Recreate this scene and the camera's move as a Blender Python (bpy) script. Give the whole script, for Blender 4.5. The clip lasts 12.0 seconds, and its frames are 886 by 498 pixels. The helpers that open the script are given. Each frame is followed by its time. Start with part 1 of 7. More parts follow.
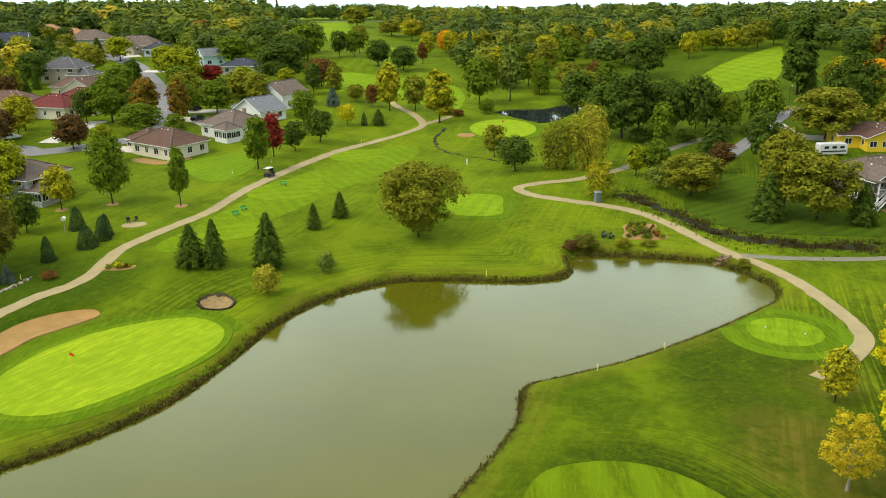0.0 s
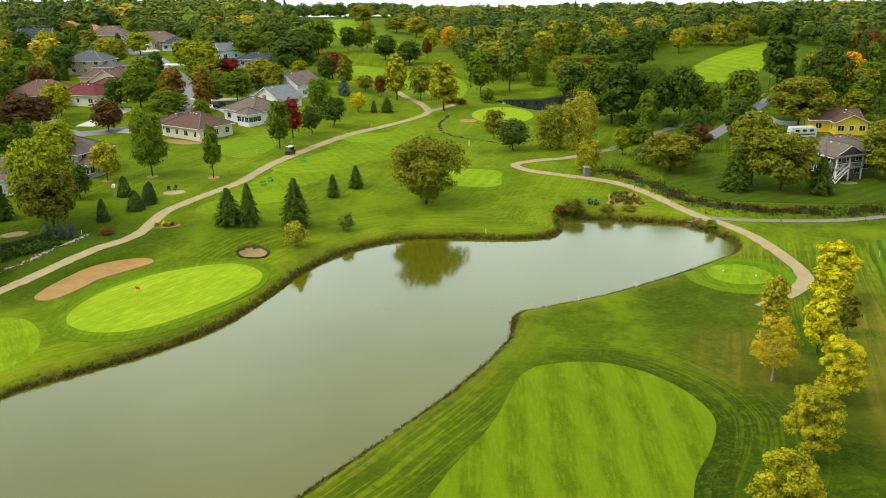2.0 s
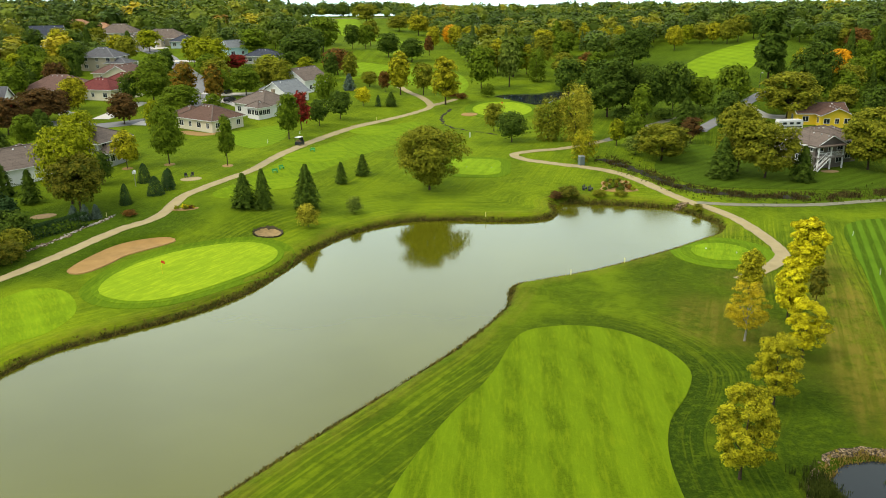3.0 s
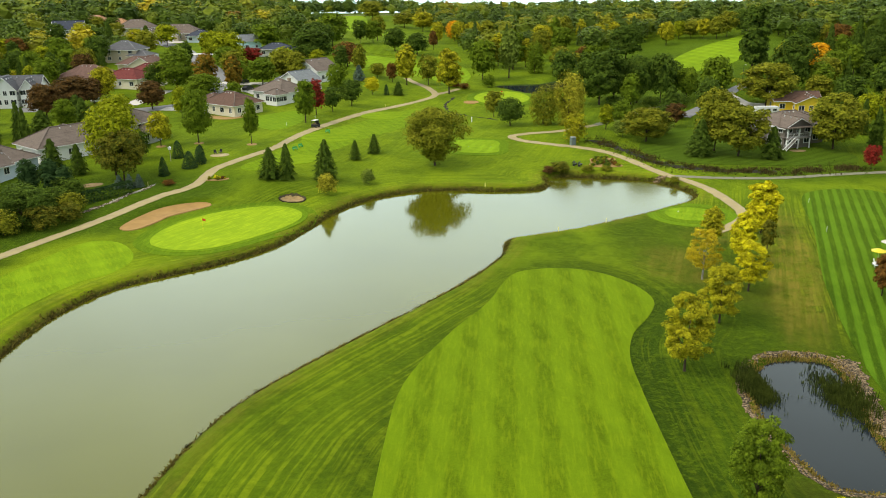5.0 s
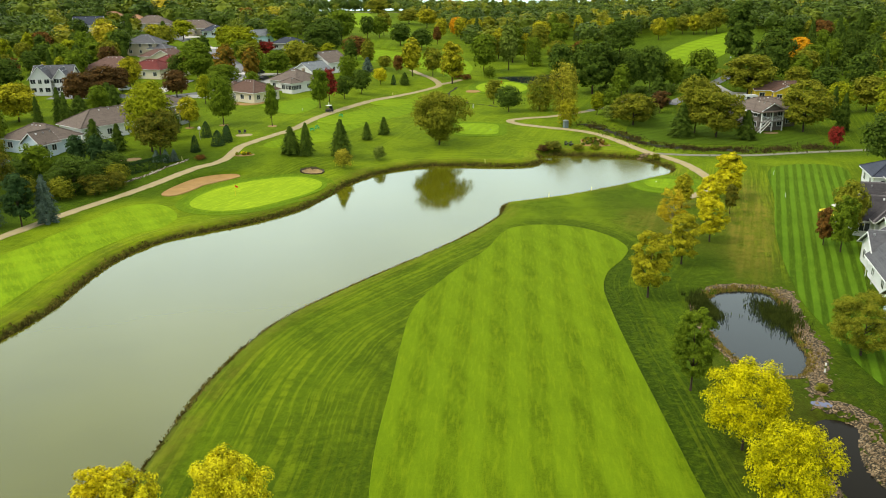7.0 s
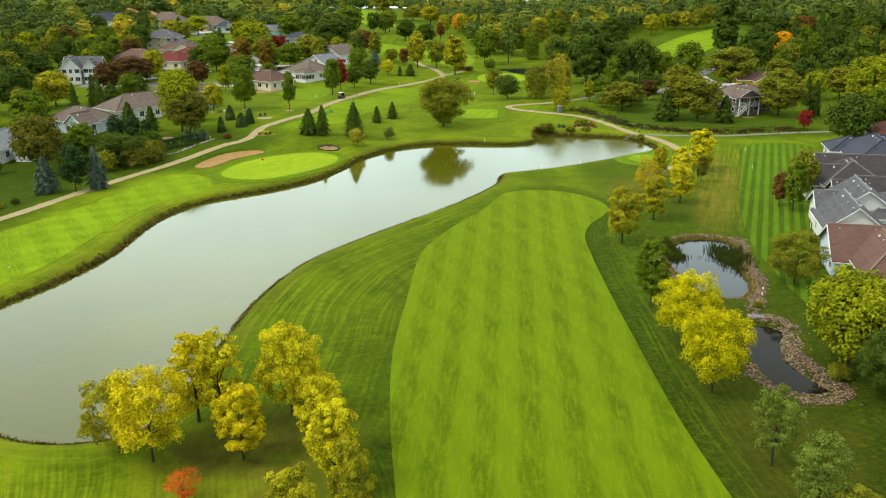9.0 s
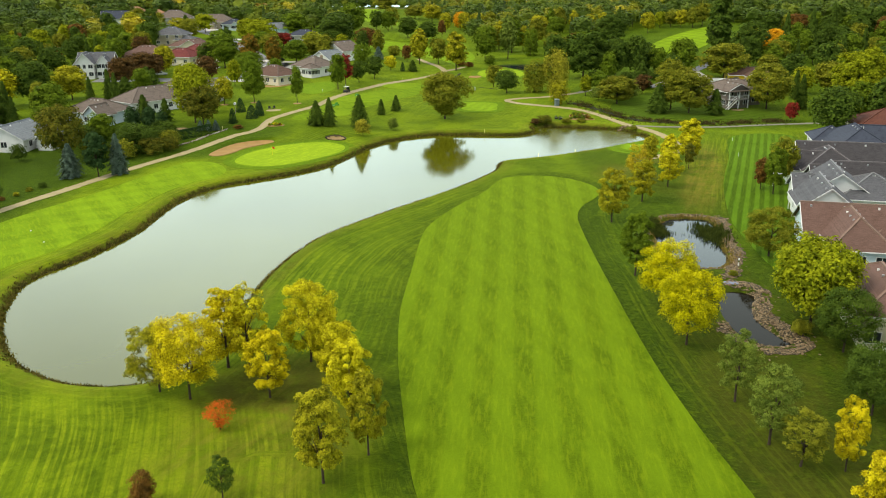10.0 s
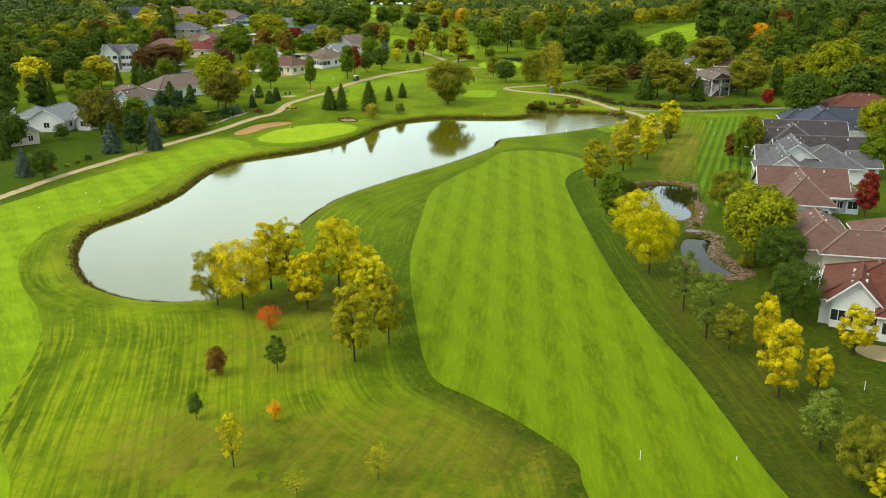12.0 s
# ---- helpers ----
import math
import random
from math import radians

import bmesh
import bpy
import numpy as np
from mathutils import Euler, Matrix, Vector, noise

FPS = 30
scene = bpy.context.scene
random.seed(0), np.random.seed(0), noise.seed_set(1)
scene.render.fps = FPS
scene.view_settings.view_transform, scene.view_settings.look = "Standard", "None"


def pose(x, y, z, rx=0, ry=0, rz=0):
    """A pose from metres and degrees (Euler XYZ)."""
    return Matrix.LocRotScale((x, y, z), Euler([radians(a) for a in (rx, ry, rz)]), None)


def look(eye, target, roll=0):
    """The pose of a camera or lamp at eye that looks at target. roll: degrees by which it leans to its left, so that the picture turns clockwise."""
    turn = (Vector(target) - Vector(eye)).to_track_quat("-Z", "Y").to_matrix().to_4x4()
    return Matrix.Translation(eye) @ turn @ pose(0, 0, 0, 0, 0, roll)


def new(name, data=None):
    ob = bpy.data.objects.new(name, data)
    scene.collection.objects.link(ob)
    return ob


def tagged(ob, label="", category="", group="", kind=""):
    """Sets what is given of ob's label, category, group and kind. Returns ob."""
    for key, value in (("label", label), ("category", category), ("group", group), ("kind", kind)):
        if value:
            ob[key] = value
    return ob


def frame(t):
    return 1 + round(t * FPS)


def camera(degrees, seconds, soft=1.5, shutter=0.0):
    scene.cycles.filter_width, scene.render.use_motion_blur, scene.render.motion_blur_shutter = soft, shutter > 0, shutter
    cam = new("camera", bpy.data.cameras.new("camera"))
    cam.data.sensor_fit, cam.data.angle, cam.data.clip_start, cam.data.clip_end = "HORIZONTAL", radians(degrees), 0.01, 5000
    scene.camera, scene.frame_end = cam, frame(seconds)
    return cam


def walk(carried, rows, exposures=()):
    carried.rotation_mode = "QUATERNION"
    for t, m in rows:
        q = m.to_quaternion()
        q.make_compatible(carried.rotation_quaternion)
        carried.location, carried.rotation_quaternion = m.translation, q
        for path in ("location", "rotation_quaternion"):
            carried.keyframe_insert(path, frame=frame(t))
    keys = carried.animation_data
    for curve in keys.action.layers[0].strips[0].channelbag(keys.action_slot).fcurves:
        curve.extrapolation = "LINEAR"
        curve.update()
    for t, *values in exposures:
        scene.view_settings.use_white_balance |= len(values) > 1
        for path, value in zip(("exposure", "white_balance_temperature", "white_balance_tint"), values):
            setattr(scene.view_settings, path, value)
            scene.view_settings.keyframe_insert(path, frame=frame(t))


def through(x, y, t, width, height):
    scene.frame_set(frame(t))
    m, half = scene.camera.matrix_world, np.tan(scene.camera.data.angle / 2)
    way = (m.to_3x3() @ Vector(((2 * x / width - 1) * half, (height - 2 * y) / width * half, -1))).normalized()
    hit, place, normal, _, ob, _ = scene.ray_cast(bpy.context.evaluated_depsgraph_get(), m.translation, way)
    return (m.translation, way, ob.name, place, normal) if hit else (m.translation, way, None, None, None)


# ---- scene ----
cam = camera(57.0, 12.0, 1.0)
ROWS = [
    (0.0, 0.0, 0.0, 44.0, 0.0, -18.616, -0.905),
    (3.0, -1.0, -28.94, 43.0, 0.18, -18.56, -0.76),
    (6.0, -1.55, -58.22, 42.1, 0.42, -18.61, -0.58),
    (9.0, -2.05, -88.45, 40.85, 0.63, -18.61, -0.48),
    (12.0, -2.33, -118.85, 39.56, 0.823, -18.667, -0.439),
]
walk(cam, [(t, pose(x, y, z, 90 + pitch, 0, yaw) @ pose(0, 0, 0, 0, 0, roll)) for t, x, y, z, yaw, pitch, roll in ROWS], [(0.0, 0.16, 6850, 7), (12.0, 0.16, 6850, 7)])

# ---- sky and sun: a bright overcast day ----
SUN_UP, SUN_ROUND = radians(52), radians(250)
world = bpy.data.worlds.new("overcast_sky")
scene.world = world
world.use_nodes = True
wn, wl = world.node_tree.nodes, world.node_tree.links
sky = wn.new("ShaderNodeTexSky")
sky.sky_type, sky.sun_disc, sky.sun_elevation, sky.sun_rotation = "NISHITA", False, SUN_UP, SUN_ROUND
sky.air_density, sky.dust_density, sky.ozone_density = 1.0, 3.0, 1.0
thin = wn.new("ShaderNodeVectorMath")
thin.operation = "SCALE"
thin.inputs["Scale"].default_value = 0.14
veil = wn.new("ShaderNodeMix")
veil.data_type = "RGBA"
veil.inputs[0].default_value = 0.78
# the cloud layer: broad soft bands of lighter and darker cloud
cloud = wn.new("ShaderNodeTexNoise")
cloud.inputs["Scale"].default_value, cloud.inputs["Detail"].default_value = 2.2, 4.0
way = wn.new("ShaderNodeTexCoord")
shade = wn.new("ShaderNodeMapRange")
for i, v in enumerate((0.3, 0.7, 0.80, 1.14)):
    shade.inputs[1 + i].default_value = v
cover = wn.new("ShaderNodeVectorMath")
cover.operation = "SCALE"
hue = wn.new("ShaderNodeMix")
hue.data_type = "RGBA"
hue.inputs[6].default_value, hue.inputs[7].default_value = (0.82, 1.06, 1.12, 1), (1.06, 1.09, 1.13, 1)
wl.new(hue.outputs[2], cover.inputs[0])
wl.new(way.outputs["Generated"], cloud.inputs["Vector"])
wl.new(cloud.outputs["Fac"], shade.inputs[0])
# the cloud thins to bright haze towards the horizon
height = wn.new("ShaderNodeSeparateXYZ")
glow = wn.new("ShaderNodeMapRange")
glow.interpolation_type = "SMOOTHSTEP"
for i, v in enumerate((0.20, 0.75, 2.7, 1.15)):
    glow.inputs[1 + i].default_value = v
both = wn.new("ShaderNodeMath")
both.operation = "MULTIPLY"
wl.new(way.outputs["Generated"], height.inputs[0])
# brightest low in the north-west, where the cloud is thinnest
north = wn.new("ShaderNodeMapRange")
north.interpolation_type = "SMOOTHSTEP"
for i, v in enumerate((-0.2, 1.0, 1.0, 2.65)):
    north.inputs[1 + i].default_value = v
lean = wn.new("ShaderNodeMath")
lean.operation = "MULTIPLY_ADD"
lean.inputs[1].default_value = -0.45
wl.new(height.outputs[0], lean.inputs[0])
wl.new(height.outputs[1], lean.inputs[2])
wl.new(lean.outputs[0], north.inputs[0])
wl.new(north.outputs[0], glow.inputs[3])
wl.new(height.outputs[2], glow.inputs[0])
climb = wn.new("ShaderNodeMapRange")
climb.inputs[1].default_value, climb.inputs[2].default_value = 0.15, 0.65
wl.new(height.outputs[2], climb.inputs[0])
wl.new(climb.outputs[0], hue.inputs[0])
wl.new(shade.outputs[0], both.inputs[0])
wl.new(glow.outputs[0], both.inputs[1])
wl.new(both.outputs[0], cover.inputs["Scale"])
wl.new(cover.outputs[0], veil.inputs[7])
wl.new(sky.outputs[0], thin.inputs[0])
wl.new(thin.outputs[0], veil.inputs[6])
wl.new(veil.outputs[2], wn["Background"].inputs[0])
wn["Background"].inputs[1].default_value = 1.0
sun = new("sun", bpy.data.lights.new("sun", "SUN"))
sun.data.energy, sun.data.angle, sun.data.color = 1.8, radians(20), (1.0, 0.94, 0.82)
sun.matrix_world = look((0, 0, 0), (-math.sin(SUN_ROUND) * math.cos(SUN_UP), -math.cos(SUN_ROUND) * math.cos(SUN_UP), -math.sin(SUN_UP)))


# ---- materials ----
class Graph:
    """A small wrapper round a node tree."""

    def __init__(self, name, rough=0.8, metal=0.0, spec=0.3):
        self.mat = bpy.data.materials.new(name)
        self.mat.use_nodes = True
        self.n, self.l = self.mat.node_tree.nodes, self.mat.node_tree.links
        self.bsdf = self.n["Principled BSDF"]
        self.bsdf.inputs["Roughness"].default_value = rough
        self.bsdf.inputs["Metallic"].default_value = metal
        self.bsdf.inputs["Specular IOR Level"].default_value = spec
        self.where = self.n.new("ShaderNodeNewGeometry").outputs["Position"]

    def put(self, socket, value):
        if isinstance(value, bpy.types.NodeSocket):
            self.l.new(value, socket)
        else:
            socket.default_value = value

    def noise(self, scale, detail=3.0, vector=None, rough=0.55):
        k = self.n.new("ShaderNodeTexNoise")
        k.inputs["Scale"].default_value, k.inputs["Detail"].default_value, k.inputs["Roughness"].default_value = scale, detail, rough
        self.l.new(vector or self.where, k.inputs["Vector"])
        return k.outputs["Fac"]

    def math(self, op, a, b=0.0, clamp=False):
        k = self.n.new("ShaderNodeMath")
        k.operation, k.use_clamp = op, clamp
        self.put(k.inputs[0], a)
        self.put(k.inputs[1], b)
        return k.outputs[0]

    def span(self, value, a, b, c=0.0, d=1.0):
        k = self.n.new("ShaderNodeMapRange")
        k.interpolation_type = "SMOOTHSTEP"
        self.put(k.inputs[0], value)
        for i, v in enumerate((a, b, c, d)):
            k.inputs[1 + i].default_value = v
        return k.outputs[0]

    def mix(self, fac, a, b, how="MIX"):
        k = self.n.new("ShaderNodeMix")
        k.data_type, k.blend_type = "RGBA", how
        self.put(k.inputs[0], fac)
        self.put(k.inputs[6], (*a, 1) if isinstance(a, tuple) else a)
        self.put(k.inputs[7], (*b, 1) if isinstance(b, tuple) else b)
        return k.outputs[2]

    def turned(self, degrees, scale=(1, 1, 1)):
        k = self.n.new("ShaderNodeMapping")
        k.vector_type = "TEXTURE"
        k.inputs["Rotation"].default_value, k.inputs["Scale"].default_value = (0, 0, radians(-degrees)), tuple(1 / v for v in scale)
        self.l.new(self.where, k.inputs["Vector"])
        return k.outputs[0]

    def axis(self, vector, i):
        k = self.n.new("ShaderNodeSeparateXYZ")
        self.l.new(vector, k.inputs[0])
        return k.outputs[i]

    def attr(self, name):
        k = self.n.new("ShaderNodeAttribute")
        k.attribute_name = name
        return k.outputs["Fac"]

    def lines(self, along, close):
        """Irregular streaks that keep to a coordinate, as a mower leaves them."""
        k = self.n.new("ShaderNodeCombineXYZ")
        self.l.new(self.math("MULTIPLY", along, close), k.inputs[0])
        self.l.new(self.math("MULTIPLY", self.axis(self.where, 1), 0.06), k.inputs[1])
        self.l.new(self.math("MULTIPLY", self.axis(self.where, 0), 0.06), k.inputs[2])
        return self.noise(1.0, 2.5, k.outputs[0])

    def island(self):
        return self.n.new("ShaderNodeNewGeometry").outputs["Random Per Island"]

    def each(self):
        return self.n.new("ShaderNodeObjectInfo").outputs["Random"]

    def color(self, value):
        self.put(self.bsdf.inputs["Base Color"], (*value, 1) if isinstance(value, tuple) else value)
        return self

    def sheen(self, weight=0.22):
        """Blade tips that catch the light at a low angle."""
        self.bsdf.inputs["Sheen Weight"].default_value, self.bsdf.inputs["Sheen Roughness"].default_value = weight, 0.36
        self.bsdf.inputs["Sheen Tint"].default_value = (0.62, 0.85, 0.08, 1)
        return self

    def bump(self, height, strength=0.4, far=0.05):
        k = self.n.new("ShaderNodeBump")
        k.inputs["Strength"].default_value, k.inputs["Distance"].default_value = strength, far
        self.l.new(height, k.inputs["Height"])
        self.l.new(k.outputs[0], self.bsdf.inputs["Normal"])
        return self


def plain(name, color, rough=0.6, metal=0.0, vary=0.18, scale=2.0):
    g = Graph(name, rough, metal)
    dark = tuple(c * (1 - vary) for c in color)
    light = tuple(min(1, c * (1 + vary)) for c in color)
    g.color(g.mix(g.noise(scale, 4), dark, light))
    return g.mat


def turf(name, low, high, stripe=0.0, width=3.0, angle=0.0, cross=0.0, fine=0.5, wander=1.6, lift=1.7, even=0.2, second=90):
    """Mown grass: patches, grain and soft mowing stripes."""
    g = Graph(name, 1.0, 0, 0.02).sheen()
    patch = g.span(g.noise(0.09, 5), 0.3, 0.7)
    grain = g.noise(2.2, 5, rough=0.7)
    tuft = g.noise(6.0, 4, rough=0.7)
    c = g.mix(patch, low, high)
    c = g.mix(g.math("MULTIPLY", g.span(grain, 0.3, 0.75), fine), c, tuple(v * 1.25 for v in high), "MIX")
    c = g.mix(g.math("MULTIPLY", g.span(tuft, 0.42, 0.68), 0.38), c, tuple(v * 0.6 for v in low))
    streak = g.noise(1.0, 5, g.turned(angle, (2.4, 0.34, 1)), 0.68)
    c = g.mix(g.span(streak, 0.46, 0.68, 0.0, 0.58), c, tuple(v * k for v, k in zip(high, (1.7, 1.45, 1.4))))
    c = g.mix(g.span(streak, 0.55, 0.32, 0.0, 0.10), c, tuple(v * 0.62 for v in low))
    c = g.mix(g.span(g.noise(0.45, 6, rough=0.75), 0.54, 0.32, 0.0, 0.16), c, tuple(v * 0.66 for v in low))
    if stripe:
        for turn, amount in ((angle, stripe), (angle + second, cross)):
            if amount:
                u = g.axis(g.turned(turn), 0)
                u = g.math("ADD", u, g.math("MULTIPLY", g.noise(0.12, 2), wander))
                wave = g.math("SINE", g.math("MULTIPLY", u, math.pi / width))
                band = g.math("MULTIPLY", g.span(wave, -0.5, 0.5), g.span(g.noise(0.13, 4), 0.3, 0.65, even, 1.0))
                c = g.mix(g.math("MULTIPLY", band, amount), c, tuple(v * lift for v in high))
    g.color(c).bump(g.noise(6.0, 4), 0.5, 0.08)
    return g.mat


def rough_turf():
    """The rough: longer grass with mowing lines that follow the shore or run straight, dry patches, darker zones and
    tree shade put into the colour.
    """
    g = Graph("rough_grass", 1.0, 0, 0.02).sheen()
    patch = g.span(g.noise(0.05, 5), 0.32, 0.68)
    c = g.mix(patch, (0.020, 0.042, 0.003), (0.039, 0.072, 0.004))
    c = g.mix(g.span(g.noise(0.4, 5, rough=0.65), 0.4, 0.7, 0.0, 0.45), c, (0.055, 0.098, 0.005))
    c = g.mix(g.math("MULTIPLY", g.attr("short"), g.span(g.noise(0.10, 5, rough=0.65), 0.36, 0.62, 0.35, 1.0)), c, (0.166, 0.230, 0.007))
    c = g.mix(g.math("MULTIPLY", g.attr("deep"), g.span(g.noise(0.25, 5), 0.2, 0.6, 0.6, 1.0)), c, (0.013, 0.029, 0.003))
    wander = g.math("MULTIPLY", g.noise(0.05, 2), 2.0)
    shore = g.lines(g.math("ADD", g.attr("shore"), wander), 2.3)
    straight = g.lines(g.math("ADD", g.attr("along"), g.math("MULTIPLY", wander, 0.5)), 2.7)
    by = g.attr("mown")
    for line, amount, fac in ((shore, by, 0.55), (straight, g.attr("straight"), 0.85)):
        wave = g.span(line, 0.47, 0.60)
        broken = g.math("MULTIPLY", g.span(g.noise(0.06, 3), 0.32, 0.6, 0.45, 1.0), g.span(g.noise(0.8, 5), 0.3, 0.62, 0.3, 1.0))
        c = g.mix(g.math("MULTIPLY", g.math("MULTIPLY", wave, broken), g.math("MULTIPLY", amount, fac)), c, (0.225, 0.275, 0.010))
        low = g.span(line, 0.49, 0.38)
        c = g.mix(g.math("MULTIPLY", low, g.math("MULTIPLY", amount, fac * 0.5)), c, (0.055, 0.100, 0.004))
    clump = g.noise(0.85, 6, rough=0.72)
    c = g.mix(g.span(clump, 0.52, 0.70, 0.0, 0.34), c, (0.120, 0.165, 0.007))
    c = g.mix(g.span(clump, 0.47, 0.33, 0.0, 0.27), c, (0.018, 0.040, 0.003))
    c = g.mix(g.math("MULTIPLY", g.span(g.noise(1.7, 6, rough=0.75), 0.42, 0.7), 0.3), c, (0.110, 0.165, 0.006))
    c = g.mix(g.math("MULTIPLY", g.span(g.noise(4.0, 4, rough=0.7), 0.45, 0.7), 0.30), c, (0.020, 0.044, 0.003))
    dry = g.math("MULTIPLY", g.attr("dry"), g.span(g.noise(0.35, 6, rough=0.7), 0.28, 0.62), True)
    blade = g.noise(1.0, 4, g.turned(20.6, (1.3, 0.05, 1)))
    wild = g.noise(0.42, 7, rough=0.72)
    c = g.mix(g.math("MULTIPLY", g.attr("meadow"), g.span(wild, 0.52, 0.66, 0.0, 0.62)), c, (0.190, 0.178, 0.012))
    c = g.mix(g.math("MULTIPLY", g.attr("meadow"), g.span(wild, 0.49, 0.36, 0.0, 0.70)), c, (0.040, 0.056, 0.005))
    c = g.mix(dry, c, g.mix(g.span(blade, 0.35, 0.65), (0.100, 0.100, 0.010), (0.180, 0.140, 0.022)))
    litter_shade = g.math("MULTIPLY", g.attr("litter_shade"), g.span(g.noise(0.4, 6, rough=0.7), 0.25, 0.6), True)
    c = g.mix(litter_shade, c, (0.054, 0.050, 0.008))
    c = g.mix(g.math("MULTIPLY", g.attr("bank"), g.span(g.noise(0.7, 4), 0.25, 0.5, 0.5, 1.0)), c, (0.034, 0.025, 0.010))
    g.color(c).bump(g.math("ADD", g.noise(4.0, 5, rough=0.7), clump), 0.5, 0.16)
    return g.mat


def leaf(name, dark, light, through=0.13):
    """Leaves: each one its own tone, each tree its own shade."""
    g = Graph(name, 0.9, 0, 0.03)
    c = g.mix(g.span(g.island(), -0.15, 1.1), dark, light)
    c = g.mix(g.math("MULTIPLY", g.each(), 0.22), c, tuple(v * 0.7 for v in dark))
    # clump noise: highlights and shaded gaps put into the leaf colour
    c = g.mix(g.span(g.noise(0.9, 2), 0.46, 0.64, 0.0, 0.8), c, light)
    c = g.mix(g.span(g.noise(0.7, 2), 0.50, 0.34, 0.0, 0.45), c, tuple(v * 0.75 for v in dark))
    g.color(c)
    t = g.n.new("ShaderNodeBsdfTranslucent")
    g.l.new(c, t.inputs[0])
    m = g.n.new("ShaderNodeMixShader")
    m.inputs[0].default_value = through
    g.l.new(g.bsdf.outputs[0], m.inputs[1])
    g.l.new(t.outputs[0], m.inputs[2])
    g.l.new(m.outputs[0], g.n["Material Output"].inputs[0])
    return g.mat


def woods_leaf():
    """Far woods: the tone runs from dark green over green and olive to yellow and rust, tree by tree."""
    g = Graph("woods_leaf", 0.7, 0, 0.1)
    r = g.n.new("ShaderNodeValToRGB")
    stops = ((0.0, (0.046, 0.088, 0.014)), (0.35, (0.096, 0.154, 0.015)), (0.62, (0.180, 0.222, 0.016)), (0.8, (0.360, 0.330, 0.017)), (0.95, (0.55, 0.44, 0.017)), (1.0, (0.26, 0.12, 0.020)))
    for i, (at, c) in enumerate(stops):
        e = r.color_ramp.elements[i] if i < 2 else r.color_ramp.elements.new(at)
        e.position, e.color = at, (*c, 1)
    g.l.new(g.attr("tint"), r.inputs[0])
    g.color(g.mix(g.island(), g.mix(0.34, r.outputs[0], (0.008, 0.014, 0.003)), g.mix(0.16, r.outputs[0], (0.22, 0.24, 0.02))))
    return g.mat


def shingle(name, dark, light):
    g = Graph(name, 0.85, 0, 0.2)
    b = g.n.new("ShaderNodeTexBrick")
    b.inputs["Scale"].default_value = 1.0
    b.inputs["Brick Width"].default_value, b.inputs["Row Height"].default_value, b.inputs["Mortar Size"].default_value = 0.5, 0.16, 0.012
    b.inputs["Color1"].default_value, b.inputs["Color2"].default_value = (*dark, 1), (*light, 1)
    b.inputs["Mortar"].default_value = (*(c * 0.5 for c in dark), 1)
    co = g.n.new("ShaderNodeTexCoord")
    k = g.n.new("ShaderNodeMapping")
    k.inputs["Scale"].default_value, k.inputs["Rotation"].default_value = (1, 1, 2.2), (radians(90), 0, 0)
    g.l.new(co.outputs["Object"], k.inputs["Vector"])
    g.l.new(k.outputs[0], b.inputs["Vector"])
    c = g.mix(g.span(g.noise(0.8, 4), 0.3, 0.7, 0.0, 0.6), b.outputs["Color"], light)
    g.color(c).bump(b.outputs["Fac"], 0.3, 0.02)
    return g.mat


def siding(name, color):
    g = Graph(name, 0.55, 0, 0.3)
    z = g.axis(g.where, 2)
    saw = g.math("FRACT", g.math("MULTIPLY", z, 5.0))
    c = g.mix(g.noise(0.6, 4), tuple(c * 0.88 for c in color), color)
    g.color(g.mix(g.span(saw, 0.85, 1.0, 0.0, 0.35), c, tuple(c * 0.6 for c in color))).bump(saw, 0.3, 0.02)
    return g.mat


def water(name, deep, rough, ripple, bend=1.36, ruffled=False):
    g = Graph(name, rough, 0, 0.5)
    g.bsdf.inputs["IOR"].default_value = bend
    g.bsdf.inputs["Specular Tint"].default_value = (0.92, 1.0, 0.72, 1)
    g.color(g.mix(g.span(g.noise(0.03, 3), 0.3, 0.7), deep, tuple(v * 1.3 for v in deep)))
    both = g.math("ADD", g.noise(1.1, 4), g.math("MULTIPLY", g.noise(0.25, 2), 1.5))
    if ruffled:
        # the wind ruffles the open north-east bay and some loose patches
        x = g.math("ADD", g.axis(g.where, 0), g.math("MULTIPLY", g.noise(0.05, 4), 14.0))
        wind = g.math("ADD", g.span(x, 16.0, 36.0, 0.0, 0.8), g.math("MULTIPLY", g.span(g.noise(0.035, 5), 0.52, 0.66), 0.35), True)
        g.put(g.bsdf.inputs["Roughness"], g.span(wind, 0.0, 1.0, rough, 0.18))
        both = g.math("MULTIPLY", both, g.span(wind, 0.0, 1.0, 1.0, 3.0))
    g.bump(both, ripple, 0.05)
    return g.mat


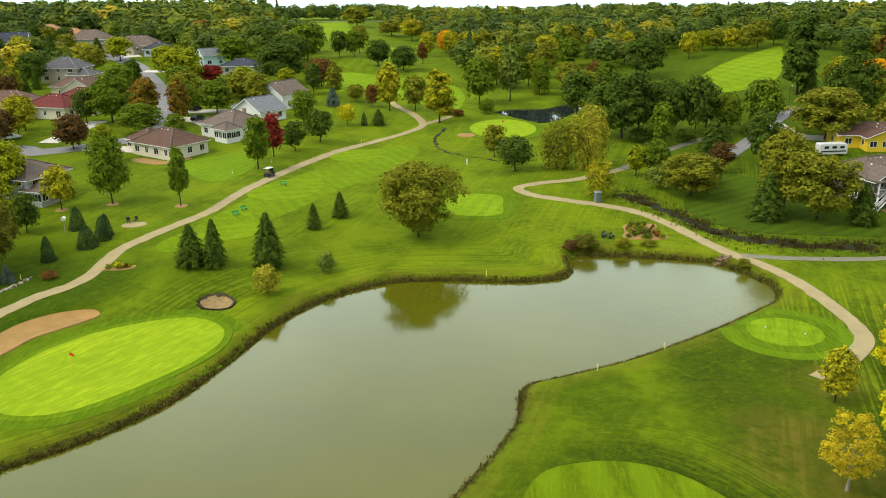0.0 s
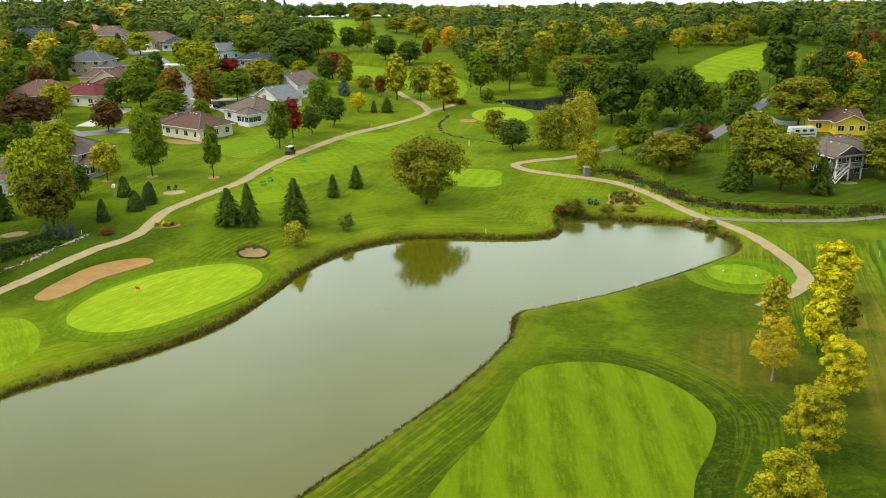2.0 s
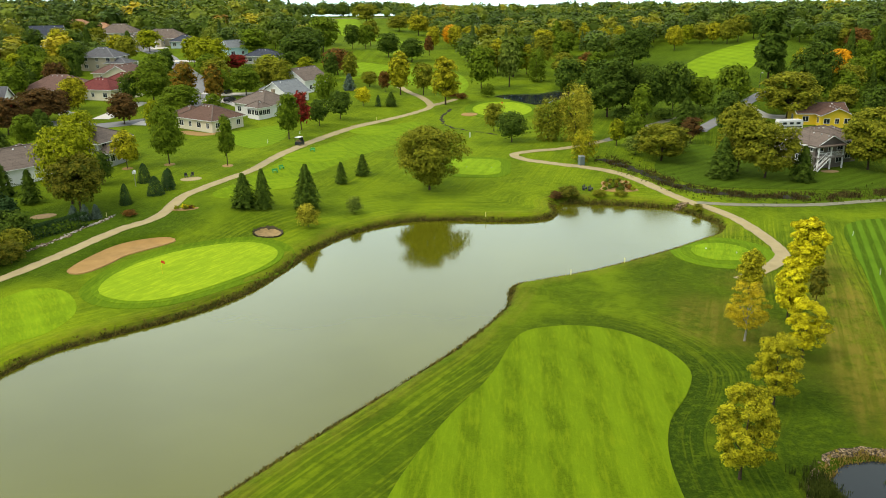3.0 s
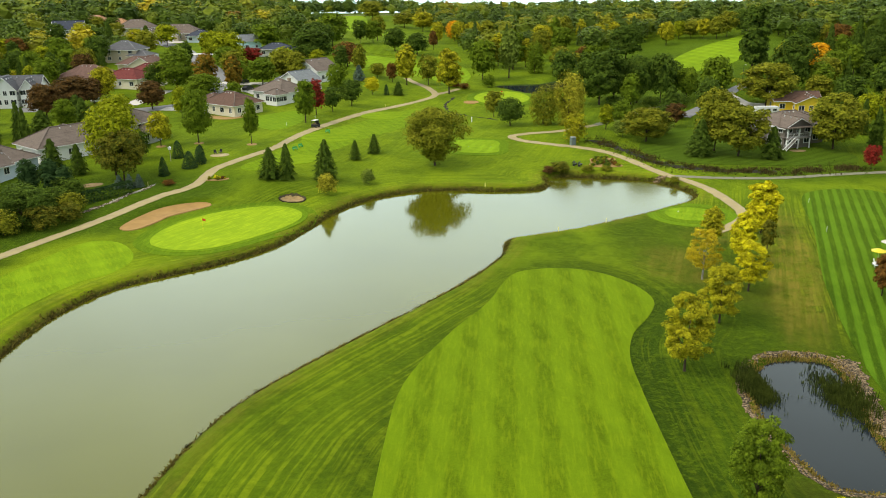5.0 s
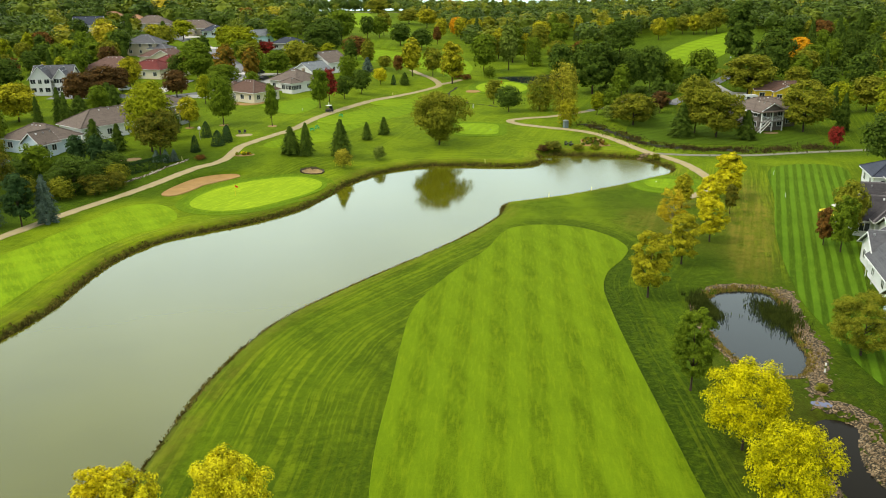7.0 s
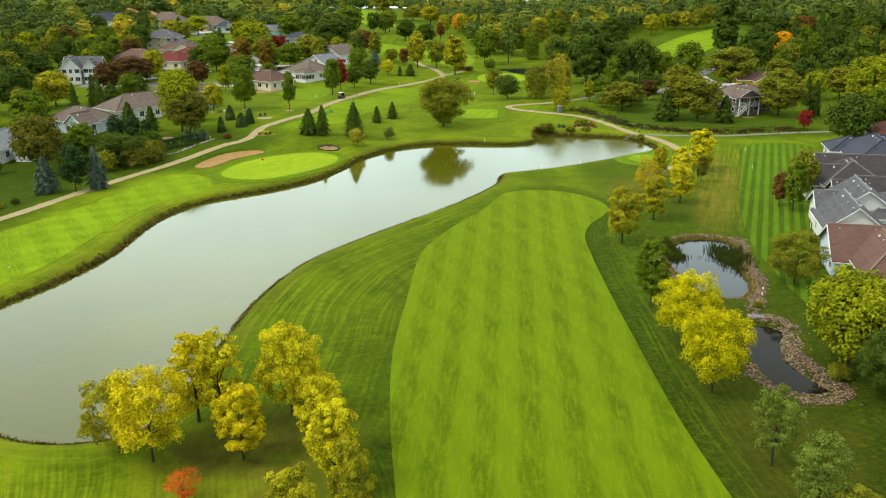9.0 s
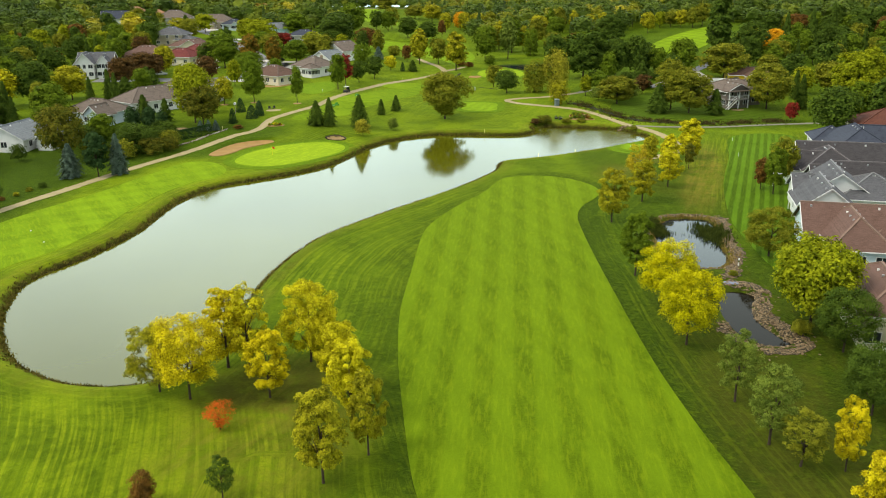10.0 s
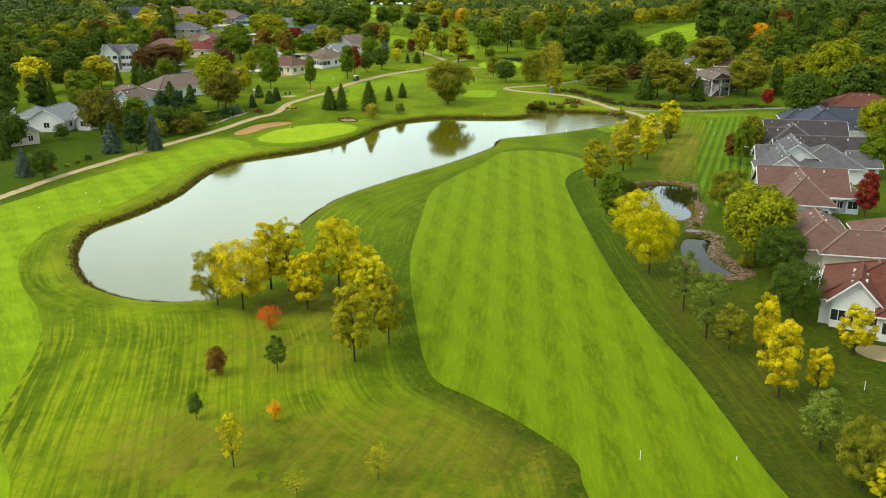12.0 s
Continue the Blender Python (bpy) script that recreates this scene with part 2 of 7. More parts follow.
M = {
    "rough": rough_turf(),
    "fairway": turf("fairway_grass", (0.069, 0.114, 0.004), (0.096, 0.149, 0.005), 0.30, 2.1, 4, 0.14, 0.5, 1.1, 1.85, 0.7, -24),
    "fairway_left": turf("fairway_cross_cut", (0.098, 0.170, 0.006), (0.138, 0.218, 0.007), 0.34, 2.6, -32, 0.22),
    "uphill": turf("uphill_fairway_grass", (0.080, 0.142, 0.006), (0.118, 0.188, 0.006), 0.22, 1.5, -32, 0.12),
    "low_tee": turf("low_tee_grass", (0.100, 0.172, 0.006), (0.138, 0.214, 0.007), 0.2, 1.3, 58, 0.1),
    "first_cut": turf("first_cut_grass", (0.062, 0.116, 0.005), (0.086, 0.150, 0.006)),
    "green": turf("putting_green", (0.185, 0.288, 0.012), (0.225, 0.326, 0.014), 0.06, 1.0, 35, 0.04, 0.25),
    "collar": turf("green_collar", (0.078, 0.146, 0.006), (0.104, 0.180, 0.007), 0.0),
    "tee": turf("tee_grass", (0.108, 0.186, 0.007), (0.142, 0.230, 0.009), 0.35, 1.3, 20, 0.2),
    "lawn": turf("striped_lawn", (0.024, 0.056, 0.003), (0.046, 0.090, 0.005), 0.56, 0.84, 20.6, 0.0, 0.4, 0.3, 2.6, 0.6),
    # tree shade over this lawn is put into its darker greens
    "lawn_shade_toned": turf("striped_lawn_shade_toned", (0.026, 0.050, 0.004), (0.040, 0.072, 0.005), 0.42, 1.3, 58),
    "lawn_bright": turf("house_lawn_grass", (0.082, 0.150, 0.006), (0.112, 0.190, 0.007), 0.4, 0.9, 40),
    "lake": water("lake_water", (0.073, 0.076, 0.004), 0.07, 0.06, 1.56, True),
    "pond": water("pond_water", (0.012, 0.017, 0.022), 0.03, 0.03, 1.26),
    # brown water; the dark reflection of overhanging trees is put into colour and IOR
    "murky": water("murky_tree_reflection_water", (0.010, 0.008, 0.005), 0.05, 0.05, 1.12),
    "path": plain("cart_path_concrete", (0.34, 0.275, 0.14), 0.9, 0, 0.28, 0.6),
    "gravel": plain("gravel_track", (0.20, 0.19, 0.13), 0.95, 0, 0.35, 0.9),
    "asphalt": plain("street_asphalt", (0.20, 0.20, 0.20), 0.9, 0, 0.2, 0.5),
    "drive": plain("driveway_concrete", (0.55, 0.52, 0.45), 0.85, 0, 0.12, 0.7),
    "sand": plain("bunker_sand", (0.32, 0.190, 0.062), 0.95, 0, 0.32, 0.5),
    "dark_sand": plain("dark_bunker_sand", (0.26, 0.18, 0.075), 0.95, 0, 0.75, 0.9),
    "pale_sand": plain("pale_sand", (0.25, 0.175, 0.085), 0.95, 0, 0.4, 1.4),
    "mulch": plain("bark_mulch", (0.32, 0.20, 0.07), 0.95, 0, 0.4, 3.0),
    "stone": plain("field_stone", (0.34, 0.26, 0.18), 0.9, 0, 0.45, 1.2),
    "pale_stone": plain("pale_stone", (0.40, 0.36, 0.30), 0.9, 0, 0.3, 1.2),
    "bark": plain("tree_bark", (0.060, 0.042, 0.024), 0.95, 0, 0.4, 3.0),
    "pale_bark": plain("pale_bark", (0.30, 0.27, 0.22), 0.95, 0, 0.35, 3.0),
    "white": plain("white_paint", (0.80, 0.80, 0.78), 0.5, 0, 0.05, 1.0),
    "glass": plain("window_glass", (0.025, 0.03, 0.035), 0.08, 0, 0.2, 0.5),
    "rubber": plain("black_rubber", (0.02, 0.02, 0.02), 0.8),
    "metal": plain("grey_metal", (0.45, 0.46, 0.47), 0.4, 0.6),
    "timber": plain("weathered_timber", (0.30, 0.27, 0.25), 0.8),
    "yellow_plastic": plain("yellow_plastic", (0.75, 0.60, 0.03), 0.5, 0, 0.05),
    "stake_yellow": plain("faded_yellow_paint", (0.72, 0.66, 0.22), 0.6, 0, 0.08),
    "green_paint": plain("bright_green_paint", (0.05, 0.34, 0.09), 0.5, 0, 0.1),
    "red_cloth": plain("red_cloth", (0.65, 0.07, 0.02), 0.7, 0, 0.05),
    "bank_soil": plain("dark_lip_soil", (0.050, 0.042, 0.018), 0.95, 0, 0.5, 1.2),
    "blue_plastic": plain("grey_blue_plastic", (0.13, 0.17, 0.165), 0.5),
    "dark_vinyl": plain("dark_vinyl", (0.035, 0.035, 0.04), 0.5),
    "blue_tarp": plain("blue_liner", (0.13, 0.15, 0.24), 0.4),
}
ROOF = {
    "brown": shingle("brown_shingle", (0.094, 0.051, 0.035), (0.135, 0.078, 0.056)),
    "greybrown": shingle("grey_brown_shingle", (0.123, 0.094, 0.074), (0.172, 0.135, 0.111)),
    "rose": shingle("rose_brown_shingle", (0.118, 0.066, 0.050), (0.160, 0.094, 0.074)),
    "red": shingle("red_shingle", (0.120, 0.022, 0.020), (0.165, 0.040, 0.034)),
    "rust": shingle("rust_red_shingle", (0.105, 0.036, 0.024), (0.140, 0.053, 0.034)),
    "dark": shingle("charcoal_shingle", (0.042, 0.038, 0.040), (0.066, 0.060, 0.062)),
    "navy": shingle("slate_blue_shingle", (0.037, 0.043, 0.061), (0.057, 0.066, 0.090)),
    "grey": shingle("grey_shingle", (0.078, 0.078, 0.084), (0.118, 0.118, 0.126)),
    "orange": shingle("tan_orange_shingle", (0.344, 0.180, 0.090), (0.410, 0.230, 0.123)),
    "ash": shingle("ash_blue_shingle", (0.156, 0.172, 0.180), (0.205, 0.221, 0.230)),
}
WALL = {
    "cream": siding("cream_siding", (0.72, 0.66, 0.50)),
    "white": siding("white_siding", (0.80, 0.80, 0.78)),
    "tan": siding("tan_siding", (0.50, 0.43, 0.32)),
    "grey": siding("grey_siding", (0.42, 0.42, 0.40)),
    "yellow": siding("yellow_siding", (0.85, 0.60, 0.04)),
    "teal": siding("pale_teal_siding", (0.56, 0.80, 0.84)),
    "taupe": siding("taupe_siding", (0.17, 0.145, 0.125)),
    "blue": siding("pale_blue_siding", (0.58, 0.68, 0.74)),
}
LEAF = {
    "green": leaf("green_leaf", (0.062, 0.102, 0.008), (0.165, 0.230, 0.014)),
    "dark": leaf("dark_green_leaf", (0.036, 0.066, 0.010), (0.096, 0.146, 0.016)),
    "olive": leaf("olive_leaf", (0.088, 0.104, 0.009), (0.270, 0.270, 0.020)),
    "yolive": leaf("yellow_olive_leaf", (0.105, 0.108, 0.008), (0.50, 0.46, 0.020)),
    "ygreen": leaf("yellow_green_leaf", (0.102, 0.132, 0.006), (0.360, 0.384, 0.014)),
    "bright": leaf("bright_yellow_green_leaf", (0.18, 0.188, 0.005), (0.72, 0.64, 0.010)),
    "yellow": leaf("yellow_leaf", (0.20, 0.180, 0.008), (0.80, 0.72, 0.022)),
    "gold": leaf("golden_leaf", (0.20, 0.165, 0.005), (0.84, 0.70, 0.018)),
    "orange": leaf("orange_leaf", (0.45, 0.20, 0.008), (0.85, 0.42, 0.015)),
    "fire": leaf("orange_red_leaf", (0.45, 0.065, 0.010), (0.80, 0.16, 0.022)),
    "red": leaf("crimson_leaf", (0.080, 0.030, 0.012), (0.36, 0.032, 0.026)),
    "rust": leaf("rust_leaf", (0.070, 0.042, 0.012), (0.230, 0.108, 0.022)),
    "maroon": leaf("maroon_leaf", (0.046, 0.034, 0.012), (0.150, 0.078, 0.022)),
    "turning": leaf("turning_leaf", (0.046, 0.072, 0.009), (0.185, 0.165, 0.016)),
    "yew": leaf("dark_yew_needle", (0.020, 0.046, 0.014), (0.054, 0.098, 0.028)),
    "tan": leaf("sparse_tan_leaf", (0.26, 0.20, 0.014), (0.62, 0.48, 0.022)),
    "grey": leaf("grey_green_leaf", (0.064, 0.098, 0.013), (0.220, 0.280, 0.040)),
    "russet": leaf("russet_leaf", (0.060, 0.076, 0.010), (0.31, 0.165, 0.018)),
    "blue": leaf("blue_spruce_needle", (0.040, 0.062, 0.042), (0.135, 0.190, 0.135), 0.15),
    "straw": leaf("willow_leaf", (0.140, 0.140, 0.012), (0.48, 0.43, 0.035)),
    "woods": woods_leaf(),
}

from mathutils import geometry

# ---- ground ----
LAKE = [(13.8, 83.9), (21.7, 87.6), (33.0, 94.9), (43.1, 102.7), (46.6, 106.2), (47.6, 111.6), (43.2, 120.4), (37.7, 122.9), (29.9, 124.9), (23.6, 125.7), (20.2, 124.6), (19.3, 116.8), (12.3, 114.3), (-3.8, 115.3), (-12.1, 112.4), (-19.0, 105.6), (-23.2, 97.2), (-25.5, 90.0), (-29.6, 79.5), (-36.0, 71.6), (-43.0, 66.0), (-49.2, 60.6), (-53.0, 52.0), (-54.1, 43.0), (-54.5, 30.0), (-57.5, 18.0), (-61.3, 8.3), (-59.8, -1.0), (-56.0, -9.8), (-50.3, -17.6), (-42.4, -22.6), (-35.0, -23.0), (-30.5, -19.5), (-29.5, -8.0), (-28.8, 4.0), (-27.7, 13.0), (-24.3, 25.5), (-17.5, 36.5), (-7.5, 50.2), (0.7, 61.7), (7.0, 73.6), (8.6, 81.2)]
POND = [(33.6, 33.9), (36.5, 35.3), (40.6, 34.6), (41.3, 31.0), (39.9, 25.8), (39.0, 20.0), (38.4, 15.0), (36.1, 10.9), (33.3, 10.4), (30.9, 12.5), (29.8, 18.8), (29.7, 24.1), (31.0, 29.5)]
LOWER_POND = [(33.8, 1.5), (37.0, 0.2), (35.2, -4.0), (34.5, -8.0), (35.4, -12.5), (36.2, -14.8), (32.6, -14.6), (31.0, -11.0), (31.2, -4.0)]
FAR_POND = [(15.7, 246.3), (20.8, 250.5), (31.2, 251.5), (40.5, 260.5), (44.0, 252.0), (38.2, 240.2), (28.5, 229.0), (20.6, 238.5)]
BUNKER = [(-58.6, 87.6), (-58.5, 91.0), (-57.4, 95.0), (-55.6, 99.1), (-52.9, 101.6), (-50.0, 102.8), (-47.6, 102.9), (-46.2, 101.3), (-47.3, 99.5), (-50.0, 96.8), (-52.2, 94.4), (-53.2, 91.4), (-54.9, 87.8), (-56.6, 86.5)]
POT_BUNKER = [(-33.7, 104.7), (-33.0, 106.7), (-31.0, 106.9), (-29.2, 104.9), (-29.6, 102.7), (-32.3, 102.6)]


def smooth(points, step=1.2, closed=True):
    """A Catmull-Rom line through the points, with a dot about every step metres."""
    p = np.array(points, float)
    n = len(p)
    out = []
    for i in range(n if closed else n - 1):
        a, b, c, d = (p[(i + k - 1) % n] if closed else p[min(max(i + k - 1, 0), n - 1)] for k in range(4))
        m = max(2, int(np.linalg.norm(c - b) / step))
        for s in range(m):
            u = s / m
            out.append(0.5 * (2 * b + (c - a) * u + (2 * a - 5 * b + 4 * c - d) * u * u + (3 * b - a - 3 * c + d) * u**3))
    if not closed:
        out.append(p[-1])
    return np.array(out)


def ease(a, b, v):
    u = np.clip((np.asarray(v, float) - a) / (b - a), 0, 1)
    return u * u * (3 - 2 * u)


def signed(outline, x, y):
    """Distance to a closed line, negative inside."""
    a = outline
    b = np.roll(outline, -1, 0)
    shape = np.shape(x)
    px, py = np.ravel(x).astype(float), np.ravel(y).astype(float)
    best = np.full(px.shape, 1e18)
    inside = np.zeros(px.shape, bool)
    for (ax, ay), (bx, by) in zip(a, b):
        ex, ey = bx - ax, by - ay
        u = np.clip(((px - ax) * ex + (py - ay) * ey) / (ex * ex + ey * ey + 1e-12), 0, 1)
        best = np.minimum(best, (px - ax - u * ex) ** 2 + (py - ay - u * ey) ** 2)
        if ay != by:
            inside ^= ((ay > py) != (by > py)) & (px < ex * (py - ay) / (ey if ey else 1e-12) + ax)
    return (np.sqrt(best) * np.where(inside, -1, 1)).reshape(shape)


SHORE, POND_LINE, LOWER_LINE, FAR_LINE = smooth(LAKE), smooth(POND, 0.8), smooth(LOWER_POND, 0.8), smooth(FAR_POND, 1.5)
BUNKER_LINE, POT_LINE = smooth(BUNKER, 0.8), smooth(POT_BUNKER, 0.5)


def swell(x, y):
    """The broad lie of the land; past y 560 it drops to fit the skyline in the camera's view."""
    x, y = np.asarray(x, float), np.asarray(y, float)
    z = 1.0 + 1.4 * ease(110, 170, y) + 3 * ease(170, 270, y) + 5.5 * ease(250, 390, y) + 3.0 * ease(380, 540, y) - 13 * ease(560, 780, y) - 0.042 * np.maximum(y - 640, 0)
    z = z + 2.3 * ease(-14, -42, x) * ease(85, 130, y)
    return z + 7 * ease(40, 130, x) * ease(200, 300, y) * (1 - ease(330, 520, y))


FAR_LEVEL = float(swell(28, 243)) - 0.5


def dip(z, outline, x, y, floor, wide, reach):
    lo, hi = outline.min(0) - reach, outline.max(0) + reach
    near = (x > lo[0]) & (x < hi[0]) & (y > lo[1]) & (y < hi[1])
    if near.any():
        d = signed(outline, x[near], y[near])
        z[near] = floor + (z[near] - floor) * ease(-wide, wide, d)
    return z


def heights(x, y):
    x, y = np.atleast_1d(np.asarray(x, float)), np.atleast_1d(np.asarray(y, float))
    z = swell(x, y)
    z = dip(z, SHORE, x, y, -1.0, 2.0, 4)
    z = dip(z, POND_LINE, x, y, 0.0, 1.2, 3)
    z = dip(z, LOWER_LINE, x, y, 0.0, 1.2, 3)
    z = dip(z, FAR_LINE, x, y, FAR_LEVEL - 0.5, 2.0, 4)
    z = dip(z, BUNKER_LINE, x, y, 0.75, 1.4, 3)
    return dip(z, POT_LINE, x, y, 0.9, 0.8, 2)


def ground_z(x, y):
    return float(heights(x, y)[0])


def mesh_object(name, verts, faces, material, parent=None, label="", smooth_it=False):
    me = bpy.data.meshes.new(name)
    me.from_pydata([tuple(v) for v in verts], [], [tuple(f) for f in faces])
    me.materials.append(material)
    if smooth_it:
        me.polygons.foreach_set("use_smooth", [True] * len(me.polygons))
    me.update()
    ob = new(name, me)
    ob.parent = parent
    return tagged(ob, label)


def signed_area(line):
    return np.sum(line[:, 0] * np.roll(line[:, 1], -1) - line[:, 1] * np.roll(line[:, 0], -1))


def grown(line, by):
    """An outline pushed outwards."""
    way = np.roll(line, -1, 0) - np.roll(line, 1, 0)
    side = np.stack([way[:, 1], -way[:, 0]], 1) / (np.linalg.norm(way, axis=1)[:, None] + 1e-9)
    return line + side * by * (1 if signed_area(line) > 0 else -1)


def lay(name, points, material, lift, label, category, step=1.2, inner=2.5, z=None, kind="structure"):
    """A sheet on the ground inside a smooth outline."""
    line = smooth(points, step)
    lo, hi = line.min(0), line.max(0)
    gx, gy = np.meshgrid(np.arange(lo[0], hi[0], inner), np.arange(lo[1], hi[1], inner))
    inside = signed(line, gx, gy) < -0.4 * inner
    dots = np.concatenate([line, np.stack([gx[inside], gy[inside]], 1)])
    n = len(line)
    v, _, f, *_ = geometry.delaunay_2d_cdt([Vector(d) for d in dots], [(i, (i + 1) % n) for i in range(n)], [], 1, 1e-4)
    xs, ys = np.array([p.x for p in v]), np.array([p.y for p in v])
    zs = heights(xs, ys) + lift if z is None else np.full(len(v), z)
    faces = []
    for t in f:
        a, b, c = (v[i] for i in t[:3])
        faces.append(t if (b - a).cross(c - a) > 0 else t[::-1])
    # the rim runs down into the ground
    top = heights(line[:, 0], line[:, 1]) + lift if z is None else np.full(n, z)
    rim = np.concatenate([np.column_stack([line, top]), np.column_stack([grown(line, 0.10), top - lift - 0.08])])
    k = len(v)
    out = 1 if signed_area(line) > 0 else -1
    faces += [(k + i, k + n + i, k + n + (i + 1) % n, k + (i + 1) % n)[::out] for i in range(n)]
    ob = mesh_object(name, np.concatenate([np.stack([xs, ys, zs], 1), rim]), faces, material, smooth_it=True)
    return tagged(ob, label, category, "", kind)


def ribbon(name, points, width, material, lift, label, category, ragged=0.08, closed=False):
    """A strip of even width along a line on the ground, with a little thickness at its edges."""
    line = smooth(points, 1.0, closed)
    way = np.gradient(line, axis=0)
    side = np.stack([-way[:, 1], way[:, 0]], 1) / (np.linalg.norm(way, axis=1)[:, None] + 1e-9)
    rng = np.random.default_rng(len(points))
    edge = rng.normal(0, ragged, (len(line), 2))
    across = np.array([-0.5, -0.5, 0.0, 0.5, 0.5])
    shift = across * width + np.stack([edge[:, 0], edge[:, 0], 0 * edge[:, 0], edge[:, 1], edge[:, 1]], 1)
    q = line[:, None] + side[:, None] * shift[..., None]
    z = heights(q[..., 0].ravel(), q[..., 1].ravel()).reshape(-1, 5) + np.array([-0.05, lift, lift, lift, -0.05])
    verts = np.concatenate([q, z[..., None]], 2).reshape(-1, 3)
    faces = [(a + 1, a + 6, a + 5, a) for i in range(len(line) - 1) for a in range(i * 5, i * 5 + 4)]
    return tagged(mesh_object(name, verts, faces, material), label, category, "", "structure")


def axis_steps(fine, near, middle, far):
    """Grid lines: fine ones where the camera passes, wider ones out to the horizon."""
    out = list(np.arange(near[0], near[1] + 0.01, fine))
    step, v = fine, out[-1]
    while v < far[1]:
        step = min(step * 1.09, 4.0) if v < middle[1] else step * 1.25
        v += step
        out.append(v)
    step, v, low = fine, out[0], []
    while v > far[0]:
        step = min(step * 1.09, 4.0) if v > middle[0] else step * 1.25
        v -= step
        low.append(v)
    return np.array(low[::-1] + out)


gx = axis_steps(0.9, (-68, 56), (-200, 200), (-4200, 4200))
gy = axis_steps(0.9, (-70, 130), (-150, 420), (-1500, 4600))
X, Y = np.meshgrid(gx, gy)
Z = heights(X.ravel(), Y.ravel())
nx, ny = len(gx), len(gy)
idx = np.arange(nx * ny).reshape(ny, nx)
quads = np.stack([idx[:-1, :-1], idx[:-1, 1:], idx[1:, 1:], idx[1:, :-1]], -1).reshape(-1, 4)
ground = mesh_object("ground", np.stack([X.ravel(), Y.ravel(), Z], 1).tolist(), quads.tolist(), M["rough"], smooth_it=True)
tagged(ground, "rolling golf course rough of mown green grass with dry patches", "ground", "", "structure")
FAIRWAY = [(12.5, 65.1), (17.0, 65.0), (21.1, 62.9), (24.6, 58.3), (26.0, 52.6), (24.0, 47.1), (21.0, 42.0), (19.2, 35.5), (18.8, 27.5), (18.7, 18.0), (18.8, 5.0), (19.2, -18.0), (20.3, -33.0), (21.6, -43.0), (22.4, -53.0), (23.6, -66.0), (29.0, -90.0), (12.0, -90.0), (8.2, -66.0), (7.9, -60.5), (6.2, -57.3), (2.6, -52.6), (-1.2, -48.8), (-4.0, -46.0), (-5.5, -41.0), (-6.9, -30.0), (-8.1, -18.0), (-8.6, -5.0), (-7.9, 8.6), (-7.5, 17.1), (-6.7, 27.1), (-4.7, 34.4), (-0.8, 43.4), (3.8, 52.0), (7.9, 62.6)]
LEFT_EDGE = [(-36.0, -90.0), (-40.0, -70.0), (-44.3, -53.0), (-48.6, -36.5), (-53.2, -27.5), (-60.0, -18.0), (-65.2, -8.0), (-67.4, 3.1), (-90.0, 3.0), (-90.0, -90.0)]
shore_d = signed(SHORE[::3], X.ravel(), Y.ravel())
mown = ease(30, 6, shore_d) * ease(-45, -15, Y.ravel()) * (1 - 0.85 * ease(-4, 8, X.ravel()) * ease(45, 62, Y.ravel()) * ease(118, 108, Y.ravel()))
straight = np.maximum(ease(-22, -34, Y.ravel()) * ease(12, -12, X.ravel()), ease(40, 46, X.ravel()) * ease(120, 100, Y.ravel()) * ease(30, 50, Y.ravel()) * 0.8)
straight = np.maximum(straight, 0.45 * ease(126, 136, Y.ravel()) * (1 - ease(210, 240, Y.ravel())))
short = np.maximum(ease(-16, -30, Y.ravel()) * ease(0, -16, X.ravel()) * 1.0, 0.9 * ease(16, 4, shore_d) * ease(70, 90, Y.ravel()))
short = np.maximum(short, 0.74 * ease(112, 124, Y.ravel()) * ease(46, 34, X.ravel()) * ease(-62, -50, X.ravel()) * (1 - ease(330, 420, Y.ravel())))
short = np.maximum(short, 0.7 * ease(30, 40, X.ravel()) * ease(122, 112, Y.ravel()) * ease(40, 60, Y.ravel()))
short = np.maximum(short, 1.0 * ease(30, 20, shore_d) * ease(-36, -44, X.ravel()))
# tree shade put into the grass: less of the pale tone east of x 44
short = np.maximum(short, 0.5 * ease(112, 124, Y.ravel()) * (1 - 0.75 * ease(44, 52, X.ravel()) * ease(345, 315, Y.ravel())))
short = np.maximum(short, 0.30 * ease(14, 2, X.ravel()) * ease(30, 20, shore_d))
short = np.maximum(short, 0.52 * ease(-4, 6, X.ravel()) * ease(50, 62, Y.ravel()) * ease(118, 108, Y.ravel()) * ease(46, 34, X.ravel()))
short = np.maximum(short, 0.25 * ease(25, 32, X.ravel()) * ease(10, 30, Y.ravel()) * ease(125, 110, Y.ravel()))
fair_d = signed(smooth(FAIRWAY, 2.5), X.ravel(), Y.ravel())
# dark band beside the fairway, plus the dark under the eastern trees put into colour
deep = np.maximum(0.9 * ease(6.0, 2.5, fair_d) * ease(10, 19, X.ravel()) + 0.35 * ease(5.0, 1.0, fair_d) * ease(18, 10, X.ravel()), 1.0 * ease(20, 24, X.ravel()) * ease(20, 0, Y.ravel()))
deep = np.maximum(deep, 0.75 * ease(22, 28, X.ravel()) * ease(20, 40, Y.ravel()) * ease(112, 92, Y.ravel()))
# shade on the western lawns, put into the grass colour
deep = np.maximum(deep, 0.9 * ease(-72, -84, X.ravel()) * ease(125, 100, Y.ravel()))
deep = np.maximum(deep, 0.7 * ease(4.0, 2.2, fair_d) * ease(-15, -30, Y.ravel()))
left_d = signed(smooth(LEFT_EDGE, 4, False), X.ravel(), Y.ravel())
along = np.where(Y.ravel() < 30, np.abs(left_d), X.ravel() * 0.94 - Y.ravel() * 0.31)
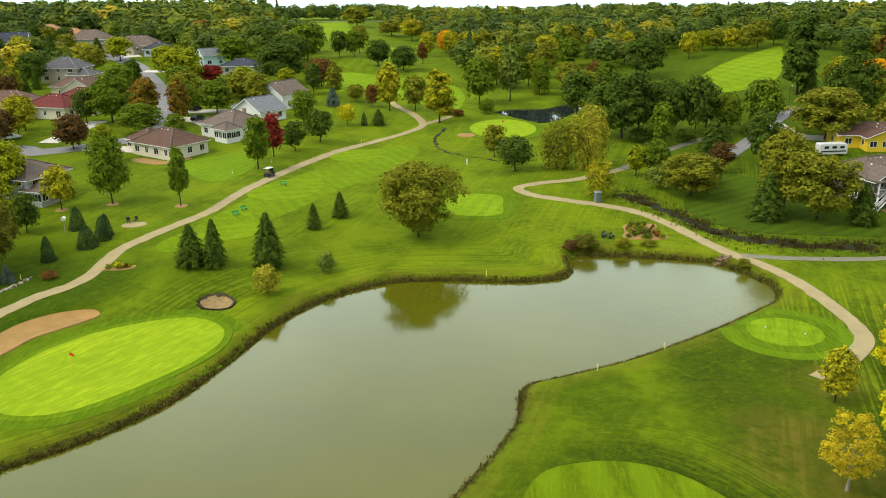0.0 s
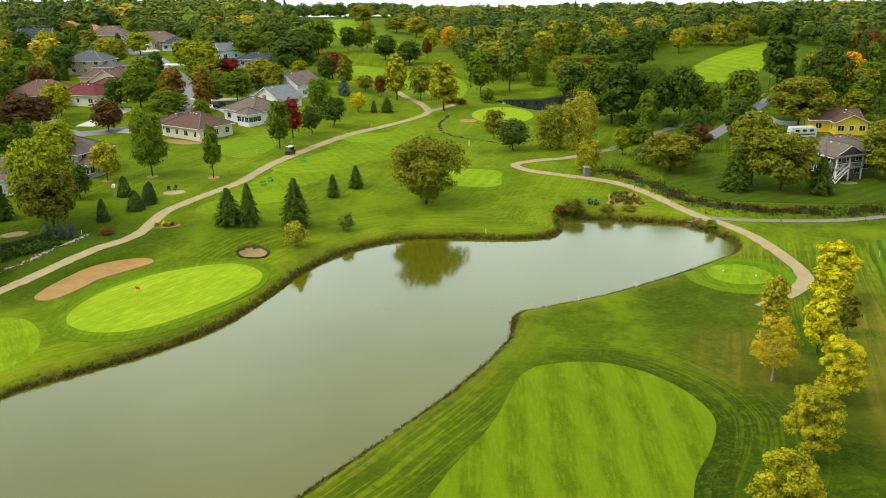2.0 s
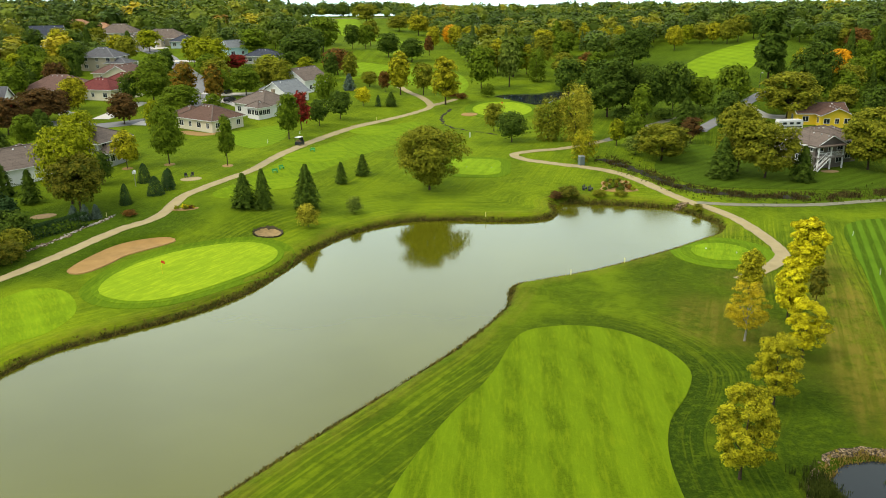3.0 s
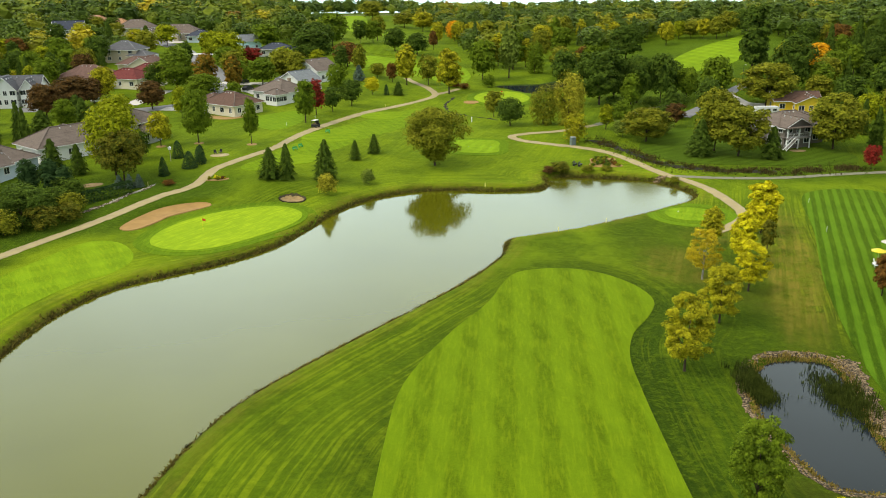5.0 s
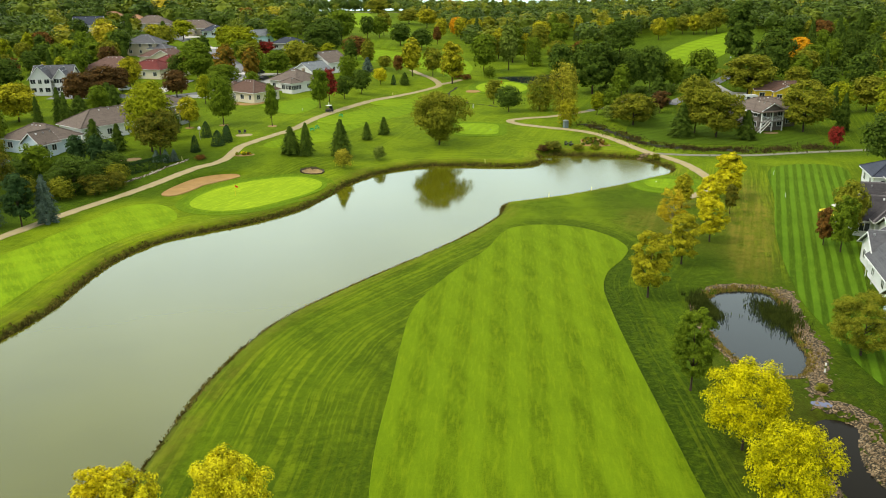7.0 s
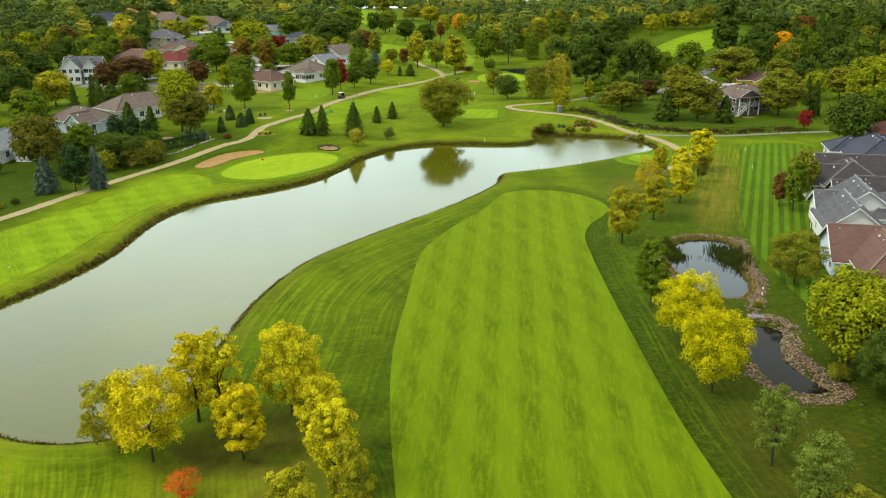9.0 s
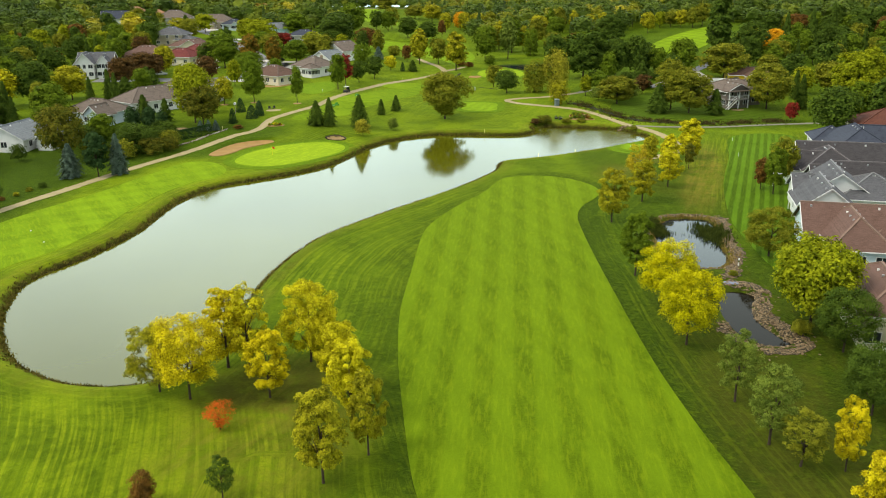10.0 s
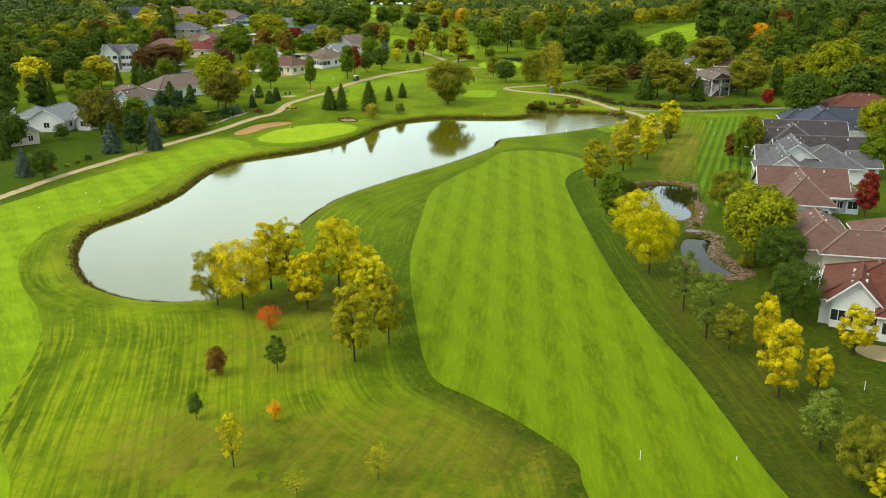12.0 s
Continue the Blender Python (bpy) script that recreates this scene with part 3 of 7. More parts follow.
deep = np.maximum(deep, 0.5 * ease(4.5, 2.0, left_d) * ease(-0.5, 0.5, left_d) * ease(30, 10, Y.ravel()))


def spot(x, y, rx, ry, turn=0.0):
    c, s = math.cos(radians(turn)), math.sin(radians(turn))
    u, v = (X.ravel() - x) * c + (Y.ravel() - y) * s, -(X.ravel() - x) * s + (Y.ravel() - y) * c
    return ease(1.25, 0.45, np.hypot(u / rx, v / ry))


dry = 0.75 * spot(34, 66, 7, 9) + 0.25 * spot(-8, -57, 14, 8) + 1.0 * spot(49.5, 66, 4.5, 34, -18) + 0.45 * spot(-20, -36, 10, 12) + 0.55 * spot(-18, -24, 8, 8) + 0.6 * spot(42, 80, 5, 5) + 0.18 * spot(34, -30, 13, 50)
dry = np.clip(dry + 0.35 * ease(2.6, 1.2, np.abs(shore_d - 1.6)), 0, 1)
meadow_d = spot(-9, -62, 22, 12)
arc = ease(18, 9, fair_d) * ease(1.5, 3.5, fair_d) * ease(-36, -48, Y.ravel()) * ease(12, 6, X.ravel())
along = np.where(arc > 0.02, fair_d, along)
short = np.maximum(short, 0.75 * arc)
straight = np.maximum(straight * (1 - 0.9 * meadow_d), 0.8 * arc) * (1 - 0.55 * ease(-14, -6, X.ravel()) * ease(20, 0, Y.ravel()))
short = short * (1 - 0.25 * meadow_d)
dry = np.clip(dry + 0.28 * meadow_d + 0.5 * spot(-28, -57, 9, 7), 0, 1)
# brown leaf litter, with the shade under the tree groups put into its colour
litter_shade = np.clip(0.06 * meadow_d + 0.95 * spot(-21, -25, 9, 5.5, 15) + 0.5 * spot(-13, -33, 5, 7) + 0.5 * spot(28.0, -30, 7.0, 58, -3) + 0.4 * spot(37, 60, 5, 22, 20), 0, 1)
edge = 0.30 * ease(13, 8, fair_d) * ease(0.5, 1.5, fair_d) * ease(10, 16, X.ravel()) * ease(80, 62, Y.ravel())
along = np.where(edge > 0.01, fair_d, along)
straight = np.maximum(straight, edge)
bank = ease(1.35, 0.5, np.abs(shore_d + 0.2))
for name, values in (("shore", shore_d), ("mown", mown), ("straight", straight), ("short", short), ("dry", dry), ("deep", deep), ("along", along), ("litter_shade", litter_shade), ("bank", bank), ("meadow", meadow_d)):
    ground.data.attributes.new(name, "FLOAT", "POINT").data.foreach_set("value", values.astype(np.float32))


lay("lake", grown(SHORE[::3], 1.3), M["lake"], 0, "murky olive-green golf course lake reflecting the pale sky", "lake", 2.5, 6.0, 0.0)
lay("pond", grown(POND_LINE[::2], 0.8), M["pond"], 0, "small dark garden pond ringed with stones", "pond", 1.5, 3.0, 0.5)
lay("lower_pond", grown(LOWER_LINE[::2], 0.8), M["murky"], 0, "narrow dark pond below a stone weir", "pond", 1.5, 3.0, 0.5)
lay("far_pond", grown(FAR_LINE[::2], 1.2), M["pond"], 0, "dark pond behind the far putting green", "pond", 2.5, 4.0, FAR_LEVEL)

LEFT_FAIRWAY = [(-40.0, -70.0), (-44.3, -53.0), (-48.6, -36.5), (-53.2, -27.5), (-60.0, -18.0), (-65.2, -8.0), (-67.4, 3.1), (-66.1, 11.6), (-62.6, 18.5), (-60.5, 28.5), (-59.5, 42.0), (-57.5, 53.0), (-54.5, 61.0), (-51.2, 65.0), (-50.2, 70.5), (-52.5, 76.0), (-56.5, 80.0), (-61.5, 79.5), (-65.8, 68.0), (-70.5, 53.0), (-76.5, 40.0), (-80.7, 27.0), (-86.0, 10.0), (-92.0, -20.0), (-95.0, -70.0)]
GREEN = [(-50.6, 79.6), (-50.8, 85.1), (-48.4, 91.0), (-43.6, 95.7), (-37.1, 98.7), (-32.6, 99.3), (-28.8, 96.8), (-27.7, 92.9), (-29.3, 87.9), (-32.4, 83.2), (-36.2, 78.8), (-40.0, 75.8), (-44.5, 75.1), (-48.4, 76.8)]
lay("fairway", FAIRWAY, M["fairway"], 0.05, "broad mown fairway with light and dark stripes", "fairway")
lay("fairway.001", LEFT_FAIRWAY, M["fairway_left"], 0.025, "mown fairway with crossed stripes beside the lake", "fairway")
g_line = smooth(GREEN, 1.2)
lay("green_collar", grown(g_line[::2], 2.6), M["first_cut"], 0.05, "darker first cut of grass round the putting green", "grass")
lay("green_fringe", grown(g_line[::2], 1.0), M["collar"], 0.09, "narrow fringe of short grass round the putting green", "grass")
lay("putting_green", GREEN, M["green"], 0.13, "smooth bright lime putting green", "putting green")
lay("bunker", BUNKER, M["sand"], 0.16, "orange-brown sand bunker with smooth raked sand", "sand bunker", 0.8, 0.7)
lay("bunker.001", POT_BUNKER, M["dark_sand"], 0.24, "small round sand bunker with patchy sand", "sand bunker", 0.5, 0.7)
ribbon("bunker_lip", grown(POT_LINE, 0.12), 0.36, M["bank_soil"], 0.27, "dark lip round the small bunker", "soil", 0.12, True)
lay("fairway.002", [(-46.0, 125.0), (-42.0, 134.0), (-36.5, 152.0), (-31.0, 168.0), (-22.5, 187.0), (-12.5, 203.0), (-5.5, 200.0), (-8.5, 186.0), (-15.0, 173.0), (-22.5, 158.0), (-28.5, 143.0), (-34.7, 132.7), (-39.2, 123.8), (-43.4, 121.6)], M["uphill"], 0.03, "light mown fairway running uphill beside the cart path", "fairway")
for outline, label in (([(-37.6, 152.2), (-33.5, 163.6), (-26.3, 168.8), (-24.3, 160.5), (-30.0, 150.4)], "long low tee of short grass beside the cart path"), ([(-26.5, 188.2), (-22.0, 197.5), (-14.6, 198.8), (-15.6, 190.7), (-21.0, 186.0)], "far low tee of short grass on the rise"), ([(-41.7, 128.1), (-36.5, 135.5), (-31.7, 138.3), (-31.3, 131.1), (-36.0, 127.0)], "near low tee of short grass by the spruces")):
    lay("tee_box", outline, M["low_tee"], 0.07, label, "tee box", 1.5)
TEE = [(1.6, 157.8), (11.0, 156.6), (11.5, 150.0), (10.1, 144.0), (2.0, 144.8), (0.8, 151.0)]
lay("tee_surround", grown(smooth(TEE, 1.5), 2.2), M["first_cut"], 0.05, "darker cut ring of grass round the square tee", "grass")
lay("tee_box", TEE, M["tee"], 0.10, "square tee of short light green grass", "tee box")


def oval(x, y, a, b, turn=0.0, n=16):
    c, s = math.cos(radians(turn)), math.sin(radians(turn))
    return [(x + a * math.cos(i * math.tau / n) * c - b * math.sin(i * math.tau / n) * s, y + a * math.cos(i * math.tau / n) * s + b * math.sin(i * math.tau / n) * c) for i in range(n)]


lay("tee_ring", oval(42.6, 92.8, 8.0, 7.6), M["collar"], 0.05, "lighter mown ring round the oval tee", "grass", 1.5)
lay("tee_ring.001", oval(42.5, 92.9, 6.2, 5.9), M["first_cut"], 0.08, "darker mown ring round the oval tee", "grass", 1.5)
lay("tee_box.001", oval(42.5, 93.0, 4.6, 4.3), M["tee"], 0.12, "oval tee of short light green grass", "tee box", 1.0)
lay("green_collar.001", oval(16.8, 220.5, 11.5, 14.0), M["first_cut"], 0.08, "darker first cut round the far putting green", "grass", 2.0)
lay("putting_green.001", oval(16.8, 220.5, 9.0, 11.4), M["green"], 0.16, "bright lime putting green before the far pond", "putting green", 2.0)
lay("bunker.002", oval(6.6, 213.4, 2.4, 2.2), M["sand"], 0.14, "small sand bunker beside the far putting green", "sand bunker", 0.8, 1.2)
lay("fairway.003", [(131.7, 324.0), (119.0, 288.0), (109.0, 268.0), (99.0, 259.0), (86.0, 255.0), (79.0, 251.0), (81.5, 268.0), (92.0, 286.0), (106.5, 302.0), (119.7, 313.5)], M["fairway_left"], 0.12, "bright green fairway on the far hillside with pale stripes", "fairway", 3, 5)
lay("fairway.004", [(-43.5, 330.2), (-33.8, 352.2), (-17.9, 356.5), (-11.4, 334.7), (-28.1, 316.8)], M["fairway"], 0.12, "far mown fairway between the trees", "fairway", 3, 5)
lay("fairway.005", [(-38.0, 272.0), (-42.0, 300.0), (-30.0, 312.0), (0.0, 300.0), (8.0, 270.0), (2.0, 240.0), (-8.0, 262.0), (-25.0, 280.0)], M["tee"], 0.10, "mown fairway leading to the far trees", "fairway", 3, 5)
lay("fairway.006", [(-14.0, 380.0), (-48.0, 400.0), (-80.0, 500.0), (-60.0, 530.0), (-40.0, 430.0)], M["fairway_left"], 0.15, "distant mown fairway below the country road", "fairway", 3, 6)
lay("striped_lawn", [(69.0, 107.0), (84.0, 106.0), (71.0, 74.0), (61.5, 52.0), (55.0, 36.0), (50.0, 24.0), (46.0, 11.0), (43.6, 6.0), (42.8, 11.0), (43.4, 22.0), (44.6, 33.0), (50.9, 57.0), (60.0, 82.0)], M["lawn"], 0.05, "back lawn mown in bold light and dark green stripes", "lawn", 1.5)
lay("lawn", [(46.0, 150.0), (49.0, 136.0), (60.0, 131.0), (88.0, 130.0), (92.0, 142.0), (75.0, 150.0), (60.0, 172.0)], M["lawn_shade_toned"], 0.06, "shaded house lawn with faint mowing stripes", "lawn", 2)
lay("lawn.001", [(-58.0, 178.0), (-51.0, 187.0), (-44.0, 190.0), (-41.0, 172.0), (-47.0, 162.0)], M["lawn_bright"], 0.06, "house lawn with fine diagonal mowing stripes", "lawn", 2)

# ---- paths, roads, drives ----
PATH = [(-92.0, 5.0), (-86.0, 25.7), (-82.6, 41.0), (-77.3, 56.6), (-71.0, 75.2), (-62.9, 94.0), (-57.4, 105.5), (-53.9, 109.5), (-52.2, 113.4), (-51.8, 117.9), (-51.2, 122.8), (-49.3, 127.2), (-45.9, 134.1), (-42.0, 141.7), (-39.4, 152.4), (-36.2, 163.3), (-30.8, 180.6), (-24.9, 195.3), (-17.5, 207.1), (-9.2, 217.8), (-5.1, 226.5), (-7.5, 239.6), (-13.1, 253.4), (-16.3, 263.2)]
PATH_RIGHT = [(39.8, 176.7), (28.4, 168.2), (21.0, 165.8), (15.6, 162.1), (17.7, 156.9), (23.8, 152.7), (31.7, 148.2), (36.9, 143.2), (40.9, 135.1), (44.0, 126.5), (46.1, 121.9), (48.9, 117.2), (50.9, 111.6), (51.9, 104.5), (52.2, 98.0), (51.8, 92.4), (49.6, 88.0), (45.5, 84.1), (41.3, 80.6)]
ribbon("cart_path", PATH, 2.25, M["path"], 0.06, "pale tan concrete cart path winding past the houses", "path")
ribbon("cart_path.001", PATH_RIGHT, 2.25, M["path"], 0.06, "pale tan concrete cart path curving round the lake", "path")
ribbon("cart_path.002", [(39.8, 176.7), (58.1, 197.7), (71.4, 208.8)], 2.2, M["gravel"], 0.06, "grey path between the trees", "path")
ribbon("cart_path.003", [(-5.6, 227.0), (-1.0, 232.0), (3.0, 238.0)], 2.2, M["path"], 0.05, "short side branch of the cart path", "path")
ribbon("gravel_track", [(47.2, 121.6), (55.0, 119.9), (68.5, 119.3), (84.5, 122.0), (100.0, 124.0)], 1.7, M["gravel"], 0.07, "narrow grey gravel track along the brush ditch", "track")
ROAD = [(-130.0, 196.0), (-105.3, 196.8), (-96.9, 192.5), (-85.0, 198.8), (-77.0, 207.2), (-75.4, 219.0), (-79.4, 238.0), (-85.6, 258.6), (-95.0, 280.8), (-107.3, 304.5), (-120.0, 330.0), (-135.0, 352.0)]
ribbon("road", ROAD, 7.0, M["asphalt"], 0.07, "grey residential street", "road", 0.03)
lay("road.001", oval(-144.0, 356.0, 11.0, 9.0), M["asphalt"], 0.09, "grey turning circle at the end of the street", "road", 2, 4)
ribbon("road.002", [(67.0, 187.0), (69.5, 191.2), (79.0, 204.6), (87.4, 217.0), (95.5, 227.5), (102.6, 235.4)], 3.8, M["asphalt"], 0.10, "grey street between the trees", "road", 0.03)
ribbon("road.003", [(-170.0, 545.0), (-105.0, 541.0), (-60.0, 540.0), (-20.0, 541.0), (60.0, 545.0)], 4.5, M["gravel"], 0.15, "pale country road on the skyline", "road", 0.03)
ribbon("road.004", [(-160.0, 150.0), (-135.0, 120.0), (-128.0, 100.0), (-125.0, 60.0)], 6.5, M["asphalt"], 0.07, "grey residential street behind the gardens", "road", 0.03)
for i, (line, wide) in enumerate((([(-98.4, 202.0), (-97.0, 214.0), (-95.2, 227.0)], 5.0), ([(-86.0, 196.0), (-77.0, 194.5), (-71.0, 192.5)], 5.0), ([(-76.0, 229.0), (-68.0, 227.0), (-62.0, 220.0)], 5.5), ([(-80.0, 243.0), (-70.0, 239.0), (-60.0, 240.0)], 5.0), ([(-113.4, 318.4), (-106.7, 317.8), (-98.0, 317.0)], 4.5), ([(90.0, 219.0), (91.5, 206.5), (99.0, 203.5), (106.0, 202.0)], 5.0), ([(-131.0, 108.0), (-122.0, 106.0), (-112.0, 104.0)], 5.0), ([(-136.0, 358.0), (-130.0, 362.0)], 9.0))):
    ribbon("driveway", line, wide, M["drive"], 0.12, "pale concrete driveway joining the street", "driveway", 0.03)


# ---- trees ----
def tube(points, radii, sides=6):
    """Vertices and faces of a tapered limb."""
    verts, faces = [], []
    pts = [Vector(p) for p in points]
    for i, (p, r) in enumerate(zip(pts, radii)):
        way = (pts[min(i + 1, len(pts) - 1)] - pts[max(i - 1, 0)]).normalized()
        a = way.orthogonal().normalized()
        b = way.cross(a)
        verts += [tuple(p + (a * math.cos(k * math.tau / sides) + b * math.sin(k * math.tau / sides)) * r) for k in range(sides)]
        if i:
            o = (i - 1) * sides
            faces += [(o + k, o + (k + 1) % sides, o + sides + (k + 1) % sides, o + sides + k) for k in range(sides)]
    faces.append(tuple(range(len(verts) - sides, len(verts))))
    return verts, faces


def leaves(places, outward, long, wide, rng, turn=0.75):
    """One small pointed leaf, or tuft of leaves, at each place; each faces roughly the way its clump does."""
    n = len(places)
    normal = outward + np.array([0, 0, 0.45]) + rng.normal(0, turn, (n, 3))
    normal /= np.linalg.norm(normal, axis=1)[:, None] + 1e-9
    a = np.cross(normal, rng.normal(0, 1, (n, 3)))
    a /= np.linalg.norm(a, axis=1)[:, None] + 1e-9
    b = np.cross(normal, a)
    size = rng.uniform(0.7, 1.3, (n, 1))
    a, b = a * long * size / 2, b * wide * size / 2
    verts = np.stack([places - a - b, places + a * 1.1, places - a * 0.6 + b], 1).reshape(-1, 3)
    flip = np.einsum("ij,ij->i", np.cross(verts[1::3] - verts[::3], verts[2::3] - verts[::3]), normal) < 0
    faces = np.arange(3 * n).reshape(-1, 3)
    faces[flip] = faces[flip][:, ::-1]
    return verts, faces


SHAPES = {
    # width, where the crown begins, height of its widest part, bluntness, share of leaves
    "broad": (8.5, 0.10, 0.47, 2.2, 1.05),
    "oval": (6.0, 0.14, 0.42, 2.0, 0.85),
    "poplar": (5.0, 0.08, 0.42, 2.6, 0.9),
    "dome": (9.6, 0.17, 0.46, 2.4, 1.0),
    "fan": (10.6, 0.0, 0.62, 1.8, 1.05),
    "bush": (11.0, 0.0, 0.34, 2.4, 0.9),
    "willow": (9.5, 0.06, 0.55, 2.5, 1.1),
    "sapling": (9.0, 0.22, 0.5, 2.0, 0.06),
    "thin": (5.5, 0.18, 0.42, 2.0, 0.36),
    "spray": (11.0, 0.06, 0.60, 1.7, 0.22),
    "spruce": (6.0, 0.07, 0, 0, 1.0),
    "cone": (7.0, 0.0, 0, 0, 1.0),
}
# leaves, their size, clumps
DETAIL = {"grand": (17000, 0.32, 190), "close": (19000, 0.20, 150), "near": (7600, 0.38, 120), "middle": (4300, 0.47, 84), "far": (2000, 0.66, 60), "woods": (600, 0.84, 44), "distance": (250, 1.15, 26)}


def crown_shape(kind, detail, seed):
    """Leaves of a crown ten metres high: clumps over an uneven egg-shaped hull, with gaps between them, and some within."""
    rng = np.random.default_rng(seed)
    wide, low, waist, blunt, share = SHAPES[kind]
    count, size, clumps = DETAIL[detail]
    count = int(count * share)
    if kind in ("spruce", "cone"):
        count = int(count * 1.2)
        tiers = 15 if detail in ("close", "near") else 11
        u = rng.uniform(0, 1, count) ** 1.3
        tier = np.floor(u * tiers) / tiers
        within = (u - tier) * tiers
        angle = rng.uniform(0, math.tau, count)
        lobes = 7 + (np.round(tier * tiers) % 3)
        if kind == "spruce":
            reach = np.minimum((1 - tier) * 1.35, 1.0) ** 0.8 * (0.80 + 0.22 * np.cos(angle * lobes + np.sin(tier * 731.7) * 9)) * (1.0 - 0.34 * within) * (0.84 + 0.16 * np.sin(tier * 517.3 + angle)) + 0.02
            reach *= 0.86 + 0.14 * np.minimum(u / 0.08, 1)
        else:
            reach = np.sqrt(np.maximum(1 - u, 0)) * (0.93 + 0.05 * np.cos(angle * 9))
        r = wide / 2 * reach * np.maximum(rng.uniform(0.35, 1.0, count), rng.uniform(0.5, 1.0, count)) ** 0.5
        z = low * 10 + (10 - low * 10) * (u - (0.05 * reach if kind == "spruce" else 0))
        out = np.stack([np.cos(angle), np.sin(angle), np.full(count, 0.35)], 1)
        places = np.stack([np.cos(angle) * r, np.sin(angle) * r, z], 1)
        return leaves(places, out * 1.3, size * (0.95 if kind == "spruce" else 0.7), size * 0.5, rng, 0.35)
    k = np.arange(clumps)
    turn = k * 2.39996 + rng.normal(0, 0.25, clumps)
    u = np.clip((k + 0.5) / clumps + rng.normal(0, 0.03, clumps), 0.02, 0.985)
    p = math.log(0.5) / math.log(waist)
    girth = (1 - np.abs(2 * u**p - 1) ** blunt) ** (1 / blunt)
    way = np.stack([np.cos(turn) * girth, np.sin(turn) * girth, 2 * u - 1], 1)
    bumps = np.array([noise.noise(Vector(w) * 1.5 + Vector((seed * 3.7, 0, 0))) + 0.55 * noise.noise(Vector(w) * 3.6 + Vector((0, seed * 1.9, 5))) for w in way.tolist()])
    depth = np.where(rng.uniform(0, 1, clumps) < 0.24, rng.uniform(0.35, 0.75, clumps), rng.uniform(0.86, 1.0, clumps))
    ragged = {"grand": 0.56, "close": 0.50, "near": 0.38}.get(detail, 0.30) * (0.55 if kind == "dome" else 1.0)
    swell_by = (1 + ragged * bumps) * depth
    middle = low * 10 + (10 - low * 10) * waist
    radius = {"grand": 0.115, "close": 0.095, "near": 0.115, "middle": 0.14}.get(detail, 0.16) * wide * rng.uniform(0.7, 1.35, clumps)
    inner = 1 - 1.0 * radius.mean() / (wide / 2)
    centres = np.stack([way[:, 0] * wide / 2 * inner * swell_by, way[:, 1] * wide / 2 * inner * swell_by, np.zeros(clumps)], 1)
    level = low * 10 + radius.mean() * 0.7 + (10 - low * 10 - radius.mean() * 1.5) * u
    centres[:, 2] = middle + (level - middle) * (0.55 + 0.45 * swell_by)
    keep = np.nonzero(bumps > (-9.0 if kind == "dome" else -0.22 if detail == "close" else -0.38))[0]
    pick = rng.choice(keep, count, p=radius[keep] ** 2 / (radius[keep] ** 2).sum())
    off = rng.normal(0, 1, (count, 3))
    off[:, 2] = np.where(off[:, 2] < -0.5, -off[:, 2], off[:, 2])
    off /= np.linalg.norm(off, axis=1)[:, None]
    spread = rng.uniform(0.15, 1, count) ** 0.45
    reach = off * (spread * radius[pick])[:, None]
    if kind == "willow":
        reach[:, 2] -= rng.uniform(0, 3.6, count) * (rng.uniform(0, 1, count) > 0.35)
        reach[:, :2] *= 0.75
    places = centres[pick] + reach * np.array([1.0, 1.0, 0.85])
    places[:, 2] = np.clip(places[:, 2], low * 4, 10.6)
    core = None
    if detail in ("middle", "far", "woods", "distance") and kind not in ("thin", "sapling", "willow"):
        bm = bmesh.new()
        bmesh.ops.create_icosphere(bm, subdivisions=2 if detail in ("middle", "far") else 1, radius=1.0)
        hull = []
        for w in (v.co for v in bm.verts):
            b = 1 + ragged * (noise.noise(w * 1.5 + Vector((seed * 3.7, 0, 0))) + 0.55 * noise.noise(w * 3.6 + Vector((0, seed * 1.9, 5))))
            top = (10 - middle) if w.z > 0 else (middle - low * 10)
            fat = 0.25 if detail in ("middle", "far") else 0.32
            hull.append((w.x * wide * fat * b, w.y * wide * fat * b, middle + w.z * top * fat * 2 * b))
        core = np.array(hull), [[v.index for v in f.verts] for f in bm.faces]
        bm.free()
    out = way[pick] * 0.45 + off * 0.9
    v, f = leaves(places, out, size * (1.3 if kind == "willow" else 1.0), size * (0.45 if kind == "willow" else 0.85), rng, {"grand": 0.5, "close": 0.5, "near": 0.42}.get(detail, 0.36))
    if core:
        f = np.concatenate([f, np.array(core[1]) + len(v)])
        v = np.concatenate([v, core[0]])
    return v, f


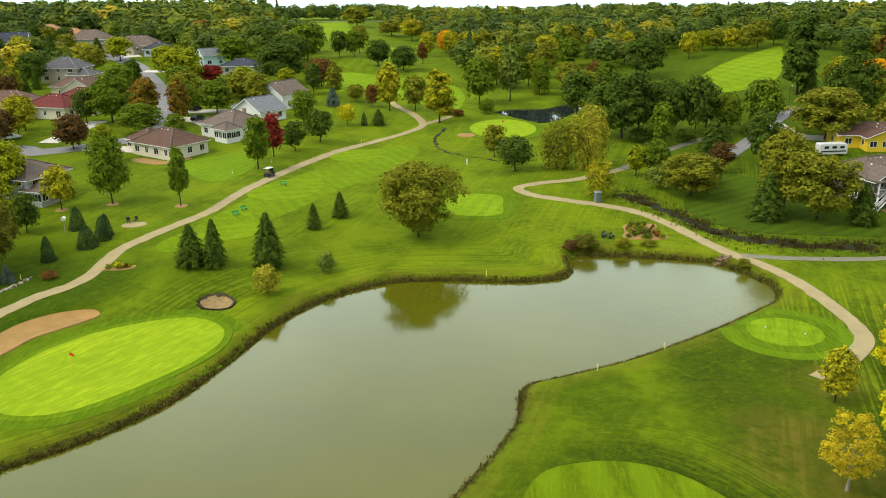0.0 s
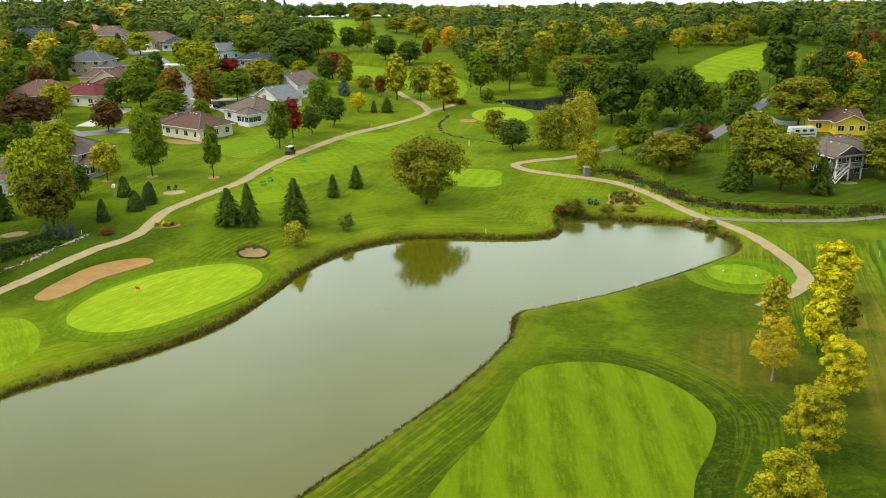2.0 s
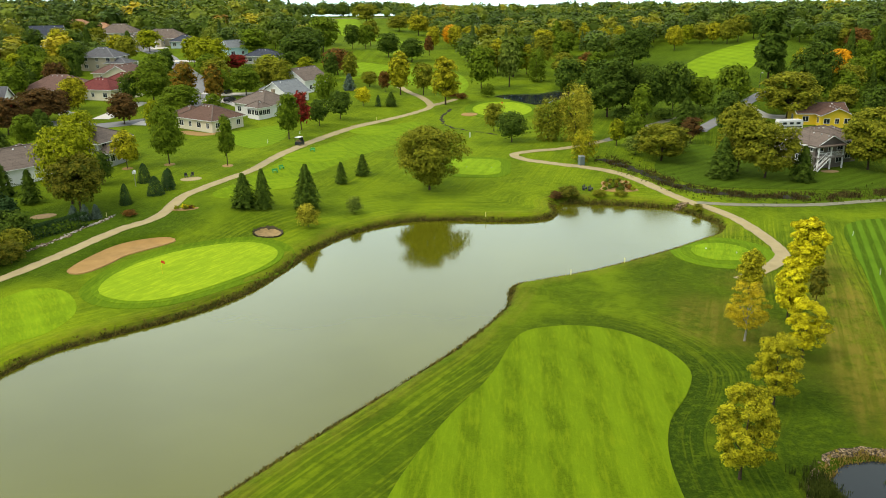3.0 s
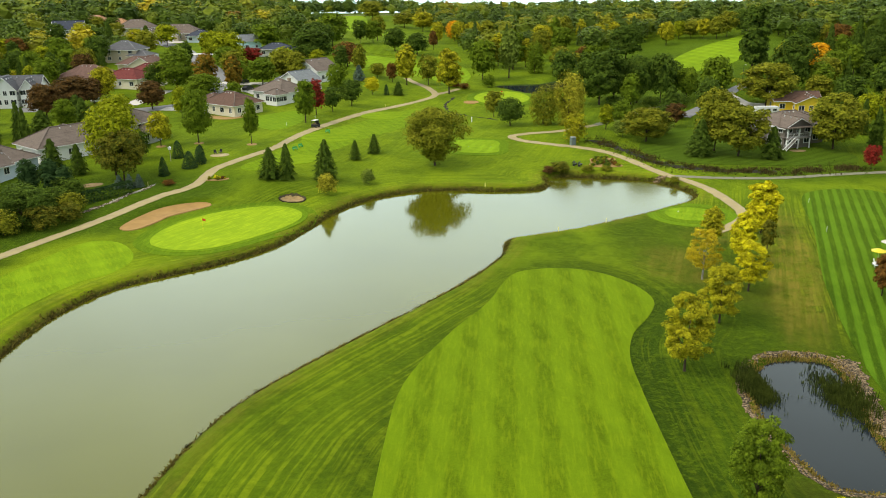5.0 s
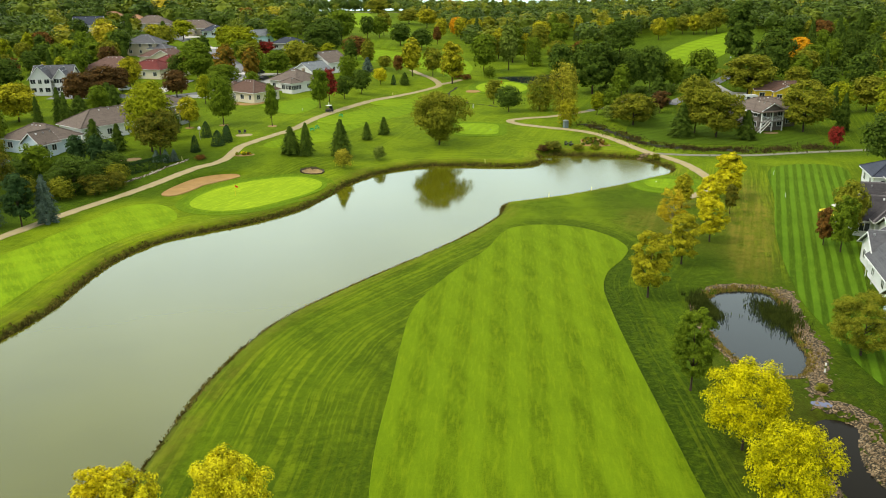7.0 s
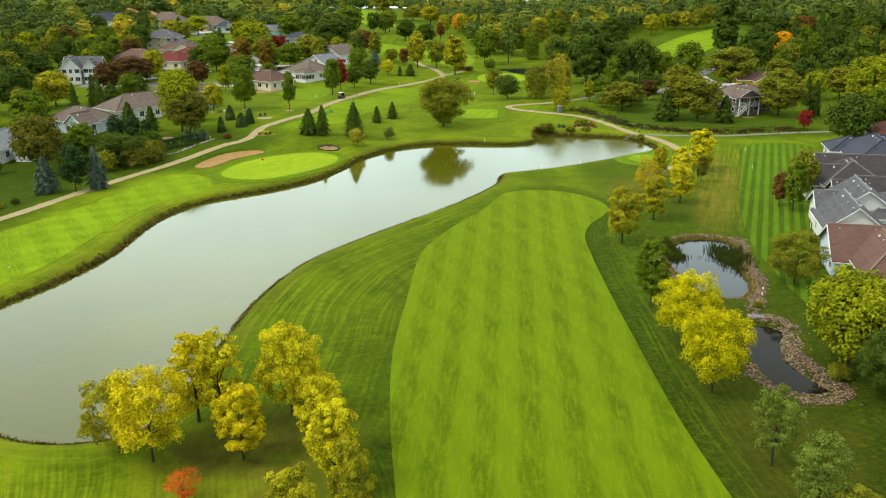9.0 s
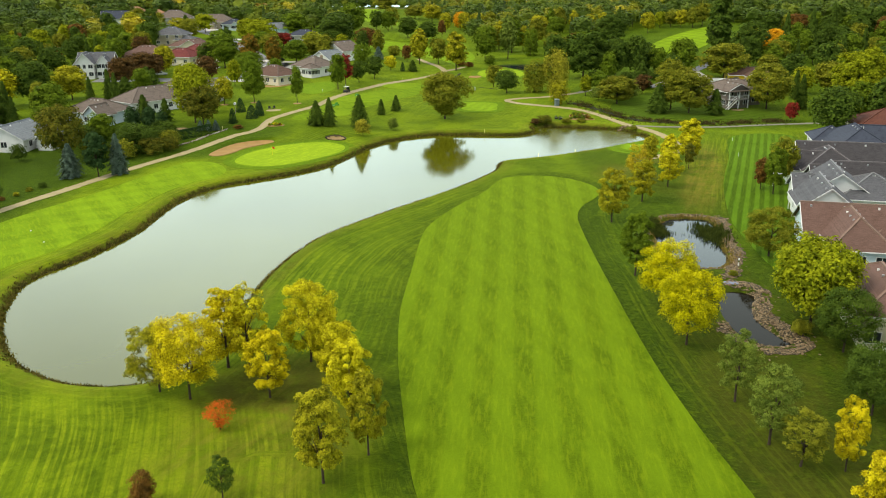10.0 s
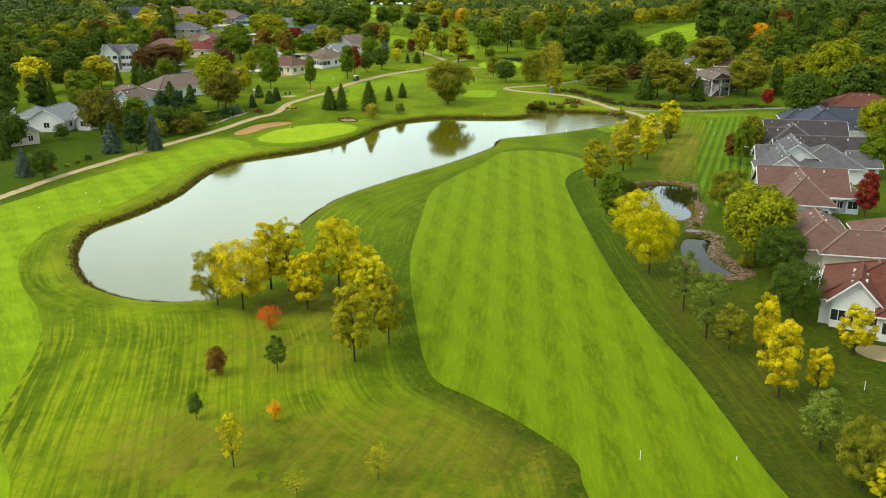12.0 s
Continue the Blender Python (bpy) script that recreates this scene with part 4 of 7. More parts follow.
def trunk_shape(kind, seed):
    rng = random.Random(seed)
    wide, low = SHAPES[kind][:2]
    thick = {"bush": 0.10, "sapling": 0.10, "cone": 0.12, "spruce": 0.18}.get(kind, 0.145)
    tall = 9.4 if kind in ("spruce", "cone") else 7.2
    lean = [(rng.uniform(-0.25, 0.25), rng.uniform(-0.25, 0.25)) for _ in range(4)]
    spine = [(0, 0, -0.4), (0, 0, 0.25), (lean[0][0] * 0.4, lean[0][1] * 0.4, tall * 0.3), (lean[1][0], lean[1][1], tall * 0.62), (lean[2][0] * 1.5, lean[2][1] * 1.5, tall)]
    verts, faces = tube(spine, [thick * 1.5, thick * 1.1, thick * 0.85, thick * 0.55, thick * 0.15], 7)
    if kind not in ("spruce", "cone"):
        for k in range(7 if kind != "poplar" else 4):
            turn, start = k * 2.4 + rng.uniform(-0.4, 0.4), tall * rng.uniform(0.22, 0.62)
            out, up = wide * rng.uniform(0.24, 0.36), rng.uniform(1.6, 3.2)
            a = (0, 0, start)
            b = (math.cos(turn) * out * 0.5, math.sin(turn) * out * 0.5, start + up * 0.55)
            c = (math.cos(turn) * out, math.sin(turn) * out, start + up)
            v, f = tube([a, b, c], [thick * 0.45, thick * 0.3, thick * 0.08], 5)
            faces += [tuple(i + len(verts) for i in face) for face in f]
            verts += v
    return verts, faces


TREE_MESH = {}


def tree_mesh(kind, detail, variant):
    key = (kind, detail, variant)
    if key not in TREE_MESH:
        seed = 100 * variant + sum(map(ord, kind))
        crown = bpy.data.meshes.new(f"{kind}_crown")
        v, f = crown_shape(kind, detail, seed)
        crown.from_pydata(v.tolist(), [], f.tolist())
        crown.materials.append(LEAF["green"])
        trunk = bpy.data.meshes.new(f"{kind}_trunk")
        v, f = trunk_shape(kind, seed)
        trunk.from_pydata(v, [], f)
        trunk.materials.append(M["bark"])
        trunk.polygons.foreach_set("use_smooth", [True] * len(trunk.polygons))
        TREE_MESH[key] = crown, trunk
    return TREE_MESH[key]


TONE = {"green": "green", "dark": "dark green", "olive": "olive-green", "yolive": "yellowing olive", "ygreen": "yellow-green", "bright": "bright yellow-green", "yellow": "bright yellow autumn", "gold": "golden autumn", "orange": "orange autumn", "fire": "flaming orange-red autumn", "red": "crimson autumn", "rust": "rust-brown autumn", "maroon": "dark maroon", "turning": "rust-tinged green", "yew": "dark green", "tan": "thin tan autumn", "grey": "grey-green", "straw": "straw-yellow", "russet": "green turning russet", "blue": "blue-grey"}
SORT = {"fan": ("broadleaf_tree", "tree", "spreading tree with {} leaves, narrow at its foot"), "dome": ("broadleaf_tree", "tree", "full dome-shaped tree with {} leaves reaching near the grass"), "broad": ("broadleaf_tree", "tree", "broad round-crowned tree with {} leaves on mown grass"), "oval": ("oval_tree", "tree", "upright oval tree with {} leaves on mown grass"), "thin": ("young_tree", "tree", "slender young tree with thin {} leaves on mown grass"), "poplar": ("columnar_tree", "tree", "tall narrow tree with {} leaves"), "spray": ("bush", "bush", "open spreading bush with {} leaves on mown grass"), "bush": ("bush", "bush", "low rounded bush with {} leaves"), "willow": ("willow_tree", "tree", "spreading willow with drooping {} leaves"), "sapling": ("sapling", "sapling", "thin young tree with sparse {} leaves in rough grass"), "spruce": ("spruce_tree", "conifer", "pointed spruce with tiered {} needles"), "cone": ("arborvitae", "conifer", "neat clipped {} conifer shaped like a cone")}
TAKEN = []
tree_count = {}


def tree(kind, colour, x, y, high, wide, detail, group=""):
    variant = tree_count.get((kind, detail), 0) % (4 if detail in ("grand", "close", "near") else 3)
    tree_count[kind, detail] = tree_count.get((kind, detail), 0) + 1
    crown, trunk = tree_mesh(kind, detail, variant)
    name, category, label = SORT[kind]
    root = new(name)
    turn = (tree_count[kind, detail] * 137.5) % 360
    s = wide / SHAPES[kind][0]
    root.matrix_basis = pose(x, y, ground_z(x, y), 0, 0, turn) @ Matrix.Diagonal((s, s, high / 10, 1))
    root.empty_display_size = 0.5
    tagged(root, label.format(TONE[colour]), category, group)
    for part_name, me, mat in (("trunk", trunk, M["pale_bark"] if colour == "tan" else M["bark"]), ("crown", crown, LEAF[colour])):
        ob = new(part_name, me)
        ob.parent = root
        ob.material_slots[0].link = "OBJECT"
        ob.material_slots[0].material = mat
    TAKEN.append((x, y, wide / 2))
    return root


def reach(x, y):
    """How near the camera's line passes."""
    return math.hypot(x + 1.5, max(0, y, -118 - y))


def grade(kind, wide, far):
    """The coarsest crown whose leaves still look small from the camera's line."""
    fine = max(far, 30) * 0.0040 * SHAPES[kind][0] / wide
    return next((d for d in ("far", "middle", "near", "grand") if DETAIL[d][1] <= fine), "grand" if wide > 10 else "close")


def grow(kind, colour, rows):
    for x, y, high, wide in rows:
        far = reach(x, y)
        tall, broad = {"spruce": (0.94, 1.36), "cone": (1.03, 1.15), "oval": (1.15, 1.0), "thin": (1.12, 1.05)}.get(kind, (1.05, 1.08))
        tree(kind, colour, x, y, high * tall, wide * broad, grade(kind, wide * broad, far))


grow("dome", "bright", [(23.9, -15.4, 8.8, 7.0), (24.4, -4.4, 8.4, 7.4)])
grow("broad", "dark", [(-70.1, 131.7, 6.6, 5.2), (-34.7, 191.3, 7.1, 6.4), (-30.3, 202.4, 8.0, 7.4), (16.3, 177.2, 7.5, 8.3), (71.2, 288.5, 14.3, 14.2), (46.3, 207.5, 16.4, 16.3), (58.5, 209.8, 14.5, 10.6), (65.7, 209.2, 15.1, 9.1), (39.2, 236.0, 12.9, 9.8), (111.0, 220.1, 17.9, 13.8), (-97.8, 225.5, 9.0, 7.2), (-55.0, 288.4, 14.0, 18.1), (-59.3, 324.9, 12.4, 18.1), (-125.8, 105.6, 16.4, 9.7), (-127.3, 146.5, 12.9, 11.4), (-84.7, 40.5, 5.9, 5.2), (-106.5, 69.4, 7.6, 8.2)])
grow("dome", "dark", [(37.0, -30.8, 7.0, 6.4), (40.4, -17.4, 7.2, 6.9)])
grow("dome", "ygreen", [(39.8, -10.2, 10.4, 9.8)])
grow("dome", "gold", [(-28.0, -27.5, 8.6, 7.2)])
grow("broad", "green", [(-61.4, 147.1, 12.9, 7.6), (-36.0, 215.4, 10.1, 7.2), (12.1, 257.0, 14.5, 11.3), (45.7, 170.1, 7.8, 6.3), (74.5, 211.6, 10.3, 8.3), (82.5, 209.2, 14.1, 10.5), (-77.8, 210.6, 8.0, 12.0), (-64.7, 236.8, 8.9, 10.1), (-90.5, 225.0, 12.7, 12.8), (-104.8, 270.8, 9.6, 11.5), (-148.8, 303.6, 10.1, 10.8), (-53.6, 338.2, 15.0, 15.1), (-85.9, 94.6, 8.3, 6.9), (-110.4, 121.5, 10.3, 10.3), (80.5, 39.5, 8.6, 6.9)])
grow("thin", "grey", [(28.6, -58.4, 5.0, 3.6)])
grow("fan", "olive", [(-4.1, 132.8, 12.9, 14.4)])
grow("broad", "olive", [(-7.7, 246.5, 10.4, 7.8), (-26.7, 258.8, 5.3, 6.4), (38.7, 304.7, 12.7, 9.4), (12.5, 190.4, 7.5, 6.0), (48.5, 154.0, 8.2, 12.4), (62.3, 143.5, 14.2, 10.8), (66.4, 138.6, 11.8, 12.6), (96.3, 202.3, 13.0, 17.3), (-59.5, 246.7, 10.5, 10.5), (-53.9, 242.7, 10.2, 8.7), (29.6, -63.8, 5.8, 4.1), (44.0, 14.5, 7.3, 6.9), (62.2, 57.6, 9.0, 5.4), (90.8, 144.3, 12.7, 13.0)])
grow("broad", "orange", [(130.1, 246.9, 10.0, 10.5)])
grow("broad", "red", [(-80.3, 290.7, 6.4, 9.1), (-123.0, 201.3, 5.6, 5.4), (91.0, 126.0, 5.2, 3.8)])
grow("broad", "rust", [(-20.9, 252.2, 6.9, 4.9), (-40.1, 279.3, 9.3, 11.9)])
grow("broad", "maroon", [(-131.3, 249.1, 9.5, 7.9), (-109.8, 204.1, 8.1, 6.0), (-114.7, 182.7, 9.5, 10.4), (-112.4, 197.6, 9.7, 13.5), (-88.9, 195.2, 8.3, 9.0)])
grow("dome", "ygreen", [(-71.0, 119.3, 14.6, 12.0)])
grow("dome", "turning", [(-67.5, 114.5, 10.6, 10.2)])
grow("dome", "dark", [(-105.5, 67.3, 9.0, 9.3), (-124.5, 100.3, 8.8, 8.0)])
grow("bush", "dark", [(-79.0, 95.0, 6.0, 9.0), (-74.0, 96.5, 5.0, 7.0), (-82.0, 100.0, 5.0, 7.0), (-88.0, 92.0, 6.5, 8.0)])
grow("bush", "olive", [(-70.5, 96.0, 4.2, 6.0), (-77.0, 84.0, 4.5, 6.5), (-84.0, 84.0, 5.0, 6.0)])
grow("bush", "dark", [(-92.0, 99.0, 5.0, 7.0)])
grow("oval", "yew", [(-82.8, 106.0, 6.7, 4.8), (-78.3, 105.6, 6.9, 4.6), (-74.6, 103.6, 6.2, 4.0)])
grow("bush", "turning", [(-68.9, 91.4, 3.6, 5.2)])
grow("dome", "turning", [(-89.5, 81.0, 12.4, 11.0)])
grow("broad", "yellow", [(-25.8, 224.0, 5.7, 5.1), (-134.6, 140.4, 11.4, 11.5), (-17.4, -19.4, 9.0, 6.2), (-15.3, -21.4, 6.6, 3.8)])
grow("broad", "ygreen", [(-81.4, 148.9, 11.3, 9.6), (-89.1, 287.0, 13.2, 14.6), (-100.3, 303.9, 11.7, 10.4), (-75.8, 181.3, 8.7, 5.4), (113.1, 135.8, 17.5, 15.0), (98.1, 75.9, 9.2, 8.4)])
grow("broad", "yolive", [(-69.6, 144.1, 8.1, 6.2), (-109.2, 210.2, 10.5, 7.6), (-165.2, 329.6, 12.4, 10.1), (-145.4, 341.6, 8.3, 9.7), (-111.0, 217.4, 9.1, 7.2), (-119.3, 154.0, 10.1, 11.7), (-31.5, -26.0, 7.0, 5.4), (119.1, 131.8, 9.6, 7.9)])
grow("bush", "dark", [(-76.2, 89.0, 6.9, 10.1), (-73.5, 101.9, 5.2, 7.1), (-100.0, 81.6, 4.1, 4.2)])
grow("spray", "fire", [(-23.5, -33.2, 2.8, 3.2)])
grow("bush", "green", [(13.6, 240.5, 4.5, 5.3)])
grow("bush", "turning", [(-71.8, 87.6, 4.2, 6.8)])
grow("spruce", "blue", [(-67.2, 110.9, 2.9, 2.1), (-65.0, 110.6, 3.1, 2.1), (-63.3, 111.2, 2.9, 2.1)])
grow("bush", "grey", [(-17.8, 117.0, 3.4, 3.3)])
grow("bush", "rust", [(-26.5, -44.3, 3.0, 2.2)])
grow("bush", "ygreen", [(-92.2, 106.0, 3.7, 7.3)])
grow("bush", "straw", [(-24.9, 107.9, 4.4, 4.6)])
grow("bush", "yolive", [(-162.4, 256.8, 2.9, 11.2)])
grow("cone", "yew", [(-62.1, 133.1, 3.8, 2.9), (-57.0, 124.5, 3.5, 3.3), (-55.7, 127.7, 3.8, 2.8), (-56.0, 129.8, 3.6, 2.4), (-60.8, 118.9, 3.8, 2.3), (-21.3, 225.9, 3.4, 2.0)])
grow("oval", "dark", [(-104.0, 281.7, 9.0, 5.8)])
grow("thin", "dark", [(-20.5, -43.6, 3.6, 2.2), (-26.0, -53.2, 2.4, 1.4)])
grow("oval", "gold", [(-26.0, -20.7, 8.2, 5.8), (-20.2, -27.2, 6.6, 4.6), (30.4, -39.9, 6.0, 2.8), (28.5, -49.3, 7.0, 4.2), (32.4, -48.6, 4.5, 2.7), (39.9, -40.1, 5.1, 3.9)])
grow("oval", "green", [(-48.2, 145.4, 10.0, 4.4), (-39.6, 172.7, 10.4, 6.7), (25.3, 283.3, 13.8, 11.7), (22.9, 6.7, 8.0, 4.8), (57.8, 49.9, 8.0, 4.3)])
grow("thin", "grey", [(25.1, -28.2, 7.1, 3.8), (25.6, -35.8, 7.2, 4.2)])
grow("thin", "olive", [(27.0, -39.2, 4.8, 3.7)])
grow("spray", "orange", [(-18.6, -53.8, 2.2, 1.8)])
grow("oval", "red", [(-38.5, 184.7, 9.1, 5.8), (65.2, 10.9, 6.9, 4.0)])
grow("oval", "russet", [(-79.7, 221.4, 11.4, 9.0), (-70.6, 220.7, 10.9, 7.2)])
grow("broad", "maroon", [(60.4, 172.7, 6.4, 6.0)])
grow("oval", "turning", [(47.9, 71.1, 4.9, 2.8)])
grow("oval", "rust", [(56.6, 53.2, 5.6, 3.1)])
grow("thin", "tan", [(34.7, 60.2, 6.8, 4.6)])
grow("thin", "yellow", [(-23.5, -21.5, 9.0, 4.8), (-20.6, -60.9, 4.6, 2.0)])
grow("oval", "yellow", [(39.6, 55.5, 6.3, 5.2), (42.3, 66.5, 7.2, 4.2), (-13.3, -27.0, 7.3, 4.5), (30.2, -66.0, 3.5, 2.7)])
grow("oval", "ygreen", [(41.5, 170.3, 6.1, 4.8)])
grow("oval", "yolive", [(-15.4, 247.0, 12.6, 8.9), (-0.4, 229.0, 13.3, 10.5), (24.4, 32.1, 7.9, 5.7), (32.3, 45.0, 6.8, 5.4), (40.6, 75.4, 5.5, 4.1), (-12.8, -41.5, 8.0, 4.6), (-9.5, -37.4, 7.4, 3.5)])
grow("poplar", "dark", [(107.7, 248.2, 22.7, 10.6)])
grow("poplar", "yellow", [(50.8, 81.5, 8.4, 5.2)])
grow("sapling", "yolive", [(-8.5, -62.6, 3.0, 2.7), (-14.6, -65.1, 2.4, 2.3)])
grow("spruce", "blue", [(-32.5, 247.8, 5.9, 4.6), (-80.9, 65.5, 7.7, 4.6), (-89.7, 42.5, 6.1, 3.7)])
grow("spruce", "dark", [(-38.0, 116.5, 6.9, 4.7), (-34.5, 116.5, 7.9, 3.6), (-26.7, 117.9, 9.1, 5.0), (-22.5, 136.7, 4.8, 2.7), (-18.7, 144.1, 4.9, 3.1), (-17.4, 226.9, 4.7, 3.8), (62.8, 186.0, 9.8, 7.6), (57.7, 139.5, 9.1, 6.3), (73.0, 135.7, 7.9, 4.9), (110.8, 247.6, 13.0, 5.1), (-152.4, 328.4, 13.8, 6.7), (-145.8, 357.5, 8.7, 6.3), (-86.5, 124.4, 7.0, 4.6), (-79.1, 120.1, 6.8, 3.8), (-106.8, 177.7, 6.2, 4.3), (-102.1, 177.5, 7.0, 4.9), (-106.3, 183.3, 6.9, 7.0), (-103.8, 157.1, 6.9, 6.8)])
grow("oval", "yew", [(-75.6, 66.3, 8.6, 5.4)])
grow("spruce", "blue", [(-72.2, 68.6, 9.2, 4.0)])
grow("willow", "green", [(32.7, 271.6, 12.4, 8.6)])
grow("willow", "straw", [(32.4, 177.6, 14.0, 10.5)])
grow("willow", "olive", [(25.6, 178.6, 11.2, 9.0)])
grow("willow", "yolive", [(30.8, 155.0, 7.4, 6.4)])


# trees on the hill, along its mown slope and round the far pond
grow("broad", "green", [(-82.5, 331.9, 11.3, 14.1), (118.0, 216.0, 10.4, 9.7), (-153.1, 278.5, 12.4, 9.2)])
grow("broad", "dark", [(-77.8, 366.3, 10.8, 15.4), (131.2, 328.9, 10.6, 9.7), (88.6, 226.0, 10.2, 9.2), (-161.0, 336.1, 9.5, 10.0), (-186.2, 351.3, 9.9, 9.9)])
grow("broad", "yolive", [(-5.4, 358.6, 10.6, 6.6), (4.6, 360.9, 10.7, 7.7), (75.9, 337.7, 9.5, 6.7), (93.8, 314.3, 9.8, 8.0), (111.4, 320.4, 8.6, 7.7), (120.2, 248.4, 10.5, 10.1), (-14.3, 432.1, 10.8, 13.5)])
grow("broad", "olive", [(-34.5, 360.5, 11.6, 8.9), (19.0, 365.7, 10.3, 7.7), (44.5, 265.3, 8.8, 11.8), (107.3, 324.7, 7.8, 6.9), (116.3, 317.5, 9.4, 8.1), (122.0, 321.2, 10.9, 9.5), (76.8, 182.6, 7.3, 9.6), (123.0, 223.5, 10.8, 10.1), (-0.8, 448.7, 10.6, 15.5), (-25.7, 449.6, 8.6, 15.5), (-47.9, 490.0, 11.5, 18.0), (-131.2, 316.5, 10.3, 9.9)])
grow("broad", "ygreen", [(102.5, 326.9, 7.8, 6.0), (-132.4, 346.0, 9.7, 12.2)])
grow("broad", "dark", [(52.3, 215.0, 13.0, 12.0), (71.0, 217.5, 11.4, 10.0)])
grow("bush", "dark", [(50.5, 203.5, 3.6, 7.0), (62.0, 203.0, 3.4, 6.5), (70.5, 204.5, 4.0, 7.0), (79.5, 206.5, 4.2, 7.5)])
grow("bush", "grey", [(44.0, 160.5, 4.8, 6.5), (54.5, 163.0, 5.0, 7.0)])
grow("oval", "olive", [(54.9, 346.8, 12.2, 7.8)])
grow("oval", "green", [(50.1, 347.5, 11.8, 5.9)])
grow("oval", "yolive", [(62.6, 348.9, 9.8, 6.4)])
grow("bush", "rust", [(56.0, 300.5, 6.0, 8.6)])

grow("broad", "dark", [(-204.0, 430.0, 9.0, 11.0), (-184.0, 414.0, 8.6, 10.0)])
grow("broad", "olive", [(-194.0, 420.0, 8.4, 9.0), (-170.0, 384.0, 7.6, 9.0)])

# trees along the street, the first rows set to screen it from the camera
grow("broad", "green", [(-72.0, 233.0, 9.0, 8.0), (-86.0, 272.0, 9.0, 10.0), (-66.5, 203.5, 6.5, 6.0)])
grow("broad", "olive", [(-78.0, 252.0, 10.0, 10.5), (-101.0, 322.0, 9.0, 9.0)])
grow("broad", "dark", [(-41.7, 347.1, 10.5, 7.6), (-24.4, 330.9, 10.4, 11.0), (-14.2, 324.1, 9.4, 11.4)])
grow("broad", "green", [(-35.8, 349.0, 10.4, 9.0), (50.2, 323.8, 11.4, 9.8)])
grow("oval", "rust", [(-7.1, 340.6, 7.7, 5.1)])
grow("broad", "orange", [(3.0, 372.0, 9.6, 9.0)])
grow("broad", "yolive", [(12.0, 365.0, 9.8, 11.0), (43.4, 343.0, 10.3, 11.0), (69.4, 340.8, 8.8, 8.5)])
grow("oval", "grey", [(22.1, 261.2, 16.0, 9.0)])
grow("oval", "yellow", [(-11.6, -31.5, 7.2, 4.4)])


# ---- houses ----
def part(name, bm, material, parent, label=""):
    """One mesh object from a bmesh, under a thing or a part."""
    me = bpy.data.meshes.new(name)
    bmesh.ops.recalc_face_normals(bm, faces=bm.faces)
    bm.to_mesh(me)
    bm.free()
    me.materials.append(material)
    ob = new(name, me)
    ob.parent = parent
    return tagged(ob, label)


def solid(bm, loops):
    """Close a stack of equal loops into a solid."""
    rings = [[bm.verts.new(p) for p in loop] for loop in loops]
    for a, b in zip(rings, rings[1:]):
        for i in range(len(a)):
            bm.faces.new((a[i], a[(i + 1) % len(a)], b[(i + 1) % len(a)], b[i]))
    bm.faces.new(rings[0])
    bm.faces.new(rings[-1])


def box(bm, x0, x1, y0, y1, z0, z1):
    solid(bm, [[(x0, y0, z), (x1, y0, z), (x1, y1, z), (x0, y1, z)] for z in (z0, z1)])


def blocks(*boxes):
    bm = bmesh.new()
    for b in boxes:
        box(bm, *b)
    return bm


def beam(bm, a, b, r):
    """A square bar from a to b."""
    a, b = Vector(a), Vector(b)
    way = (b - a).normalized()
    u = way.cross(Vector((0, 0, 1)) if abs(way.z) < 0.95 else Vector((1, 0, 0))).normalized() * r
    v = way.cross(u).normalized() * r
    solid(bm, [[p + u + v, p - u + v, p - u - v, p + u - v] for p in (a, b)])


PANE_MESH = {}


def window(parent, x, y, z, wide, high, face):
    """A framed window on the wall that faces -y (0), +x (1), +y (2) or -x (3)."""
    key = (round(wide, 1), round(high, 1))
    if key not in PANE_MESH:
        w, h = key
        bm = blocks((-w / 2 - 0.09, w / 2 + 0.09, -0.05, 0.02, -0.10, 0.0), (-w / 2 - 0.09, w / 2 + 0.09, -0.05, 0.02, h, h + 0.09), (-w / 2 - 0.09, -w / 2, -0.05, 0.02, 0, h), (w / 2, w / 2 + 0.09, -0.05, 0.02, 0, h), (-0.03, 0.03, -0.045, 0.02, 0, h))
        frame_mesh = bpy.data.meshes.new("window_frame")
        bm.to_mesh(frame_mesh)
        bm.free()
        frame_mesh.materials.append(M["white"])
        bm = blocks((-w / 2, w / 2, -0.015, 0.015, 0, h))
        glass = bpy.data.meshes.new("pane")
        bm.to_mesh(glass)
        bm.free()
        glass.materials.append(M["glass"])
        PANE_MESH[key] = frame_mesh, glass
    frame_mesh, glass = PANE_MESH[key]
    w = new("window", frame_mesh)
    w.parent = parent
    w.matrix_basis = pose(x, y, z, 0, 0, 90 * face)
    p = new("pane", glass)
    p.parent = w
    return w


